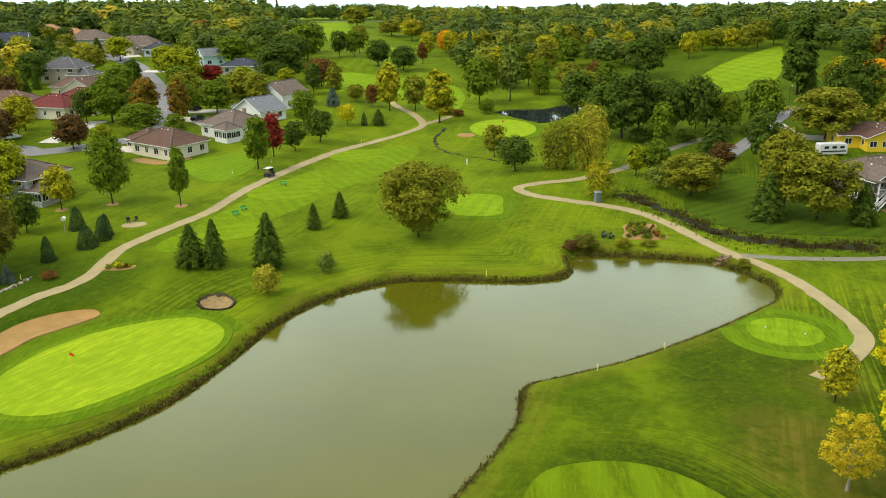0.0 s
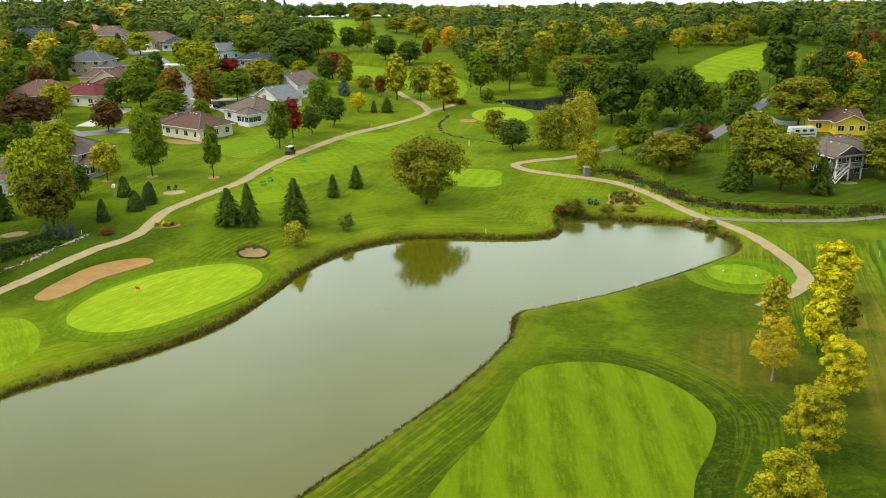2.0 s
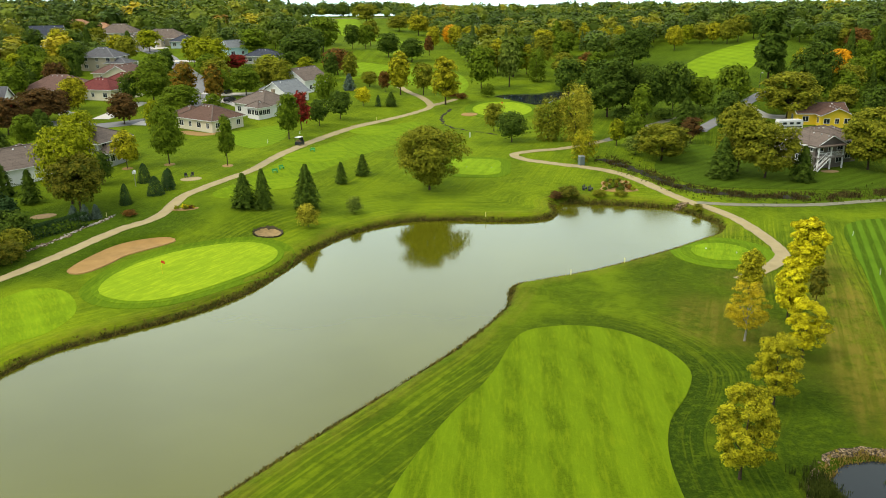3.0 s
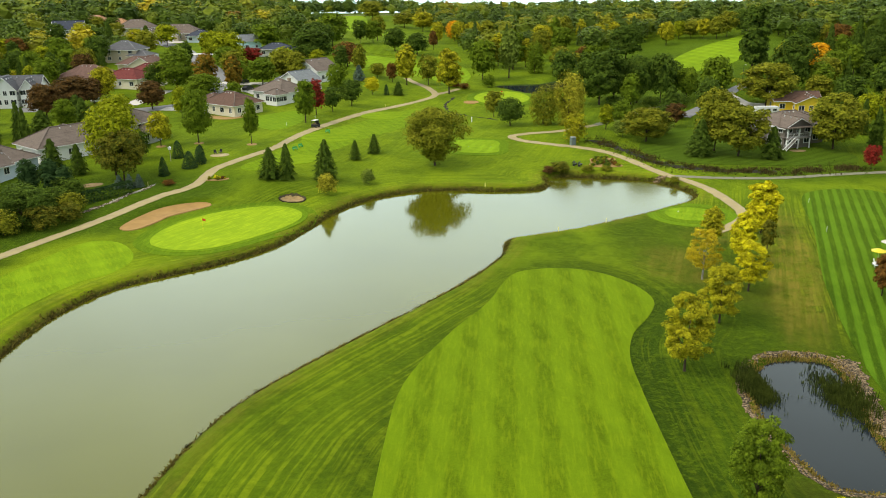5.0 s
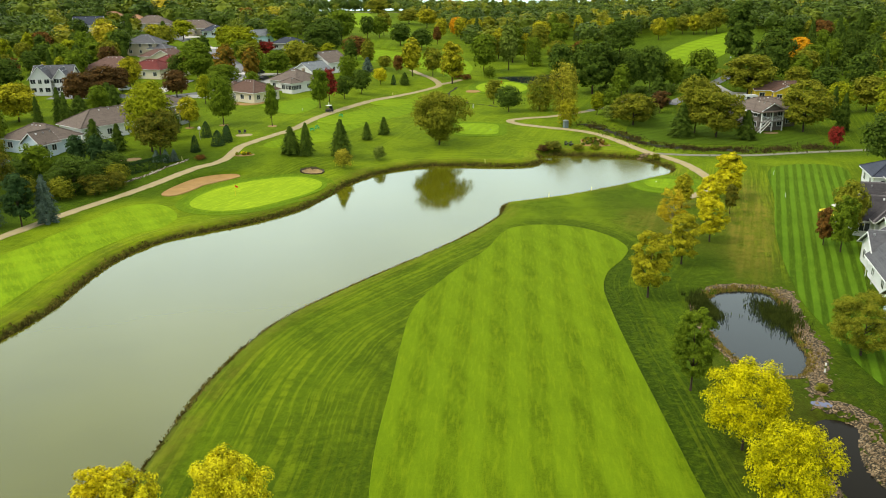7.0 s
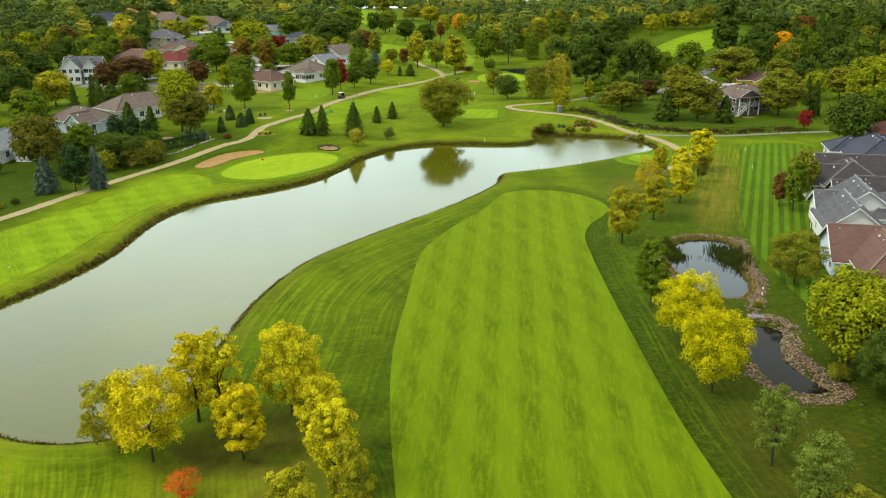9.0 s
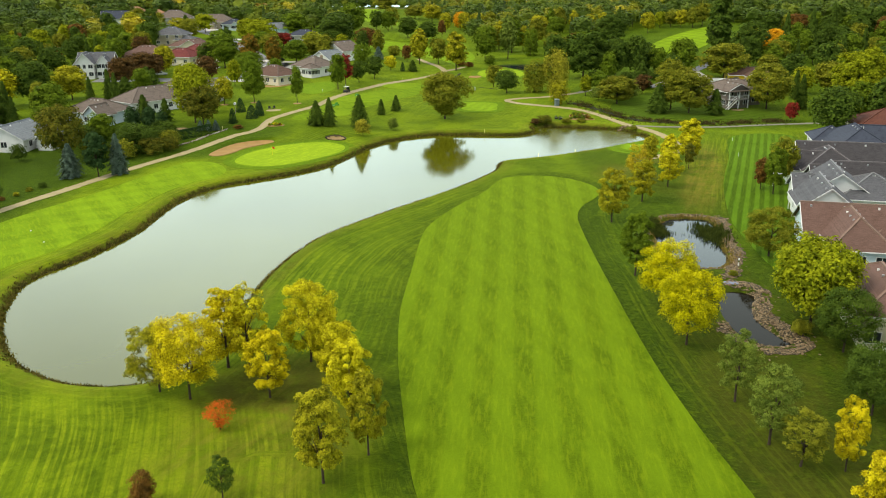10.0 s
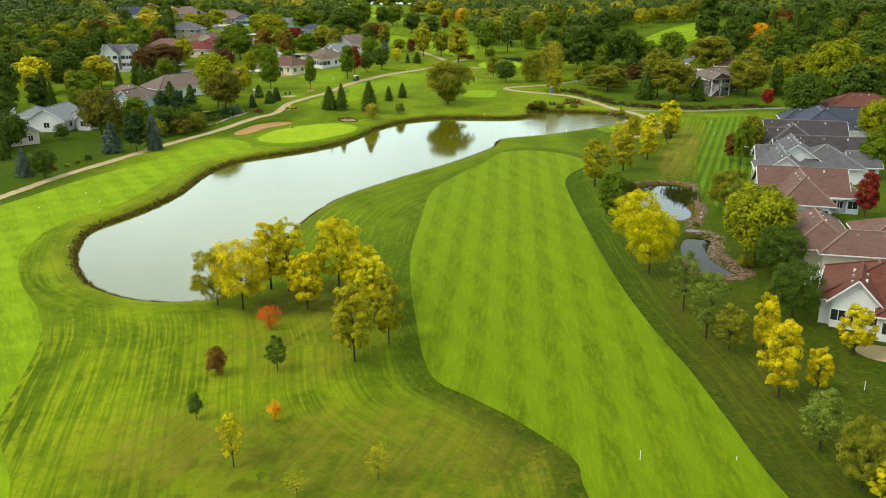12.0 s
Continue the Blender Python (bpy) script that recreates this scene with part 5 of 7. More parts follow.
def house_block(root, cx, cy, w, d, h, style, ridge, rise, wall, roof, eave=0.55, trim="white"):
    """One volume of a house: walls, roof, eaves trim, ridge caps. ridge: the axis along which the roof's ridge runs."""
    bm = bmesh.new()
    x0, x1, y0, y1 = cx - w / 2, cx + w / 2, cy - d / 2, cy + d / 2
    box(bm, x0, x1, y0, y1, -1.2, h)
    span = d if ridge == "x" else w
    top = h + rise
    if style == "gable":
        if ridge == "x":
            solid(bm, [[(x, y0, h), (x, y1, h), (x, cy, top - 0.12)] for x in (x0, x1)])
        else:
            solid(bm, [[(x0, y, h), (x1, y, h), (cx, y, top - 0.12)] for y in (y0, y1)])
    part("wall", bm, wall, root)
    bm, caps = bmesh.new(), []
    e = eave
    drop = rise * e / (span / 2)
    if style == "gable":
        low, thick = h - drop, 0.2
        if ridge == "x":
            prof = [(y0 - e, low), (cy, top), (y1 + e, low), (y1 + e, low + thick), (cy, top + thick), (y0 - e, low + thick)]
            solid(bm, [[(x, y, z) for y, z in prof] for x in (x0 - e, x1 + e)])
            caps = [((x0 - e, cy, top + thick), (x1 + e, cy, top + thick))]
            barge = [((x, y, low), (x, cy, top)) for x in (x0 - e - 0.03, x1 + e + 0.03) for y in (y0 - e, y1 + e)]
            barge += [((x0 - e, y, low), (x1 + e, y, low)) for y in (y0 - e - 0.03, y1 + e + 0.03)]
        else:
            prof = [(x0 - e, low), (cx, top), (x1 + e, low), (x1 + e, low + thick), (cx, top + thick), (x0 - e, low + thick)]
            solid(bm, [[(x, y, z) for x, z in prof] for y in (y0 - e, y1 + e)])
            caps = [((cx, y0 - e, top + thick), (cx, y1 + e, top + thick))]
            barge = [((x, y, low), (cx, y, top)) for y in (y0 - e - 0.03, y1 + e + 0.03) for x in (x0 - e, x1 + e)]
            barge += [((x, y0 - e, low), (x, y1 + e, low)) for x in (x0 - e - 0.03, x1 + e + 0.03)]
    else:
        low = h - 0.05
        cut = span / 2
        if ridge == "x":
            a, b = (cx - max(w / 2 - cut, 0.1), cy, top), (cx + max(w / 2 - cut, 0.1), cy, top)
        else:
            a, b = (cx, cy - max(d / 2 - cut, 0.1), top), (cx, cy + max(d / 2 - cut, 0.1), top)
        c = [(x0 - e, y0 - e), (x1 + e, y0 - e), (x1 + e, y1 + e), (x0 - e, y1 + e)]
        under = [bm.verts.new((*p, low - 0.12)) for p in c]
        over = [bm.verts.new((*p, low + 0.08)) for p in c]
        va, vb = bm.verts.new(a), bm.verts.new(b)
        bm.faces.new(under)
        for i in range(4):
            bm.faces.new((under[i], under[(i + 1) % 4], over[(i + 1) % 4], over[i]))
        if ridge == "x":
            for f in ((over[0], over[1], vb, va), (over[1], over[2], vb), (over[2], over[3], va, vb), (over[3], over[0], va)):
                bm.faces.new(f)
            ends = ((0, a), (3, a), (1, b), (2, b))
        else:
            for f in ((over[0], over[1], va), (over[1], over[2], vb, va), (over[2], over[3], vb), (over[3], over[0], va, vb)):
                bm.faces.new(f)
            ends = ((0, a), (1, a), (2, b), (3, b))
        caps = [(a, b)] + [((*c[i], low + 0.08), end) for i, end in ends]
        barge = [((*c[i], low - 0.04), (*c[(i + 1) % 4], low - 0.04)) for i in range(4)]
    ob = part("roof", bm, roof, root)
    for a, b in caps:
        bm = bmesh.new()
        beam(bm, a, b, 0.13)
        part("ridge_cap", bm, CAPS.get(roof.name, roof), ob)
    for a, b in barge:
        bm = bmesh.new()
        beam(bm, a, b, 0.075)
        part("eaves_board", bm, M[trim], ob, "white painted eaves board")
    a, b = Vector(caps[0][0]), Vector(caps[0][1])
    side = Vector((0, 1, 0)) if ridge == "x" else Vector((1, 0, 0))
    for k in range(6):
        p = a.lerp(b, 0.1 + 0.16 * k) + side * (0.7 if k % 2 else -0.7) + Vector((0, 0, -0.7 * rise / (span / 2)))
        part("roof_vent", blocks((p.x - 0.13, p.x + 0.13, p.y - 0.13, p.y + 0.13, p.z - 0.1, p.z + 0.22)), M["white" if k in (1, 4) else "metal"], ob, "small roof vent")
    return ob


HOMES = []
CAPS = {"rose_brown_shingle": shingle("pale_rose_ridge_shingle", (0.20, 0.13, 0.10), (0.26, 0.17, 0.13)), "charcoal_shingle": shingle("pale_grey_ridge_shingle", (0.14, 0.125, 0.125), (0.19, 0.17, 0.17)), "grey_shingle": shingle("light_grey_ridge_shingle", (0.19, 0.19, 0.195), (0.24, 0.24, 0.245)), "brown_shingle": ROOF["greybrown"]}


def house(label, x, y, yaw, blocks_of, wall, roof, windows=(3, 2), chimney=None, garage=None, trim="white"):
    """A house of one or more volumes: (cx, cy, w, d, h, style, ridge, rise)."""
    root = new("house")
    root.matrix_basis = pose(x, y, ground_z(x, y), 0, 0, yaw)
    tagged(root, label, "house")
    for cx, cy, w, d, h, style, ridge, rise in blocks_of:
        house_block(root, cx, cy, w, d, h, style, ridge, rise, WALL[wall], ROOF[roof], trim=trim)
        for level in range(2 if h > 4.3 else 1):
            z = 0.9 + 2.7 * level
            for k in range(windows[0]):
                window(root, cx + w * ((k + 0.5) / windows[0] - 0.5), cy - d / 2 - 0.02, z, 1.5 if k % 2 == 0 else 1.0, 1.3, 0)
            for k in range(windows[1]):
                window(root, cx + w / 2 + 0.02, cy + d * ((k + 0.5) / windows[1] - 0.5), z, 1.2, 1.3, 1)
                window(root, cx - w / 2 - 0.02, cy + d * ((k + 0.5) / windows[1] - 0.5), z, 1.2, 1.3, 3)
        HOMES.append((x + cx * math.cos(radians(yaw)) - cy * math.sin(radians(yaw)), y + cx * math.sin(radians(yaw)) + cy * math.cos(radians(yaw)), max(w, d) / 2))
    if chimney:
        cx, cy, z = chimney
        part("chimney", blocks((cx - 0.4, cx + 0.4, cy - 0.35, cy + 0.35, 0, z), (cx - 0.46, cx + 0.46, cy - 0.41, cy + 0.41, z, z + 0.12)), M["stone"], root, "brick chimney stack")
    if garage:
        gx, gy, gw = garage
        door = part("garage_door", blocks(*[(gx - gw / 2, gx + gw / 2, gy - 0.05 - 0.01 * (k % 2), gy + 0.02, 0.02 + 0.55 * k, 0.54 + 0.55 * k) for k in range(4)]), M["white"], root, "white panelled garage door")
        part("handle", blocks((gx - 0.1, gx + 0.1, gy - 0.1, gy - 0.05, 0.6, 0.64)), M["metal"], door)
    return root


# houses on the far side of the lake
ROW = -13
house("cream bungalow with a brown hipped shingle roof", -63.7, 189.8, -35, [(0, 0, 14, 10.5, 3.0, "hip", "x", 3.0), (-9.5, 1.5, 7, 8, 2.7, "hip", "x", 2.2)], "cream", "brown", (4, 3))
house("white house with a grey-brown shingle roof and bay", -53.0, 208.5, -40, [(0, 0, 13, 11.0, 3.2, "hip", "x", 3.3), (4.5, -5.5, 5, 4.0, 3.0, "hip", "y", 1.6)], "white", "greybrown", (3, 3), (2, 2, 6.6))
house("white house with an ash-blue roof and broad gable", -50.2, 227.5, -38, [(0, 0, 11, 9, 3.0, "gable", "y", 3.0), (-5.5, 2, 7, 8, 3.0, "hip", "x", 2.4)], "white", "ash", (3, 2))
house("white gabled house with a tan shingle roof", -47.5, 246.5, -38, [(0, 0, 12, 10, 4.0, "gable", "y", 3.2), (-6.5, 3, 8, 8, 3.4, "hip", "x", 2.4)], "white", "greybrown", (3, 2))
house("grey house with a brown-grey roof behind a yellow tree", -81.0, 153.5, -20, [(0, 0, 14, 10, 4.8, "hip", "x", 2.8), (7.5, -2, 4, 6, 2.8, "hip", "y", 1.4)], "grey", "greybrown", (3, 3))
house("cream house with a two-tier red shingle roof", -110.5, 236.5, -18, [(0, 0, 14, 10, 3.2, "hip", "x", 3.0), (4, 7, 13, 9, 4.6, "hip", "x", 2.6)], "cream", "red", (3, 2))
house("cream house with a brown-red gabled roof", -114.0, 266.0, -10, [(0, 0, 12, 10, 3.2, "gable", "y", 3.2), (-6, 5, 14, 9, 3.4, "hip", "x", 2.6)], "cream", "rose", (2, 2))
house("tan two-storey house with a grey hipped roof", -135.0, 301.0, -8, [(0, 0, 14, 11, 5.0, "hip", "x", 3.4), (8, -2, 8, 9, 2.8, "hip", "x", 2.0)], "tan", "grey", (3, 2))
house("brown-roofed house with pale gables and garage", -134.0, 371.0, -6, [(0, 2, 20, 11, 3.4, "hip", "x", 4.0), (-2, -5, 9, 7, 3.2, "gable", "y", 3.0), (-13, -2, 8, 8, 3.0, "gable", "y", 2.4)], "tan", "greybrown", (2, 1), None, (-2, -8.6, 5))
house("white house with a slate blue roof on the street", -120.5, 361.5, -6, [(0, 0, 11, 9, 3.0, "hip", "x", 2.6), (2.5, -4.5, 4, 3, 2.8, "gable", "y", 1.8)], "blue", "navy", (3, 1))
house("grey house with a steep grey roof", -166.0, 402.0, 0, [(0, 0, 18, 12, 4.0, "hip", "x", 4.2)], "grey", "greybrown", (3, 2))
house("white two-storey house with a slate blue gabled roof", -190.0, 374.0, 12, [(0, 0, 14, 10, 5.5, "gable", "x", 3.8)], "white", "navy", (3, 2))
house("tan house with a pale orange roof among trees", -206.0, 446.0, 0, [(0, 0, 16, 11, 4.0, "hip", "x", 3.8)], "tan", "orange", (3, 1))
house("brick house with a pale orange roof among trees", -187.0, 430.0, 0, [(0, 0, 15, 10, 3.5, "hip", "x", 3.4)], "tan", "orange", (3, 1))
house("pale teal two-storey gabled house", -90.5, 331.0, 35, [(0, 0, 9, 7, 4.2, "gable", "x", 2.3)], "teal", "ash", (2, 2))
house("low house with a slate blue hipped roof behind trees", -74.0, 312.0, -10, [(0, 0, 13, 9, 3.0, "hip", "x", 2.4)], "grey", "navy", (3, 1))
house("white two-storey house with steep grey gables", -132.5, 207.0, 8, [(0, 0, 12, 9.5, 5.2, "gable", "x", 3.2), (-2.8, -5.2, 6.4, 5, 5.4, "gable", "y", 3.5), (3.6, -5.0, 4.4, 4, 5.3, "gable", "y", 2.8)], "white", "grey", (3, 2))
house("rose-brown hipped roof house behind a rust tree", -124.5, 238.0, -5, [(0, 0, 19, 14, 3.2, "hip", "x", 4.0)], "tan", "rose", (3, 2))
house("white bungalow with a long grey-brown roof", -88.9, 138.4, -39, [(0, 0, 11, 19, 3.2, "hip", "y", 3.4), (-7.5, 3, 9, 10, 3.0, "hip", "x", 2.6)], "white", "greybrown", (2, 4))
house("white house with a dark brown roof and front gable", -98.0, 122.5, -23, [(0, 0, 14, 10, 3.0, "hip", "x", 3.0), (4.6, -4.5, 5.5, 5, 3.0, "gable", "y", 2.2)], "blue", "greybrown", (3, 2))
house("white gabled bungalow with an ash-grey roof", -107.5, 96.5, -6, [(0, 0, 10, 11, 3.0, "gable", "y", 2.8), (7.2, 3.5, 8, 9, 3.0, "hip", "x", 2.6), (8.6, -0.6, 3.6, 4.5, 2.8, "gable", "y", 2.0), (-7.5, 3, 8, 8, 2.8, "hip", "x", 2.4)], "white", "ash", (1, 2))
house("cream gabled house half hidden by trees", -109.0, 77.5, 40, [(0, 0, 8, 9, 3.0, "gable", "y", 2.6)], "cream", "grey", (2, 1))
# houses beyond the brush ditch
house("taupe house with a brown-grey roof and raised deck", 83.2, 154.0, 20, [(0, 0, 14, 10, 4.9, "hip", "x", 2.6), (-3.0, -4.6, 8, 5.6, 4.9, "gable", "y", 2.0), (7.0, 3, 8, 8, 4.4, "hip", "x", 2.2)], "taupe", "greybrown", (3, 2))
house("yellow house with a brown shingle roof", 102.5, 197.5, -4, [(0, 0, 13, 8, 3.2, "gable", "x", 2.0), (2.5, -5.5, 8, 5, 3.2, "gable", "y", 1.8)], "yellow", "brown", (3, 1))
# row of houses beside the striped lawn
house("house with a slate blue hipped roof and white vents", 89.5, 85.5, ROW, [(-1, -4, 12, 19, 3.2, "hip", "y", 3.8), (8, 1, 16, 10, 3.0, "gable", "x", 3.2), (-5, 3, 8, 9, 3.0, "hip", "x", 2.6)], "white", "navy", (2, 2))
house("house with a broad brown hipped roof", 107.0, 102.5, ROW, [(0, 0, 20, 14, 3.6, "hip", "x", 3.8), (9, -3, 12, 10, 3.4, "hip", "x", 3.0)], "tan", "rust", (3, 2))
house("house with a charcoal gabled roof and white vents", 76.0, 64.0, ROW, [(0.3, 1, 16.5, 9.5, 3.2, "gable", "x", 3.3), (-3.0, -4, 10.5, 13, 3.1, "hip", "y", 3.6), (-7.8, -4.5, 6, 8, 3.0, "gable", "x", 2.6)], "white", "dark", (2, 2))
house("neighbouring house with a charcoal gabled roof", 73.0, 50.5, ROW, [(2.5, -1, 13, 8, 3.2, "gable", "x", 2.7), (-4.5, -1.5, 7, 8, 3.0, "gable", "x", 2.2)], "white", "dark", (2, 2))
house("white-gabled house with a grey shingle roof", 65.0, 38.0, ROW, [(-4.1, -5, 8.2, 10, 3.2, "gable", "y", 3.2), (-0.9, 3.2, 10.5, 9.6, 3.4, "gable", "y", 3.6), (4.9, 2.5, 11.5, 11.5, 3.1, "hip", "x", 3.3), (12.0, 4, 5, 7, 2.9, "gable", "x", 1.9), (-4.6, 3, 6, 8, 3.0, "gable", "x", 2.5)], "white", "grey", (2, 2))
house("house with a rose-brown hipped roof and pale ridges", 56.5, 18.5, ROW, [(0.8, 1.0, 13.5, 10, 3.0, "gable", "x", 3.3), (0.1, -4, 7.6, 14, 3.1, "hip", "y", 3.6), (6.5, 0.5, 6, 9, 2.9, "hip", "x", 2.6)], "blue", "rose", (3, 2))
house("cream house with a rose-brown roof and walkout basement", 50.5, -13.5, ROW, [(4.5, -3.6, 17, 6.6, 4.3, "hip", "x", 2.2), (-3.4, 2.0, 7.6, 14, 4.2, "hip", "y", 2.7), (7.0, 4.0, 9, 9, 4.0, "hip", "y", 2.5)], "cream", "rose", (3, 2))
house("house with a rust-red roof and a white gable", 47.6, -29.5, -28, [(0, 0, 12, 11, 3.2, "hip", "y", 3.6), (-2.4, -3.4, 4.8, 5.6, 3.7, "gable", "y", 2.4), (3.6, -5.0, 7.0, 6.0, 3.0, "hip", "y", 2.4), (8, -3, 11, 12, 3.2, "hip", "x", 3.0)], "white", "rust", (3, 3))


# ---- shore growth, reeds, brush ----
def tufts(name, places, high, wide, material, label, category, blades=5, seed=1, lean=0.35):
    """Grass and reed tufts: thin upright blades, too many to count."""
    r = np.random.default_rng(seed)
    n = len(places)
    p = np.repeat(np.asarray(places, float), blades, 0)
    base = p[:, :2] + r.normal(0, wide, (n * blades, 2))
    z = heights(base[:, 0], base[:, 1]) - 0.05
    tall = high * r.uniform(0.5, 1.25, n * blades)
    a = r.uniform(0, math.tau, n * blades)
    side = np.stack([np.cos(a), np.sin(a)], 1) * (wide * 0.35)
    tip = base + r.normal(0, lean, (n * blades, 2)) * tall[:, None]
    verts = np.stack([np.column_stack([base - side, z]), np.column_stack([base + side, z]), np.column_stack([tip + side * 0.5, z + tall]), np.column_stack([tip - side * 0.5, z + tall])], 1).reshape(-1, 3)
    ob = mesh_object(name, verts, np.arange(4 * n * blades).reshape(-1, 4).tolist(), material)
    return tagged(ob, label, category, "", "stuff")


M["reed"] = leaf("shore_grass_blade", (0.045, 0.038, 0.010), (0.22, 0.18, 0.036), 0.2)
M["pond_reed"] = leaf("dark_pond_reed_blade", (0.030, 0.044, 0.008), (0.085, 0.108, 0.018), 0.2)
M["reed_green"] = leaf("green_reed_blade", (0.050, 0.072, 0.010), (0.120, 0.150, 0.024), 0.2)
M["straw"] = leaf("dry_straw_blade", (0.17, 0.12, 0.028), (0.36, 0.27, 0.065), 0.2)
M["brush"] = leaf("ditch_brush_blade", (0.026, 0.021, 0.009), (0.13, 0.10, 0.032), 0.2)
M["soil"] = plain("dark_ditch_soil", (0.022, 0.018, 0.011), 0.95, 0, 0.5, 1.2)
M["meadow"] = leaf("meadow_blade", (0.14, 0.18, 0.008), (0.24, 0.28, 0.018), 0.5)
r = np.random.default_rng(11)
edge = SHORE[:, None] + r.normal(0, 0.42, (len(SHORE), 22, 2))
keep = r.uniform(0, 1, edge.shape[:2]) < np.array([0.35 + 0.65 * (noise.noise((float(x) * 0.09, float(y) * 0.09, 0)) > -0.25) for x, y in SHORE])[:, None]
tufts("shore_grass", edge[keep], 0.26, 0.24, M["reed"], "ragged fringe of brown-green grass along the lake shore", "shore grass", 4, 2, 0.55)
edge = SHORE[(SHORE[:, 1] > 60) | (SHORE[:, 0] > -20)]
tufts("shore_weeds", (edge[:, None] + r.normal(0, 0.32, (len(edge), 4, 2))).reshape(-1, 2), 0.27, 0.14, M["reed_green"], "low green weeds along the lake shore", "shore weeds", 4, 3)
for line, seed in ((POND_LINE, 4),):
    tufts("pond_grass", (line[:, None] + r.normal(0, 0.5, (len(line), 12, 2))).reshape(-1, 2), 0.3, 0.2, M["straw"], "dry ochre grass fringe round a pond", "pond grass", 5, seed)
for i, (x, y, a, b) in enumerate(((31.2, 28.6, 1.5, 3.2), (39.0, 27.0, 2.0, 5.0))):
    bed = r.normal(0, 0.5, (1300, 2)) * (a, b) + (x, y)
    tufts("reed_bed", bed, 0.85, 0.12, M["pond_reed"], "clump of tall green reeds standing in the pond", "reeds", 5, 20 + i, 0.12)
DITCH = smooth([(35.4, 156.5), (40.6, 146.5), (44.6, 138.0), (48.5, 130.5), (57.2, 126.5), (66.0, 124.6), (75.0, 124.6), (88.0, 127.0)], 0.6, False)
ribbon("ditch.001", [(1.6, 221.9), (-0.6, 215.8), (-1.6, 209.1), (-1.0, 201.9), (1.0, 196.6), (4.5, 192.6), (9.0, 189.4), (13.5, 185.6)], 0.5, M["soil"], 0.04, "narrow dark drainage ditch winding over the grass", "ditch", 0.3)
ribbon("ditch", DITCH[:-30:6], 2.3, M["soil"], 0.05, "dark wet bed of a narrow ditch full of brush", "ditch", 0.35)
bed = (DITCH[:, None] + r.normal(0, 1.3, (len(DITCH), 20, 2))).reshape(-1, 2)
bed = bed[[noise.noise((float(a) * 0.35, float(b) * 0.35, 7)) > 0.02 for a, b in bed]]
tufts("ditch_brush", bed, 0.6, 0.18, M["brush"], "tangled brown and olive brush along a ditch", "brush", 4, 31)
bed = (DITCH[:, None] + r.normal(0, 2.2, (len(DITCH), 7, 2))).reshape(-1, 2)
tufts("ditch_weeds", bed, 0.38, 0.2, M["reed_green"], "green weeds growing through the ditch brush", "weeds", 4, 32)
meadow = r.normal(0, 0.55, (300, 2)) * (17, 10) + (-9, -60)
meadow = meadow[(signed(smooth(FAIRWAY, 3), meadow[:, 0], meadow[:, 1]) > 1.2) & (meadow[:, 1] < -48)]
tufts("rough_tussocks", meadow, 0.14, 0.10, M["meadow"], "uncut tussocks of dry yellow-green grass", "long grass", 4, 33)
for x, y, high, wide, colour in ((23.5, 127.3, 2.1, 5.4, "turning"), (21.0, 126.6, 1.6, 3.6, "maroon"), (29.5, 127.2, 1.2, 3.6, "olive"), (33.6, 127.0, 1.1, 3.2, "olive"), (46.2, 117.6, 1.4, 2.4, "olive"), (1.5, 241.0, 2.6, 5.0, "rust"), (5.0, 238.0, 2.2, 4.5, "rust"), (-57.8, 112.6, 1.2, 3.0, "rust"), (-60.5, 119.0, 1.0, 2.4, "dark"), (37.8, -12.6, 1.8, 3.0, "olive"), (36.2, 6.4, 0.9, 1.6, "olive"), (-86.1, 47.5, 0.9, 1.6, "rust"), (-85.0, 50.8, 0.9, 1.5, "yolive"), (-84.2, 54.3, 1.0, 1.7, "olive"), (-83.1, 57.4, 1.3, 2.1, "dark")):
    tree("bush", colour, x, y, high, wide, "middle")


# ---- stones round the ponds ----
def stone_mesh(seed):
    bm = bmesh.new()
    bmesh.ops.create_icosphere(bm, subdivisions=1, radius=0.5)
    rr = random.Random(seed)
    for v in bm.verts:
        v.co *= rr.uniform(0.75, 1.2)
        v.co.z *= 0.65
    me = bpy.data.meshes.new("stone")
    bm.to_mesh(me)
    bm.free()
    g = STONE_MAT
    me.materials.append(g)
    return me


def stone_material():
    g = Graph("pond_stone", 0.9)
    c = g.mix(g.each(), (0.080, 0.054, 0.028), (0.31, 0.22, 0.125))
    g.color(g.mix(g.span(g.noise(3.0, 4), 0.35, 0.7, 0.0, 0.5), c, (0.17, 0.112, 0.058))).bump(g.noise(5.0, 4), 0.5, 0.05)
    return g.mat


def pebbles():
    """Small stones too many to pick apart, with dark gaps."""
    g = Graph("pond_pebbles", 0.95)
    v = g.n.new("ShaderNodeTexVoronoi")
    v.inputs["Scale"].default_value = 4.5
    g.l.new(g.where, v.inputs["Vector"])
    c = g.mix(g.axis(v.outputs["Color"], 0), (0.11, 0.074, 0.036), (0.33, 0.24, 0.135))
    c = g.mix(g.span(v.outputs["Distance"], 0.35, 0.62), c, (0.035, 0.028, 0.015))
    g.color(c).bump(v.outputs["Distance"], 0.8, 0.1)
    return g.mat


M["pebbles"] = pebbles()
STONE_MAT = stone_material()
STONES = [stone_mesh(s) for s in range(5)]


PALE_STONES = [me.copy() for me in STONES]
for me in PALE_STONES:
    me.materials[0] = M["pale_stone"]


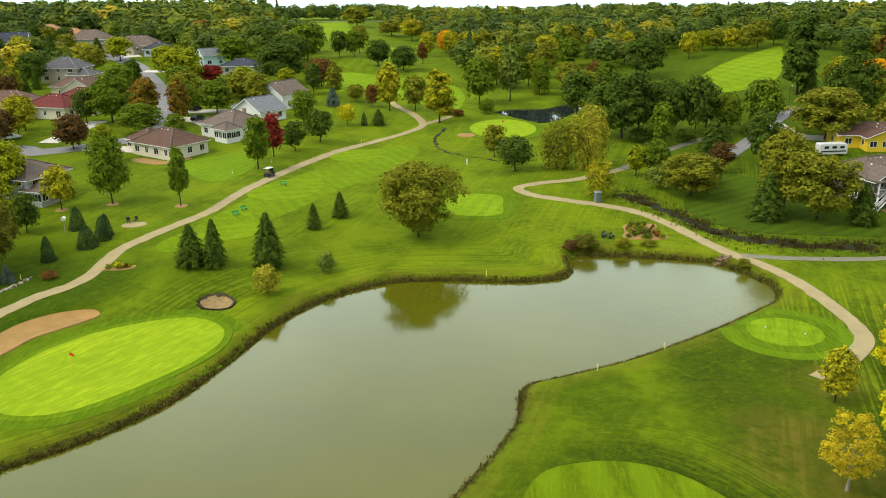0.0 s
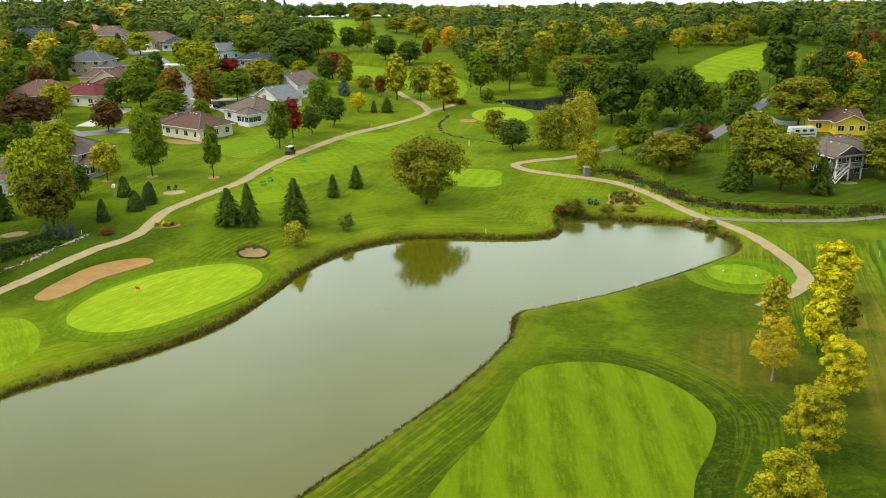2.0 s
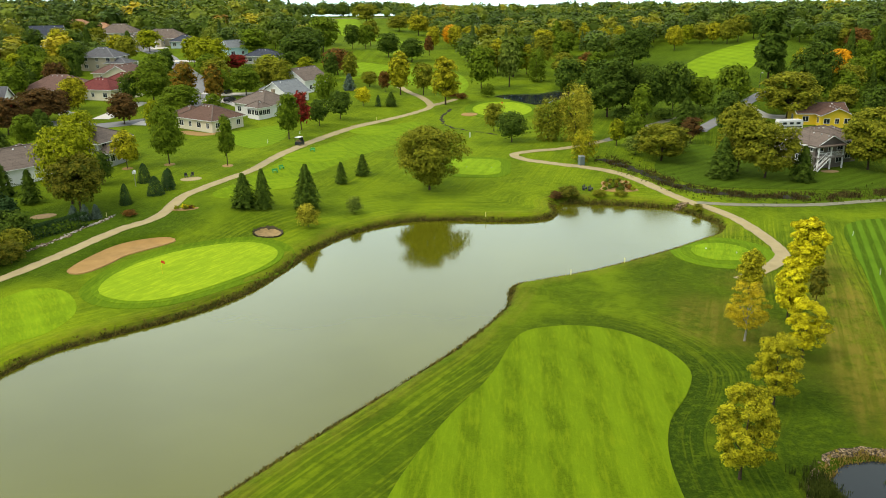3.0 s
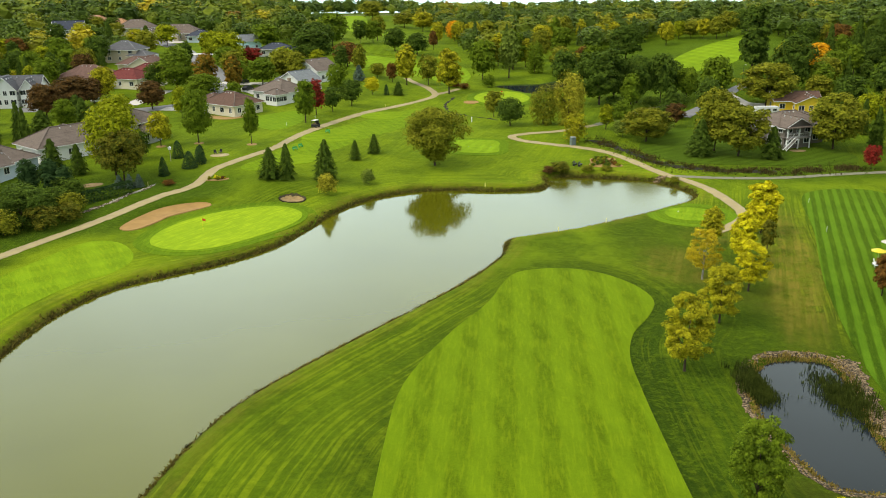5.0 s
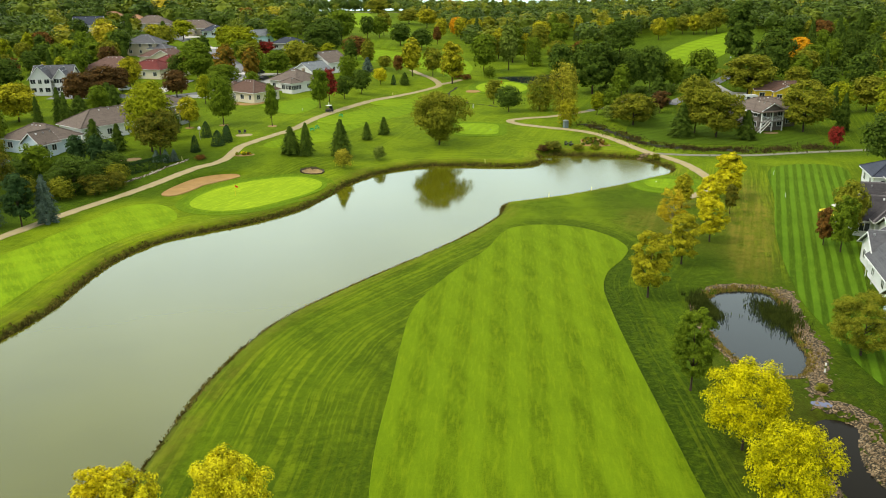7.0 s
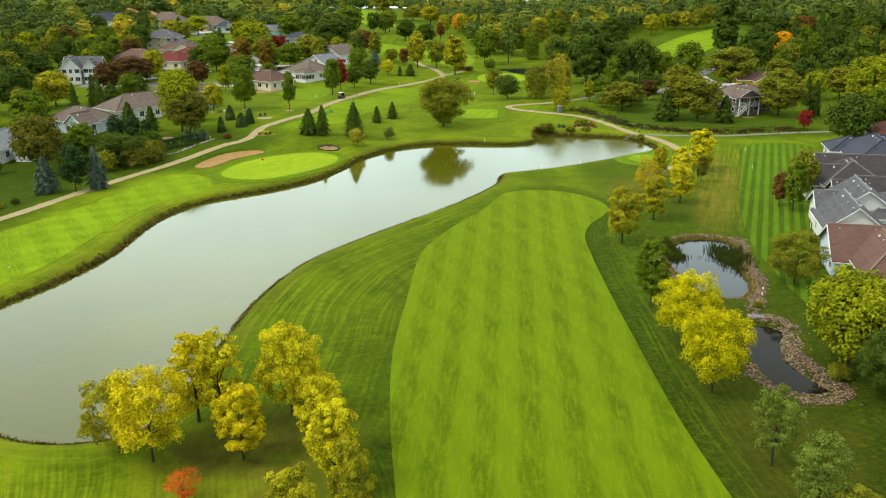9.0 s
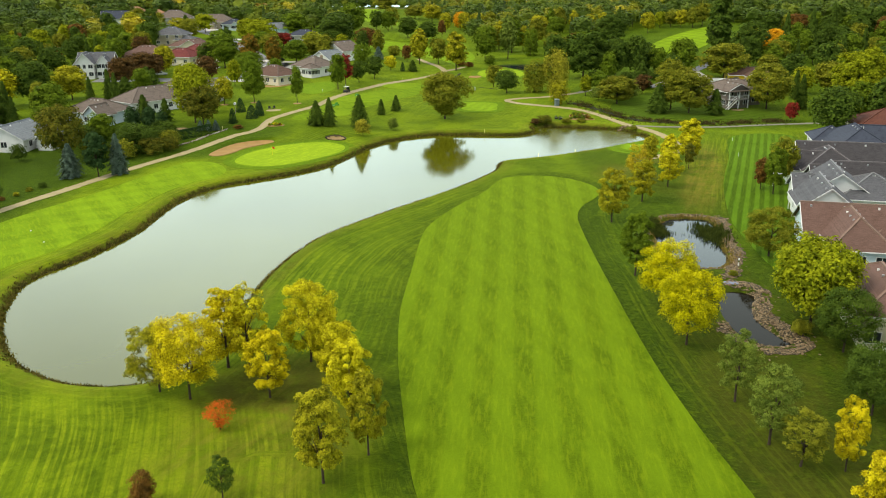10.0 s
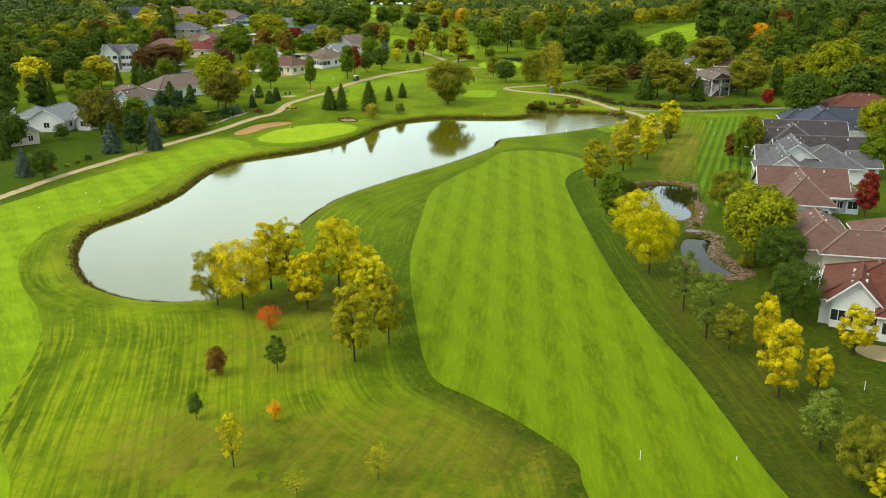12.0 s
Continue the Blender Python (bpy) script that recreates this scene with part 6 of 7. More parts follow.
def stone_border(label, line, wide, count, seed, size=0.75, kinds=STONES):
    rr = np.random.default_rng(seed)
    root = new("stone_border")
    bed = ribbon("pebble_bed", line[::2], wide * 3.2, M["pebbles"], 0.04, "", "", 0.25)
    bed.parent = root
    tagged(bed, "fine tan pebbles under the stones", "", "", "")
    tagged(root, label, "stone border")
    at = rr.integers(0, len(line), count)
    p = line[at] + rr.normal(0, wide, (count, 2))
    z = heights(p[:, 0], p[:, 1])
    for i in range(count):
        ob = new("stone", kinds[i % 5])
        ob.parent = root
        s = size * rr.uniform(0.35, 1.15)
        ob.matrix_basis = pose(p[i, 0], p[i, 1], z[i] + 0.05, rr.uniform(-20, 20), rr.uniform(-20, 20), rr.uniform(0, 360)) @ Matrix.Diagonal((s * rr.uniform(0.8, 1.4), s, s * 0.8, 1))


stone_border("broad band of tan stones along the pond bank", smooth([(42.6, 34.6), (42.4, 30.0), (41.2, 25.5), (40.4, 21.0), (40.3, 16.5), (38.4, 12.6), (36.6, 8.2), (35.4, 5.2)], 0.5, False), 0.6, 300, 41, 0.34)
stone_border("rim of brown stones round the pond", grown(POND_LINE, 1.0), 0.35, 200, 42, 0.28)
stone_border("broad apron of grey-tan stones beside the lower pond", smooth([(34.4, 4.0), (37.7, 1.4), (36.4, -3.0), (35.4, -7.5), (36.3, -11.8), (37.0, -15.0), (35.0, -16.8), (31.6, -16.4)], 0.5, False), 0.8, 300, 43, 0.37)
stone_border("bank of tan stones on the lower pond", smooth([(30.2, -9.5), (29.6, -12.0), (30.6, -14.4), (31.8, -16.0)], 0.4, False), 0.45, 130, 44, 0.34)
stone_border("low wall of white field stones along the garden edge", smooth([(-69.0, 96.6), (-68.1, 98.3), (-65.9, 101.8), (-64.1, 106.4), (-61.8, 110.2), (-60.8, 113.0)], 0.5, False), 0.24, 130, 45, 0.38, PALE_STONES)
stone_border("tan rocks round the culvert by the cart path", smooth([(41.6, 119.8), (43.6, 120.9), (45.0, 121.0)], 0.3, False), 0.35, 60, 46, 0.6)
lay("pond_liner", [(34.2, 4.2), (35.8, 3.9), (35.8, 3.1), (34.3, 3.4)], M["blue_tarp"], 0.06, "blue liner showing at the stone weir", "pond liner", 0.5, 0.6)
lay("garden_pad", oval(-73.6, 112.8, 2.2, 1.2, 20), M["pale_sand"], 0.06, "pale sand pad behind the hedge", "sand pad", 0.6, 0.8)
lay("pad", oval(-53.2, 135.0, 2.1, 1.5, 10), M["path"], 0.06, "pale round paved seating pad in the grass", "paving", 0.6, 0.8)
for x, y in ((-61.4, 147.1), (-48.2, 145.4), (-69.6, 144.1)):
    lay("mulch_ring", oval(x, y, 1.15, 1.1), M["mulch"], 0.08, "ring of bark mulch round a tree trunk", "mulch", 0.5, 0.6)
lay("mulch_bed", [(-70.5, 182.6), (-62.5, 178.4), (-57.0, 184.0), (-60.0, 184.4), (-62.0, 181.6), (-69.0, 185.0)], M["mulch"], 0.06, "planted mulch bed along the house wall", "mulch", 0.8, 1.0)
lay("patio", oval(43.2, -40.0, 2.8, 2.0, -28), M["path"], 0.06, "pale concrete patio behind the house", "patio", 0.8, 1.0)
lay("patio.001", oval(70.5, 75.6, 2.4, 1.6, -14), M["drive"], 0.06, "pale concrete patio behind the house", "patio", 0.8, 1.0)
lay("patio.002", oval(61.0, 45.0, 1.8, 1.8, -14), M["drive"], 0.06, "pale concrete patio behind the house", "patio", 0.8, 1.0)


# ---- flower beds, hedge ----
def flower_bed(label, outline, count, seed, colours):
    root = lay("flower_bed", outline, M["mulch"], 0.07, label, "flower bed", 0.5, 0.7, kind="")
    line = smooth(outline, 0.5)
    rr = np.random.default_rng(seed)
    made = 0
    while made < count:
        p = rr.uniform(line.min(0), line.max(0))
        if signed(line, p[0], p[1]) < -0.35:
            crown, _ = tree_mesh("bush", "woods", made % 3)
            ob = new("plant", crown)
            ob.parent = root
            ob.material_slots[0].link = "OBJECT"
            ob.material_slots[0].material = LEAF[colours[made % len(colours)]]
            s = rr.uniform(0.06, 0.115)
            ob.matrix_basis = pose(p[0], p[1], ground_z(p[0], p[1]) + 0.05, 0, 0, rr.uniform(0, 360)) @ Matrix.Diagonal((s, s, s * 0.9, 1))
            made += 1


flower_bed("island bed of tan mulch with dark shrubs", [(30.6, 131.0), (31.4, 134.0), (32.2, 137.6), (37.4, 137.4), (36.6, 134.0), (38.0, 130.6), (34.2, 129.6)], 62, 51, ["dark", "rust", "olive", "dark", "green"])
flower_bed("low bed of yellow flowers beside the cart path", [(-51.2, 115.2), (-49.0, 116.2), (-46.6, 116.6), (-46.8, 115.6), (-49.0, 114.9)], 14, 52, ["gold", "olive", "rust"])


def hedge(label, points, high, wide):
    line = smooth(points, 0.25, False)
    rr = np.random.default_rng(61)
    n = len(line) * 150
    at = rr.integers(0, len(line), n)
    around = rr.uniform(-1, 1, (n, 2))
    p = line[at] + np.stack([around[:, 0], np.zeros(n)], 1) * wide / 2
    top = rr.uniform(0, 1, n)
    z = heights(p[:, 0], p[:, 1]) + high * np.where(np.abs(around[:, 0]) > 0.8, top, 1 - 0.1 * top)
    v, f = leaves(np.column_stack([p, z]), np.column_stack([around[:, 0], 0 * top, 0.6 + 0 * top]), 0.36, 0.24, rr)
    root = new("hedge")
    tagged(root, label, "hedge")
    mesh_object("foliage", v, f.tolist(), LEAF["yew"], root)
    stems, faces = [], []
    for x, y in line[::6]:
        sv, sf = tube([(x, y, ground_z(x, y) - 0.1), (x, y, ground_z(x, y) + high * 0.8)], [0.05, 0.03], 5)
        faces += [tuple(i + len(stems) for i in q) for q in sf]
        stems += sv
    mesh_object("stems", stems, faces, M["bark"], root)


hedge("long clipped dark green hedge beside a lawn", [(-71.2, 100.6), (-69.4, 102.6), (-67.4, 104.6), (-65.6, 106.6), (-64.4, 108.2)], 2.3, 1.8)


# ---- course furniture ----
def stick(name, x, y, high, r, material, label, category, group=""):
    root = new(name)
    root.matrix_basis = pose(x, y, ground_z(x, y))
    tagged(root, label, category, group)
    v, f = tube([(0, 0, -0.2), (0, 0, high)], [r, r * 0.9], 8)
    mesh_object("shaft", v, f, material, root)
    mesh_object("cap", *tube([(0, 0, high), (0, 0, high + r * 1.4)], [r * 1.25, r * 0.4], 8), material, root)
    return root


for x, y in ((17.4, 83.6), (26.6, 89.6), (-61.9, 112.2), (-32.4, 161.8), (-20.4, 206.4), (6.5, 115.6)):
    stick("hazard_stake", x, y, 0.75, 0.06, M["stake_yellow"], "short yellow stake marking the water hazard", "stake", "hazard stakes")
for x, y, high in ((13.1, -59.9, 0.9), (37.4, -47.8, 0.9), (21.1, -59.9, 0.35), (66.6, 100.0, 0.9), (62.0, 82.0, 0.9), (-44.0, 168.0, 0.8), (-38.0, 179.0, 0.8)):
    stick("boundary_post", x, y, high, 0.035, M["white"], "white boundary post standing in the grass", "post", "boundary posts")
stick("tee_marker", 5.8, 183.3, 1.2, 0.13, M["white"], "stubby white marker post on the grass", "marker")
p = stick("drain_pipe", 38.3, 10.5, 1.0, 0.09, M["white"], "white capped pipe standing by the pond", "pipe")
mesh_object("green_band", *tube([(0, 0, 0.5), (0, 0, 0.8)], [0.1, 0.1], 8), M["reed_green"], p)
for x, y, base in ((-43.4, 85.7, "orange flag on a thin pin in the putting green"), (16.5, 221.0, "red flag on a pin in the far green")):
    root = new("flagstick")
    root.matrix_basis = pose(x, y, ground_z(x, y) + 0.1)
    tagged(root, base, "golf flag", "flagsticks")
    mesh_object("pin", *tube([(0, 0, -0.2), (0, 0, 2.2)], [0.035, 0.03], 6), M["yellow_plastic"], root)
    cloth = [(0.03 + 0.55 * i / 4, 0.05 * math.sin(i * 1.4), 2.15 - 0.4 * j - 0.04 * i) for j in (0, 1) for i in range(5)]
    mesh_object("flag", cloth + [(a, b + 0.012, c) for a, b, c in cloth], [(i, i + 1, i + 6, i + 5) for i in range(4)] + [(i + 10, i + 15, i + 16, i + 11) for i in range(4)], M["red_cloth"], root)
for x, y, mat in ((40.5, 94.2, "white"), (44.6, 92.0, "white"), (4.0, 150.0, "blue_plastic"), (9.5, 149.0, "blue_plastic"), (-60.5, -3.0, "white"), (-75.0, 18.0, "white"), (-71.0, 28.0, "white"), (-66.0, 22.0, "white")):
    bm = bmesh.new()
    bmesh.ops.create_icosphere(bm, subdivisions=2, radius=0.1)
    bmesh.ops.translate(bm, verts=bm.verts, vec=(0, 0, 0.1))
    ob = part("tee_marker", bm, M[mat], None)
    ob.matrix_basis = pose(x, y, ground_z(x, y) + 0.12)
    tagged(ob, "small round tee marker resting on the grass", "tee marker", "tee markers")


def golf_cart(x, y, yaw):
    root = new("golf_cart")
    root.matrix_basis = pose(x, y, ground_z(x, y) + 0.06, 0, 0, yaw)
    tagged(root, "dark golf cart with a pale roof parked on the path", "golf cart")
    part("body", blocks((-1.15, 1.15, -0.58, 0.58, 0.28, 0.62), (-1.15, -0.35, -0.56, 0.56, 0.62, 0.85), (0.65, 1.15, -0.52, 0.52, 0.62, 1.0)), M["dark_vinyl"], root, "dark blue body shell")
    part("seat", blocks((-0.45, 0.1, -0.52, 0.52, 0.66, 0.82), (-0.5, -0.38, -0.52, 0.52, 0.82, 1.2)), M["pale_sand"], root, "beige bench seat")
    part("roof", blocks((-1.0, 0.75, -0.6, 0.6, 1.83, 1.9), (-0.9, 0.65, -0.5, 0.5, 1.9, 1.95)), M["white"], root, "off-white canopy roof")
    part("windscreen", blocks((0.70, 0.73, -0.52, 0.52, 1.02, 1.8)), M["glass"], root)
    for sx in (-0.92, 0.7):
        for sy in (-0.54, 0.54):
            bm = bmesh.new()
            beam(bm, (sx, sy, 0.6), (sx, sy, 1.84), 0.025)
            part("roof_post", bm, M["dark_vinyl"], root)
    for sx in (-0.78, 0.78):
        for sy in (-0.55, 0.55):
            tyre = mesh_object("wheel", *tube([(sx, sy - 0.1, 0.22), (sx, sy + 0.1, 0.22)], [0.24, 0.24], 14), M["rubber"], root)
            mesh_object("rim", *tube([(sx, sy - 0.11, 0.22), (sx, sy + 0.11, 0.22)], [0.12, 0.12], 10), M["metal"], tyre)


golf_cart(-36.0, 166.6, 62)


def toilet(x, y):
    root = new("portable_toilet")
    root.matrix_basis = pose(x, y, ground_z(x, y), 0, 0, 20)
    tagged(root, "grey-blue portable toilet cabin beside the path", "portable toilet")
    part("cabin", blocks((-0.55, 0.55, -0.55, 0.55, 0, 1.95), (-0.6, 0.6, -0.6, 0.6, 0, 0.12)), M["blue_plastic"], root)
    part("roof", blocks((-0.6, 0.6, -0.6, 0.6, 1.95, 2.05), (-0.45, 0.45, -0.45, 0.45, 2.05, 2.16)), M["metal"], root, "grey domed roof")
    door = part("door", blocks((-0.42, 0.42, -0.59, -0.55, 0.14, 1.85)), M["blue_plastic"], root)
    part("handle", blocks((0.28, 0.34, -0.63, -0.59, 0.95, 1.1)), M["dark_vinyl"], door)


toilet(29.8, 151.2)
for x, y in ((27.4, 131.6), (28.5, 131.0)):
    root = new("bench")
    root.matrix_basis = pose(x, y, ground_z(x, y), 0, 0, 62)
    tagged(root, "dark low bench standing by the shore", "bench", "benches")
    for k in range(3):
        part("seat_board", blocks((-0.8, 0.8, -0.24 + 0.17 * k, -0.1 + 0.17 * k, 0.42, 0.47)), M["dark_vinyl"], root)
    for k in range(2):
        part("back_board", blocks((-0.8, 0.8, 0.28, 0.32, 0.58 + 0.2 * k, 0.72 + 0.2 * k)), M["dark_vinyl"], root)
    for sx in (-0.65, 0.65):
        part("leg", blocks((sx - 0.04, sx + 0.04, -0.22, 0.3, 0, 0.42), (sx - 0.04, sx + 0.04, 0.24, 0.3, 0.42, 0.95)), M["dark_vinyl"], root)


def bird_house(x, y):
    root = new("bird_house")
    root.matrix_basis = pose(x, y, ground_z(x, y))
    tagged(root, "white bird house on a tall thin pole", "bird house")
    mesh_object("pole", *tube([(0, 0, -0.2), (0, 0, 2.6)], [0.06, 0.05], 8), M["timber"], root)
    box_part = part("box", blocks((-0.28, 0.28, -0.24, 0.24, 2.6, 3.05)), M["white"], root)
    bm = bmesh.new()
    solid(bm, [[(-0.36, y2, 3.05), (0.36, y2, 3.05), (0, y2, 3.32)] for y2 in (-0.32, 0.32)])
    part("roof", bm, M["white"], box_part)


bird_house(-62.8, 129.9)
for x, y, yaw in ((-54.4, 135.8, 30), (-53.4, 136.4, -20)):
    root = new("garden_chair")
    root.matrix_basis = pose(x, y, ground_z(x, y) + 0.06, 0, 0, yaw)
    tagged(root, "dark garden chair on the paved pad", "chair", "garden chairs")
    part("seat", blocks((-0.3, 0.3, -0.3, 0.3, 0.38, 0.44)), M["dark_vinyl"], root)
    part("backrest", blocks((-0.3, 0.3, 0.26, 0.32, 0.44, 1.0)), M["dark_vinyl"], root)
    for sx in (-0.26, 0.26):
        for sy in (-0.26, 0.26):
            part("leg", blocks((sx - 0.03, sx + 0.03, sy - 0.03, sy + 0.03, 0, 0.38)), M["dark_vinyl"], root)


def street_lamp(x, y):
    root = new("street_lamp")
    root.matrix_basis = pose(x, y, ground_z(x, y), 0, 0, 40)
    tagged(root, "dark street lamp post with a small lantern head", "street lamp")
    mesh_object("post", *tube([(0, 0, -0.2), (0, 0, 0.5), (0, 0, 5.6)], [0.11, 0.08, 0.06], 8), M["dark_vinyl"], root)
    bm = bmesh.new()
    beam(bm, (0, 0, 5.5), (0.9, 0, 5.8), 0.035)
    arm = part("arm", bm, M["dark_vinyl"], root)
    mesh_object("lantern", *tube([(0.95, 0, 5.55), (0.95, 0, 5.72), (0.95, 0, 5.9)], [0.22, 0.26, 0.08], 10), M["metal"], arm, "grey lantern head")


street_lamp(100.8, 236.9)


def tee_bench(x, y, yaw):
    root = new("tee_bench")
    root.matrix_basis = pose(x, y, ground_z(x, y), 0, 0, yaw)
    tagged(root, "small bright green bench standing beside a tee", "bench", "tee benches")
    for k in range(3):
        part("seat_board", blocks((-0.6, 0.6, -0.2 + 0.15 * k, -0.08 + 0.15 * k, 0.42, 0.47)), M["green_paint"], root)
    part("back_board", blocks((-0.6, 0.6, 0.26, 0.30, 0.55, 0.85)), M["green_paint"], root)
    for sx in (-0.48, 0.48):
        part("leg", blocks((sx - 0.04, sx + 0.04, -0.2, 0.28, 0, 0.42), (sx - 0.04, sx + 0.04, 0.24, 0.28, 0.42, 0.85)), M["green_paint"], root)


for bx, by, turn in ((-36.8, 139.9, 30), (-36.0, 143.1, 50), (-32.1, 160.9, -20)):
    tee_bench(bx, by, turn)


# ---- vehicles ----
def vehicle(name, label, category, x, y, yaw, long, wide, high, paint, boxy=False):
    root = new(name)
    root.matrix_basis = pose(x, y, ground_z(x, y) + 0.1, 0, 0, yaw)
    tagged(root, label, category)
    bm = bmesh.new()
    L, W = long / 2, wide / 2
    if boxy:
        prof = [(-L, 0.45), (L, 0.45), (L, high * 0.75), (L * 0.93, high), (-L * 0.96, high), (-L, high * 0.9)]
    else:
        prof = [(-L, 0.3), (L, 0.3), (L, 0.72), (L * 0.5, 0.92), (L * 0.2, high), (-L * 0.55, high), (-L * 0.85, 0.98), (-L, 0.9)]
    solid(bm, [[(px, -W * 0.97, pz) for px, pz in prof], [(px, W * 0.97, pz) for px, pz in prof]])
    bmesh.ops.bevel(bm, geom=bm.edges[:], offset=0.07, segments=2, affect="EDGES")
    body = part("body", bm, paint, root)
    for sy in (-1, 1):
        for k in range(3 if boxy else 2):
            x0 = -L * 0.7 + k * long * (0.28 if boxy else 0.22)
            part("side_window", blocks((x0, x0 + long * (0.16 if boxy else 0.19), sy * W - 0.03, sy * W + 0.0, high * 0.62, high * (0.82 if boxy else 0.93))), M["glass"], body)
    for sx in (-L * 0.62, L * 0.62):
        for sy in (-W * 0.88, W * 0.88):
            wheel = mesh_object("wheel", *tube([(sx, sy - 0.11, 0.32), (sx, sy + 0.11, 0.32)], [0.33, 0.33], 14), M["rubber"], root)
            mesh_object("rim", *tube([(sx, sy - 0.12, 0.32), (sx, sy + 0.12, 0.32)], [0.18, 0.18], 10), M["metal"], wheel)
    if boxy:
        part("stripe", blocks((-L * 0.9, L * 0.9, -W - 0.02, -W * 0.9, high * 0.35, high * 0.45)), M["dark_vinyl"], body, "dark side stripe")


PAINT = {c: plain(f"{c}_car_paint", v, 0.25, 0.1, 0.04) for c, v in (("white", (0.75, 0.75, 0.75)), ("silver", (0.45, 0.46, 0.47)), ("black", (0.03, 0.03, 0.035)))}
vehicle("travel_trailer", "white travel trailer parked under the trees", "trailer", 90.5, 186.5, 4, 6.6, 2.4, 2.9, PAINT["white"], True)
vehicle("car", "silver estate car on a driveway", "car", 99.0, 203.6, 10, 4.7, 1.8, 1.5, PAINT["silver"])
vehicle("car", "white car in front of a house", "car", -109.8, 207.2, 40, 4.5, 1.8, 1.5, PAINT["white"])
vehicle("van", "white van beside a tan house", "van", -125.0, 303.0, 20, 5.4, 2.0, 2.2, PAINT["white"], True)
vehicle("car", "black car on a driveway", "car", -67.5, 226.5, 70, 4.5, 1.8, 1.5, PAINT["black"])
vehicle("car", "dark car parked by the street", "car", -72.0, 240.5, 70, 4.5, 1.8, 1.5, PAINT["black"])


# ---- deck of the house beyond the ditch, garden furniture, awnings ----
def deck(x, y, yaw):
    root = new("deck")
    root.matrix_basis = pose(x, y, ground_z(x, y), 0, 0, yaw)
    tagged(root, "raised timber deck with white posts and a stair", "deck")
    for k in range(14):
        part("board", blocks((-3.6, 3.6, -2.1 + 0.3 * k, -1.82 + 0.3 * k, 2.75, 2.82)), M["timber"], root)
    for sx in (-3.4, 0.0, 3.4):
        part("post", blocks((sx - 0.12, sx + 0.12, -2.0, -1.76, -0.3, 5.0)), M["white"], root, "white square deck post")
    part("beam", blocks((-3.6, 3.6, -2.1, -1.7, 2.45, 2.75)), M["timber"], root)
    part("deck_roof", blocks((-3.9, 3.9, -2.5, 2.2, 5.0, 5.25)), ROOF["greybrown"], root, "low shingled roof over the deck")
    for sx in range(24):
        part("baluster", blocks((-3.5 + 0.3 * sx, -3.46 + 0.3 * sx, -2.06, -2.02, 2.82, 3.7)), M["white"], root)
    part("handrail", blocks((-3.6, 3.6, -2.1, -1.98, 3.7, 3.78)), M["white"], root)
    for k in range(11):
        part("stair_tread", blocks((-3.3 + 0.28 * k - 1.2, -3.02 + 0.28 * k - 1.2, -3.2, -2.2, 0.2 + 0.24 * k, 0.25 + 0.24 * k)), M["timber"], root)
    for yy in (-3.25, -2.2):
        bm = bmesh.new()
        beam(bm, (-4.6, yy, 0.1), (-1.5, yy, 2.8), 0.07)
        part("stair_stringer", bm, M["white"], root)
        bm = bmesh.new()
        beam(bm, (-4.6, yy, 1.0), (-1.5, yy, 3.7), 0.04)
        part("stair_rail", bm, M["white"], root)


deck(82.0, 146.6, 20)
lay("patio.003", oval(82.0, 143.0, 1.9, 1.1), M["pale_sand"], 0.09, "small round stone patio below the deck", "patio", 0.5, 0.6)


def parasol(x, y, tall=2.3):
    root = new("parasol")
    root.matrix_basis = pose(x, y, ground_z(x, y))
    tagged(root, "yellow parasol over garden furniture", "parasol", "parasols")
    mesh_object("pole", *tube([(0, 0, 0), (0, 0, tall)], [0.04, 0.04], 6), M["white"], root)
    n = 8
    rim = [(1.1 * math.cos(i * math.tau / n), 1.1 * math.sin(i * math.tau / n), tall - 0.4) for i in range(n)]
    under = [(a * 0.97, b * 0.97, c - 0.08) for a, b, c in rim]
    mesh_object("canopy", rim + under + [(0, 0, tall), (0, 0, tall - 0.08)], [(i, (i + 1) % n, 16) for i in range(n)] + [(8 + (i + 1) % n, 8 + i, 17) for i in range(n)] + [(i, 8 + i, 8 + (i + 1) % n, (i + 1) % n) for i in range(n)], M["yellow_plastic"], root)
    mesh_object("foot", *tube([(0, 0, 0), (0, 0, 0.12)], [0.35, 0.3], 10), M["metal"], root)


for x, y in ((62.6, 66.4), (63.0, 63.6)):
    parasol(x, y)
for x, y, yaw in ((63.8, 65.2, 0), (65.2, 64.6, 40), (64.4, 63.6, -30), (61.6, 65.0, 80)):
    root = new("sun_lounger")
    root.matrix_basis = pose(x, y, ground_z(x, y), 0, 0, yaw)
    tagged(root, "white garden lounger on the lawn", "lounger", "loungers")
    part("seat", blocks((-0.85, 0.5, -0.32, 0.32, 0.32, 0.4)), M["white"], root)
    bm = bmesh.new()
    beam(bm, (0.5, 0, 0.38), (1.05, 0, 0.85), 0.06)
    part("backrest", bm, M["white"], root)
    for sx in (-0.7, 0.4):
        for sy in (-0.27, 0.27):
            part("leg", blocks((sx - 0.03, sx + 0.03, sy - 0.03, sy + 0.03, 0, 0.32)), M["white"], root)


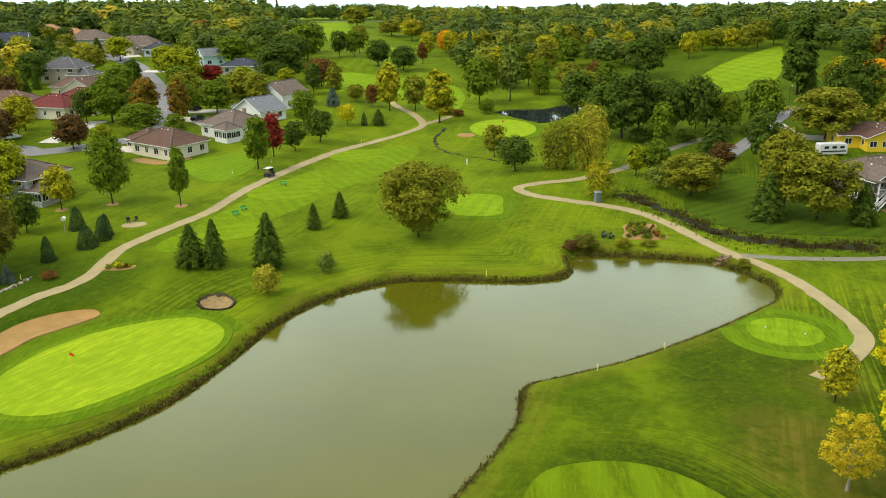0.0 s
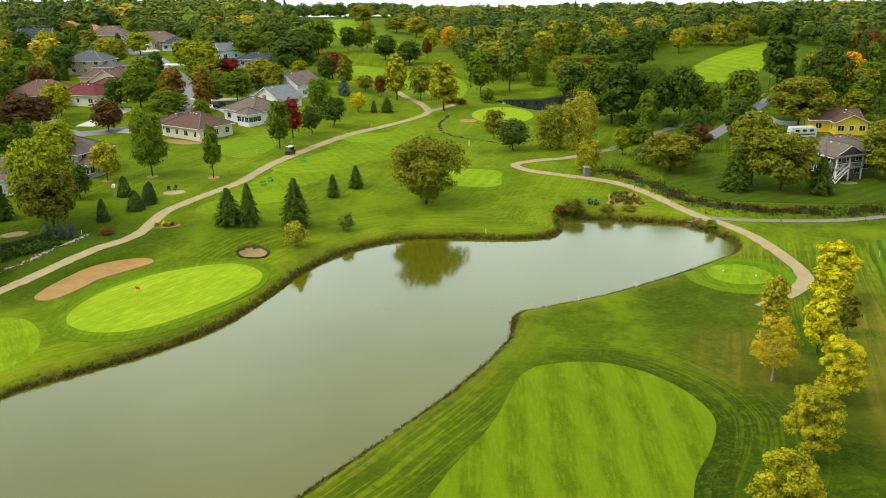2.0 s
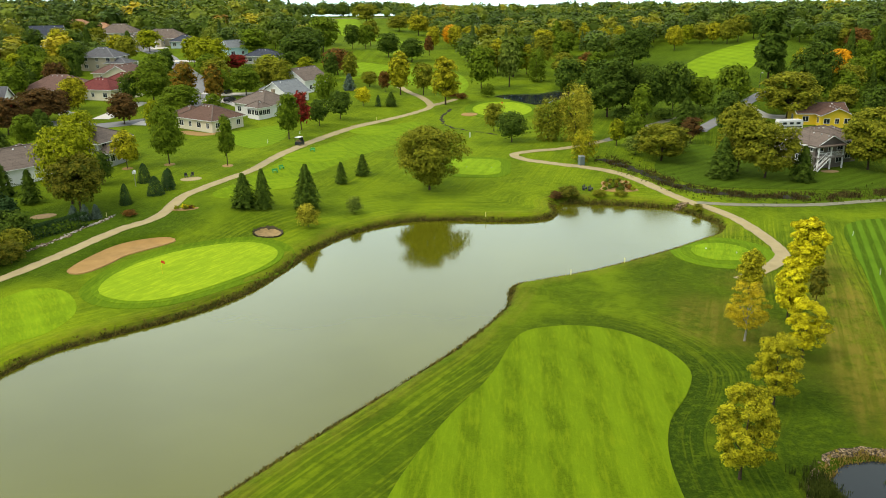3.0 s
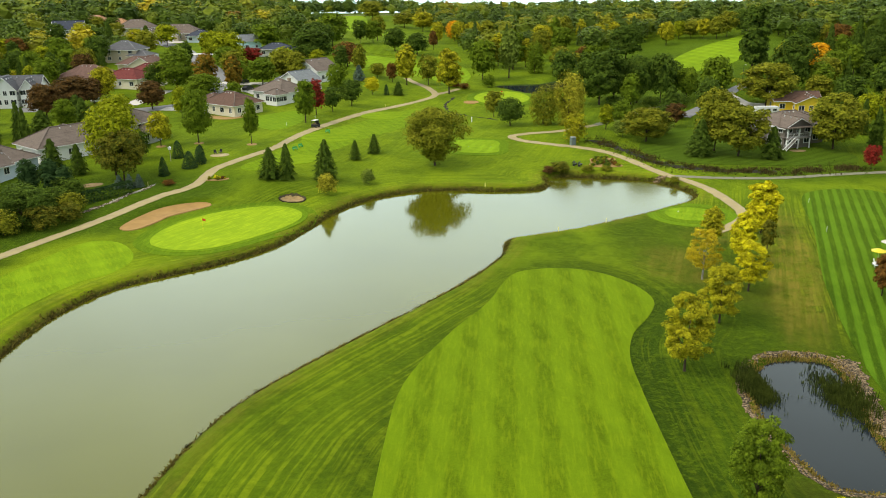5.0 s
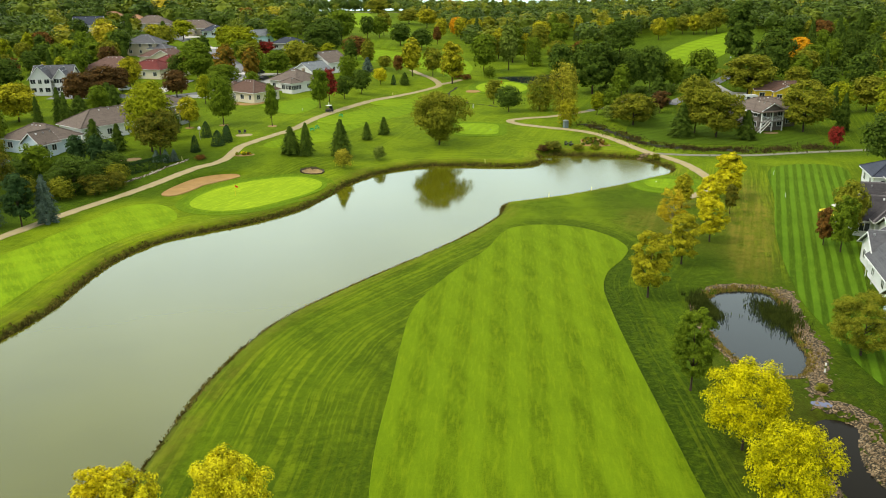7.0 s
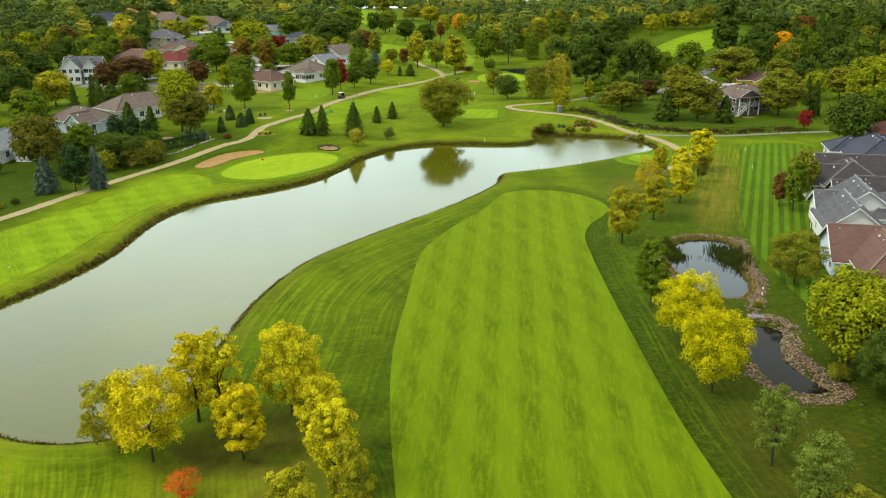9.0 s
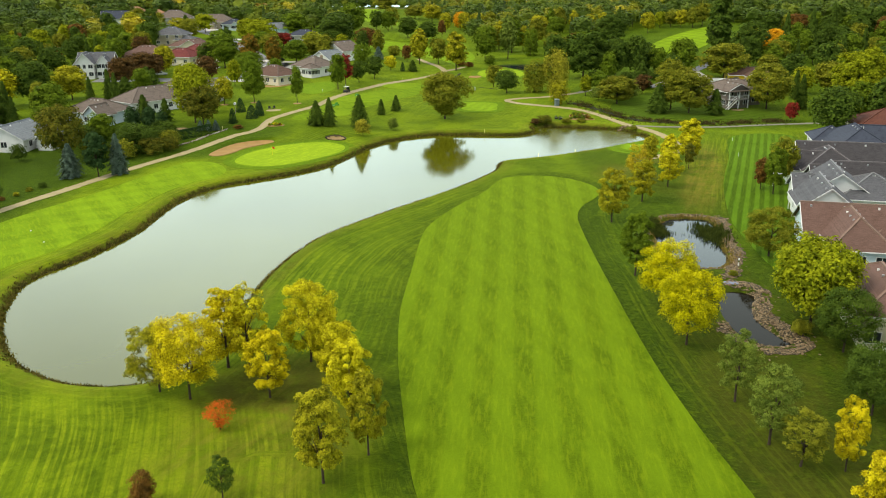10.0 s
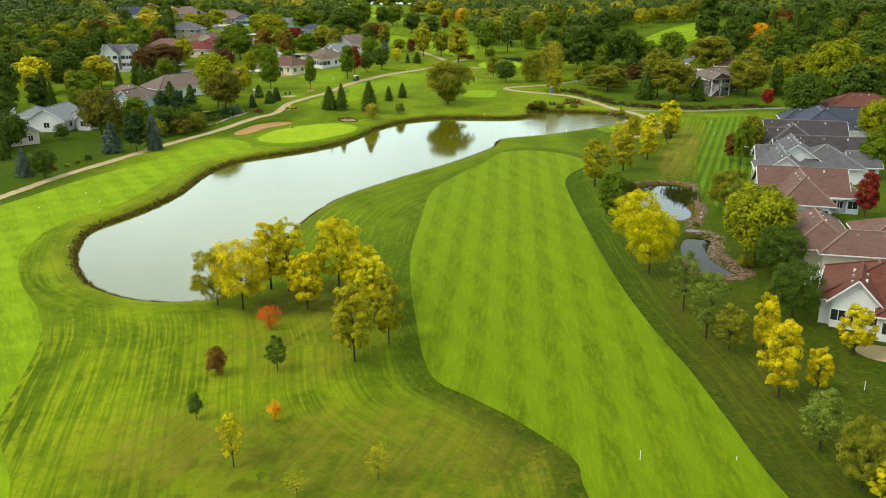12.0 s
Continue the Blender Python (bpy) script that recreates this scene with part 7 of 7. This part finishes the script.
def awning(x, y, yaw, wide, out, z):
    root = new("awning")
    root.matrix_basis = pose(x, y, ground_z(x, y), 0, 0, yaw)
    tagged(root, "white canvas awning over a back terrace", "awning")
    bm = bmesh.new()
    solid(bm, [[(-out, -wide / 2, z - 0.4), (0, -wide / 2, z), (0, wide / 2, z), (-out, wide / 2, z - 0.4)], [(-out, -wide / 2, z - 0.34), (0, -wide / 2, z + 0.06), (0, wide / 2, z + 0.06), (-out, wide / 2, z - 0.34)]])
    part("canopy", bm, M["white"], root)
    for sy in (-wide / 2 + 0.1, wide / 2 - 0.1):
        part("post", blocks((-out + 0.02, -out + 0.1, sy - 0.04, sy + 0.04, -0.1, z - 0.38)), M["white"], root)


awning(44.4, -23.0, ROW, 3.2, 2.4, 2.7)
awning(62.5, 56.5, ROW, 3.2, 2.4, 2.7)
awning(57.6, 37.6, ROW, 3.4, 1.5, 2.7)


# ---- woods and hedgerow trees between the houses ----
OPEN = [smooth(p, 4) for p in (
    [(-76, 126), (-52, 118), (-44, 150), (-58, 166), (-72, 152)],
    [(-42, 215), (-30, 262), (-48, 300), (-46, 330), (-70, 420), (-95, 520), (-45, 535), (-5, 400), (2, 350), (12, 300), (14, 262), (46, 262), (50, 240), (30, 205), (40, 180), (20, 165), (-30, 165)],
    [(136, 332), (114, 262), (97, 250), (80, 248), (66, 262), (70, 300), (96, 312), (115, 326)],
    [(58, 228), (64, 250), (67, 296), (72, 310), (88, 316), (107, 322), (138, 334), (136, 300), (112, 262), (100, 236), (88, 224), (74, 222)],
    [(-46, 160), (-62, 165), (-74, 176), (-66, 200), (-40, 225), (-20, 225), (-10, 200), (-30, 150)],
    [(40, 180), (30, 150), (45, 118), (100, 118), (92, 144), (66, 150), (60, 175)],
    [(40, 118), (56, 118), (88, 112), (76, 70), (50, -20), (30, -60), (-60, -60), (-100, 0), (-95, 60), (-60, 120), (-60, 140), (-20, 200)],
)]
ROADS = np.concatenate([smooth(ROAD, 3, False), smooth([(60.0, 172.0), (69.5, 191.2), (87.4, 217.0), (102.6, 235.4), (130.0, 290.0)], 3, False), smooth([(-160.0, 150.0), (-135.0, 120.0), (-128.0, 100.0), (-125.0, 60.0)], 3, False), smooth([(-170.0, 541.0), (60.0, 545.0)], 4, False)])
rng = np.random.default_rng(7)
spots = []
for y in list(np.arange(40, 300, 8.0)) + list(np.arange(303, 645, 10.0)):
    half = 0.57 * (y + 122) + 16
    x = np.arange(-half, half, 8.0 if y < 300 else 9.5)
    spots.append(np.stack([x, np.full(len(x), y)], 1))
spots = np.concatenate(spots)
spots += rng.uniform(-3.6, 3.6, spots.shape)
px, py = spots.T
keep = np.where(py > 215, 0.4, 0.0)
keep = np.where((px > 46) & (py > 100), np.where(px > 0.47 * py + 14, 0.62, 0.16), keep)
keep = np.where(px < -62, np.where(py > 230, 0.36, np.where(py > 150, np.where((px > -100) & (py < 205), 0.06, 0.28), np.where(px < -100, 0.5, 0.25))), keep)
keep = np.where(px < -118, 0.75, keep)
keep = np.where((px > 60) & (py > 300), 0.85, np.where(py > 345, 0.8, keep))
keep = np.where(py > 430, 0.85, keep)
good = rng.uniform(0, 1, len(px)) < keep
for o in OPEN:
    good &= signed(o, px, py) > 1.5
for hx, hy, hr in HOMES:
    good &= np.hypot(hx - px, hy - py) > hr + 3.5
    # trees are left out where they would hide a house from the camera's path
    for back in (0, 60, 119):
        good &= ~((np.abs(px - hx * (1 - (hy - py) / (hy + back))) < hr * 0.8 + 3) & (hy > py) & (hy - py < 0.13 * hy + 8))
for rx, ry in ROADS:
    good &= (px - rx) ** 2 + (py - ry) ** 2 > 42
for tx, ty, tr in TAKEN:
    good &= np.hypot(tx - px, ty - py) > tr + 2.2
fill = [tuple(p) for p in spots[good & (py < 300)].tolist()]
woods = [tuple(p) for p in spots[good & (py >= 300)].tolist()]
woods += [(float(x), 553.0 + float(d)) for x, d in zip(np.arange(-150, 60, 6.5), rng.uniform(0, 12, 40))]
COLOURS = ["green"] * 11 + ["dark"] * 9 + ["olive"] * 7 + ["yolive"] * 3 + ["ygreen"] * 4 + ["rust"] * 2 + ["gold"]
SHADY = ["green"] * 7 + ["dark"] * 12 + ["olive"] * 5 + ["ygreen"] * 2 + ["rust"]
pick = random.Random(3)
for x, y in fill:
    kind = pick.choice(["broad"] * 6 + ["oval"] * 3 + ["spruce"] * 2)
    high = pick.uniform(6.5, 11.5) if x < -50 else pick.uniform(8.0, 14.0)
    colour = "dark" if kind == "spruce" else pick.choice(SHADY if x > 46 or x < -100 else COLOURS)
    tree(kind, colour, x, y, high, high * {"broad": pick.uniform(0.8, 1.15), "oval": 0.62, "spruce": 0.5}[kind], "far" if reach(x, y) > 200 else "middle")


def wood_belt(name, rows, label):
    """Far trees, joined: nobody could count them."""
    verts, faces, tints, stems, stem_faces = [], [], [], [], []
    grades = [[crown_shape("broad", d, s) for s in (1, 2, 3)] + [crown_shape("spruce", d, 4)] for d in ("woods", "distance")]
    count = stem_count = 0
    trunk = trunk_shape("poplar", 5)
    for x, y in rows:
        k = 3 if pick.random() < 0.08 else pick.randrange(3)
        v, f = grades[y > 430][k]
        high = pick.uniform(7.5, 13.5) if y < 430 else pick.uniform(6.5, 11.5) * (1.5 if x < -120 else 1.0)
        s, a = high * (0.5 if k == 3 else pick.uniform(0.9, 1.25)) / (6.0 if k == 3 else 8.5), pick.uniform(0, 6.28)
        c, n = math.cos(a), math.sin(a)
        z = ground_z(x, y)
        verts.append(np.stack([x + s * (v[:, 0] * c - v[:, 1] * n), y + s * (v[:, 0] * n + v[:, 1] * c), z + v[:, 2] * high / 10], 1))
        faces.append(f + count)
        count += len(v)
        patch = noise.noise((x * 0.012, y * 0.012, 3.0)) * 0.35
        tone = 0.05 if k == 3 else min(1, max(0, pick.betavariate(1.4, 2.1 if -60 < x < 60 else 2.9) + patch))
        tints.append(np.full(len(v), tone))
        if y < 420:
            tv = np.array(trunk[0])[:28]
            stems.append(np.stack([x + tv[:, 0], y + tv[:, 1], z + tv[:, 2] * 0.6], 1))
            stem_faces += [tuple(i + stem_count for i in q) for q in trunk[1][:21]]
            stem_count += 28
    root = new(name)
    tagged(root, label, "woods", "", "stuff")
    ob = mesh_object("crowns", np.concatenate(verts), np.concatenate(faces).tolist(), LEAF["woods"], root)
    ob.data.attributes.new("tint", "FLOAT", "POINT").data.foreach_set("value", np.concatenate(tints).astype(np.float32))
    tagged(ob, "", "", "", "stuff")
    if stems:
        tagged(mesh_object("stems", np.concatenate(stems), stem_faces, M["bark"], root), "", "", "", "stuff")


wood_belt("far_woods", [w for w in woods if w[0] < 0], "dense autumn woods of green, olive and yellow trees")
wood_belt("far_woods", [w for w in woods if w[0] >= 0], "dense autumn woods of dark green and yellow trees")
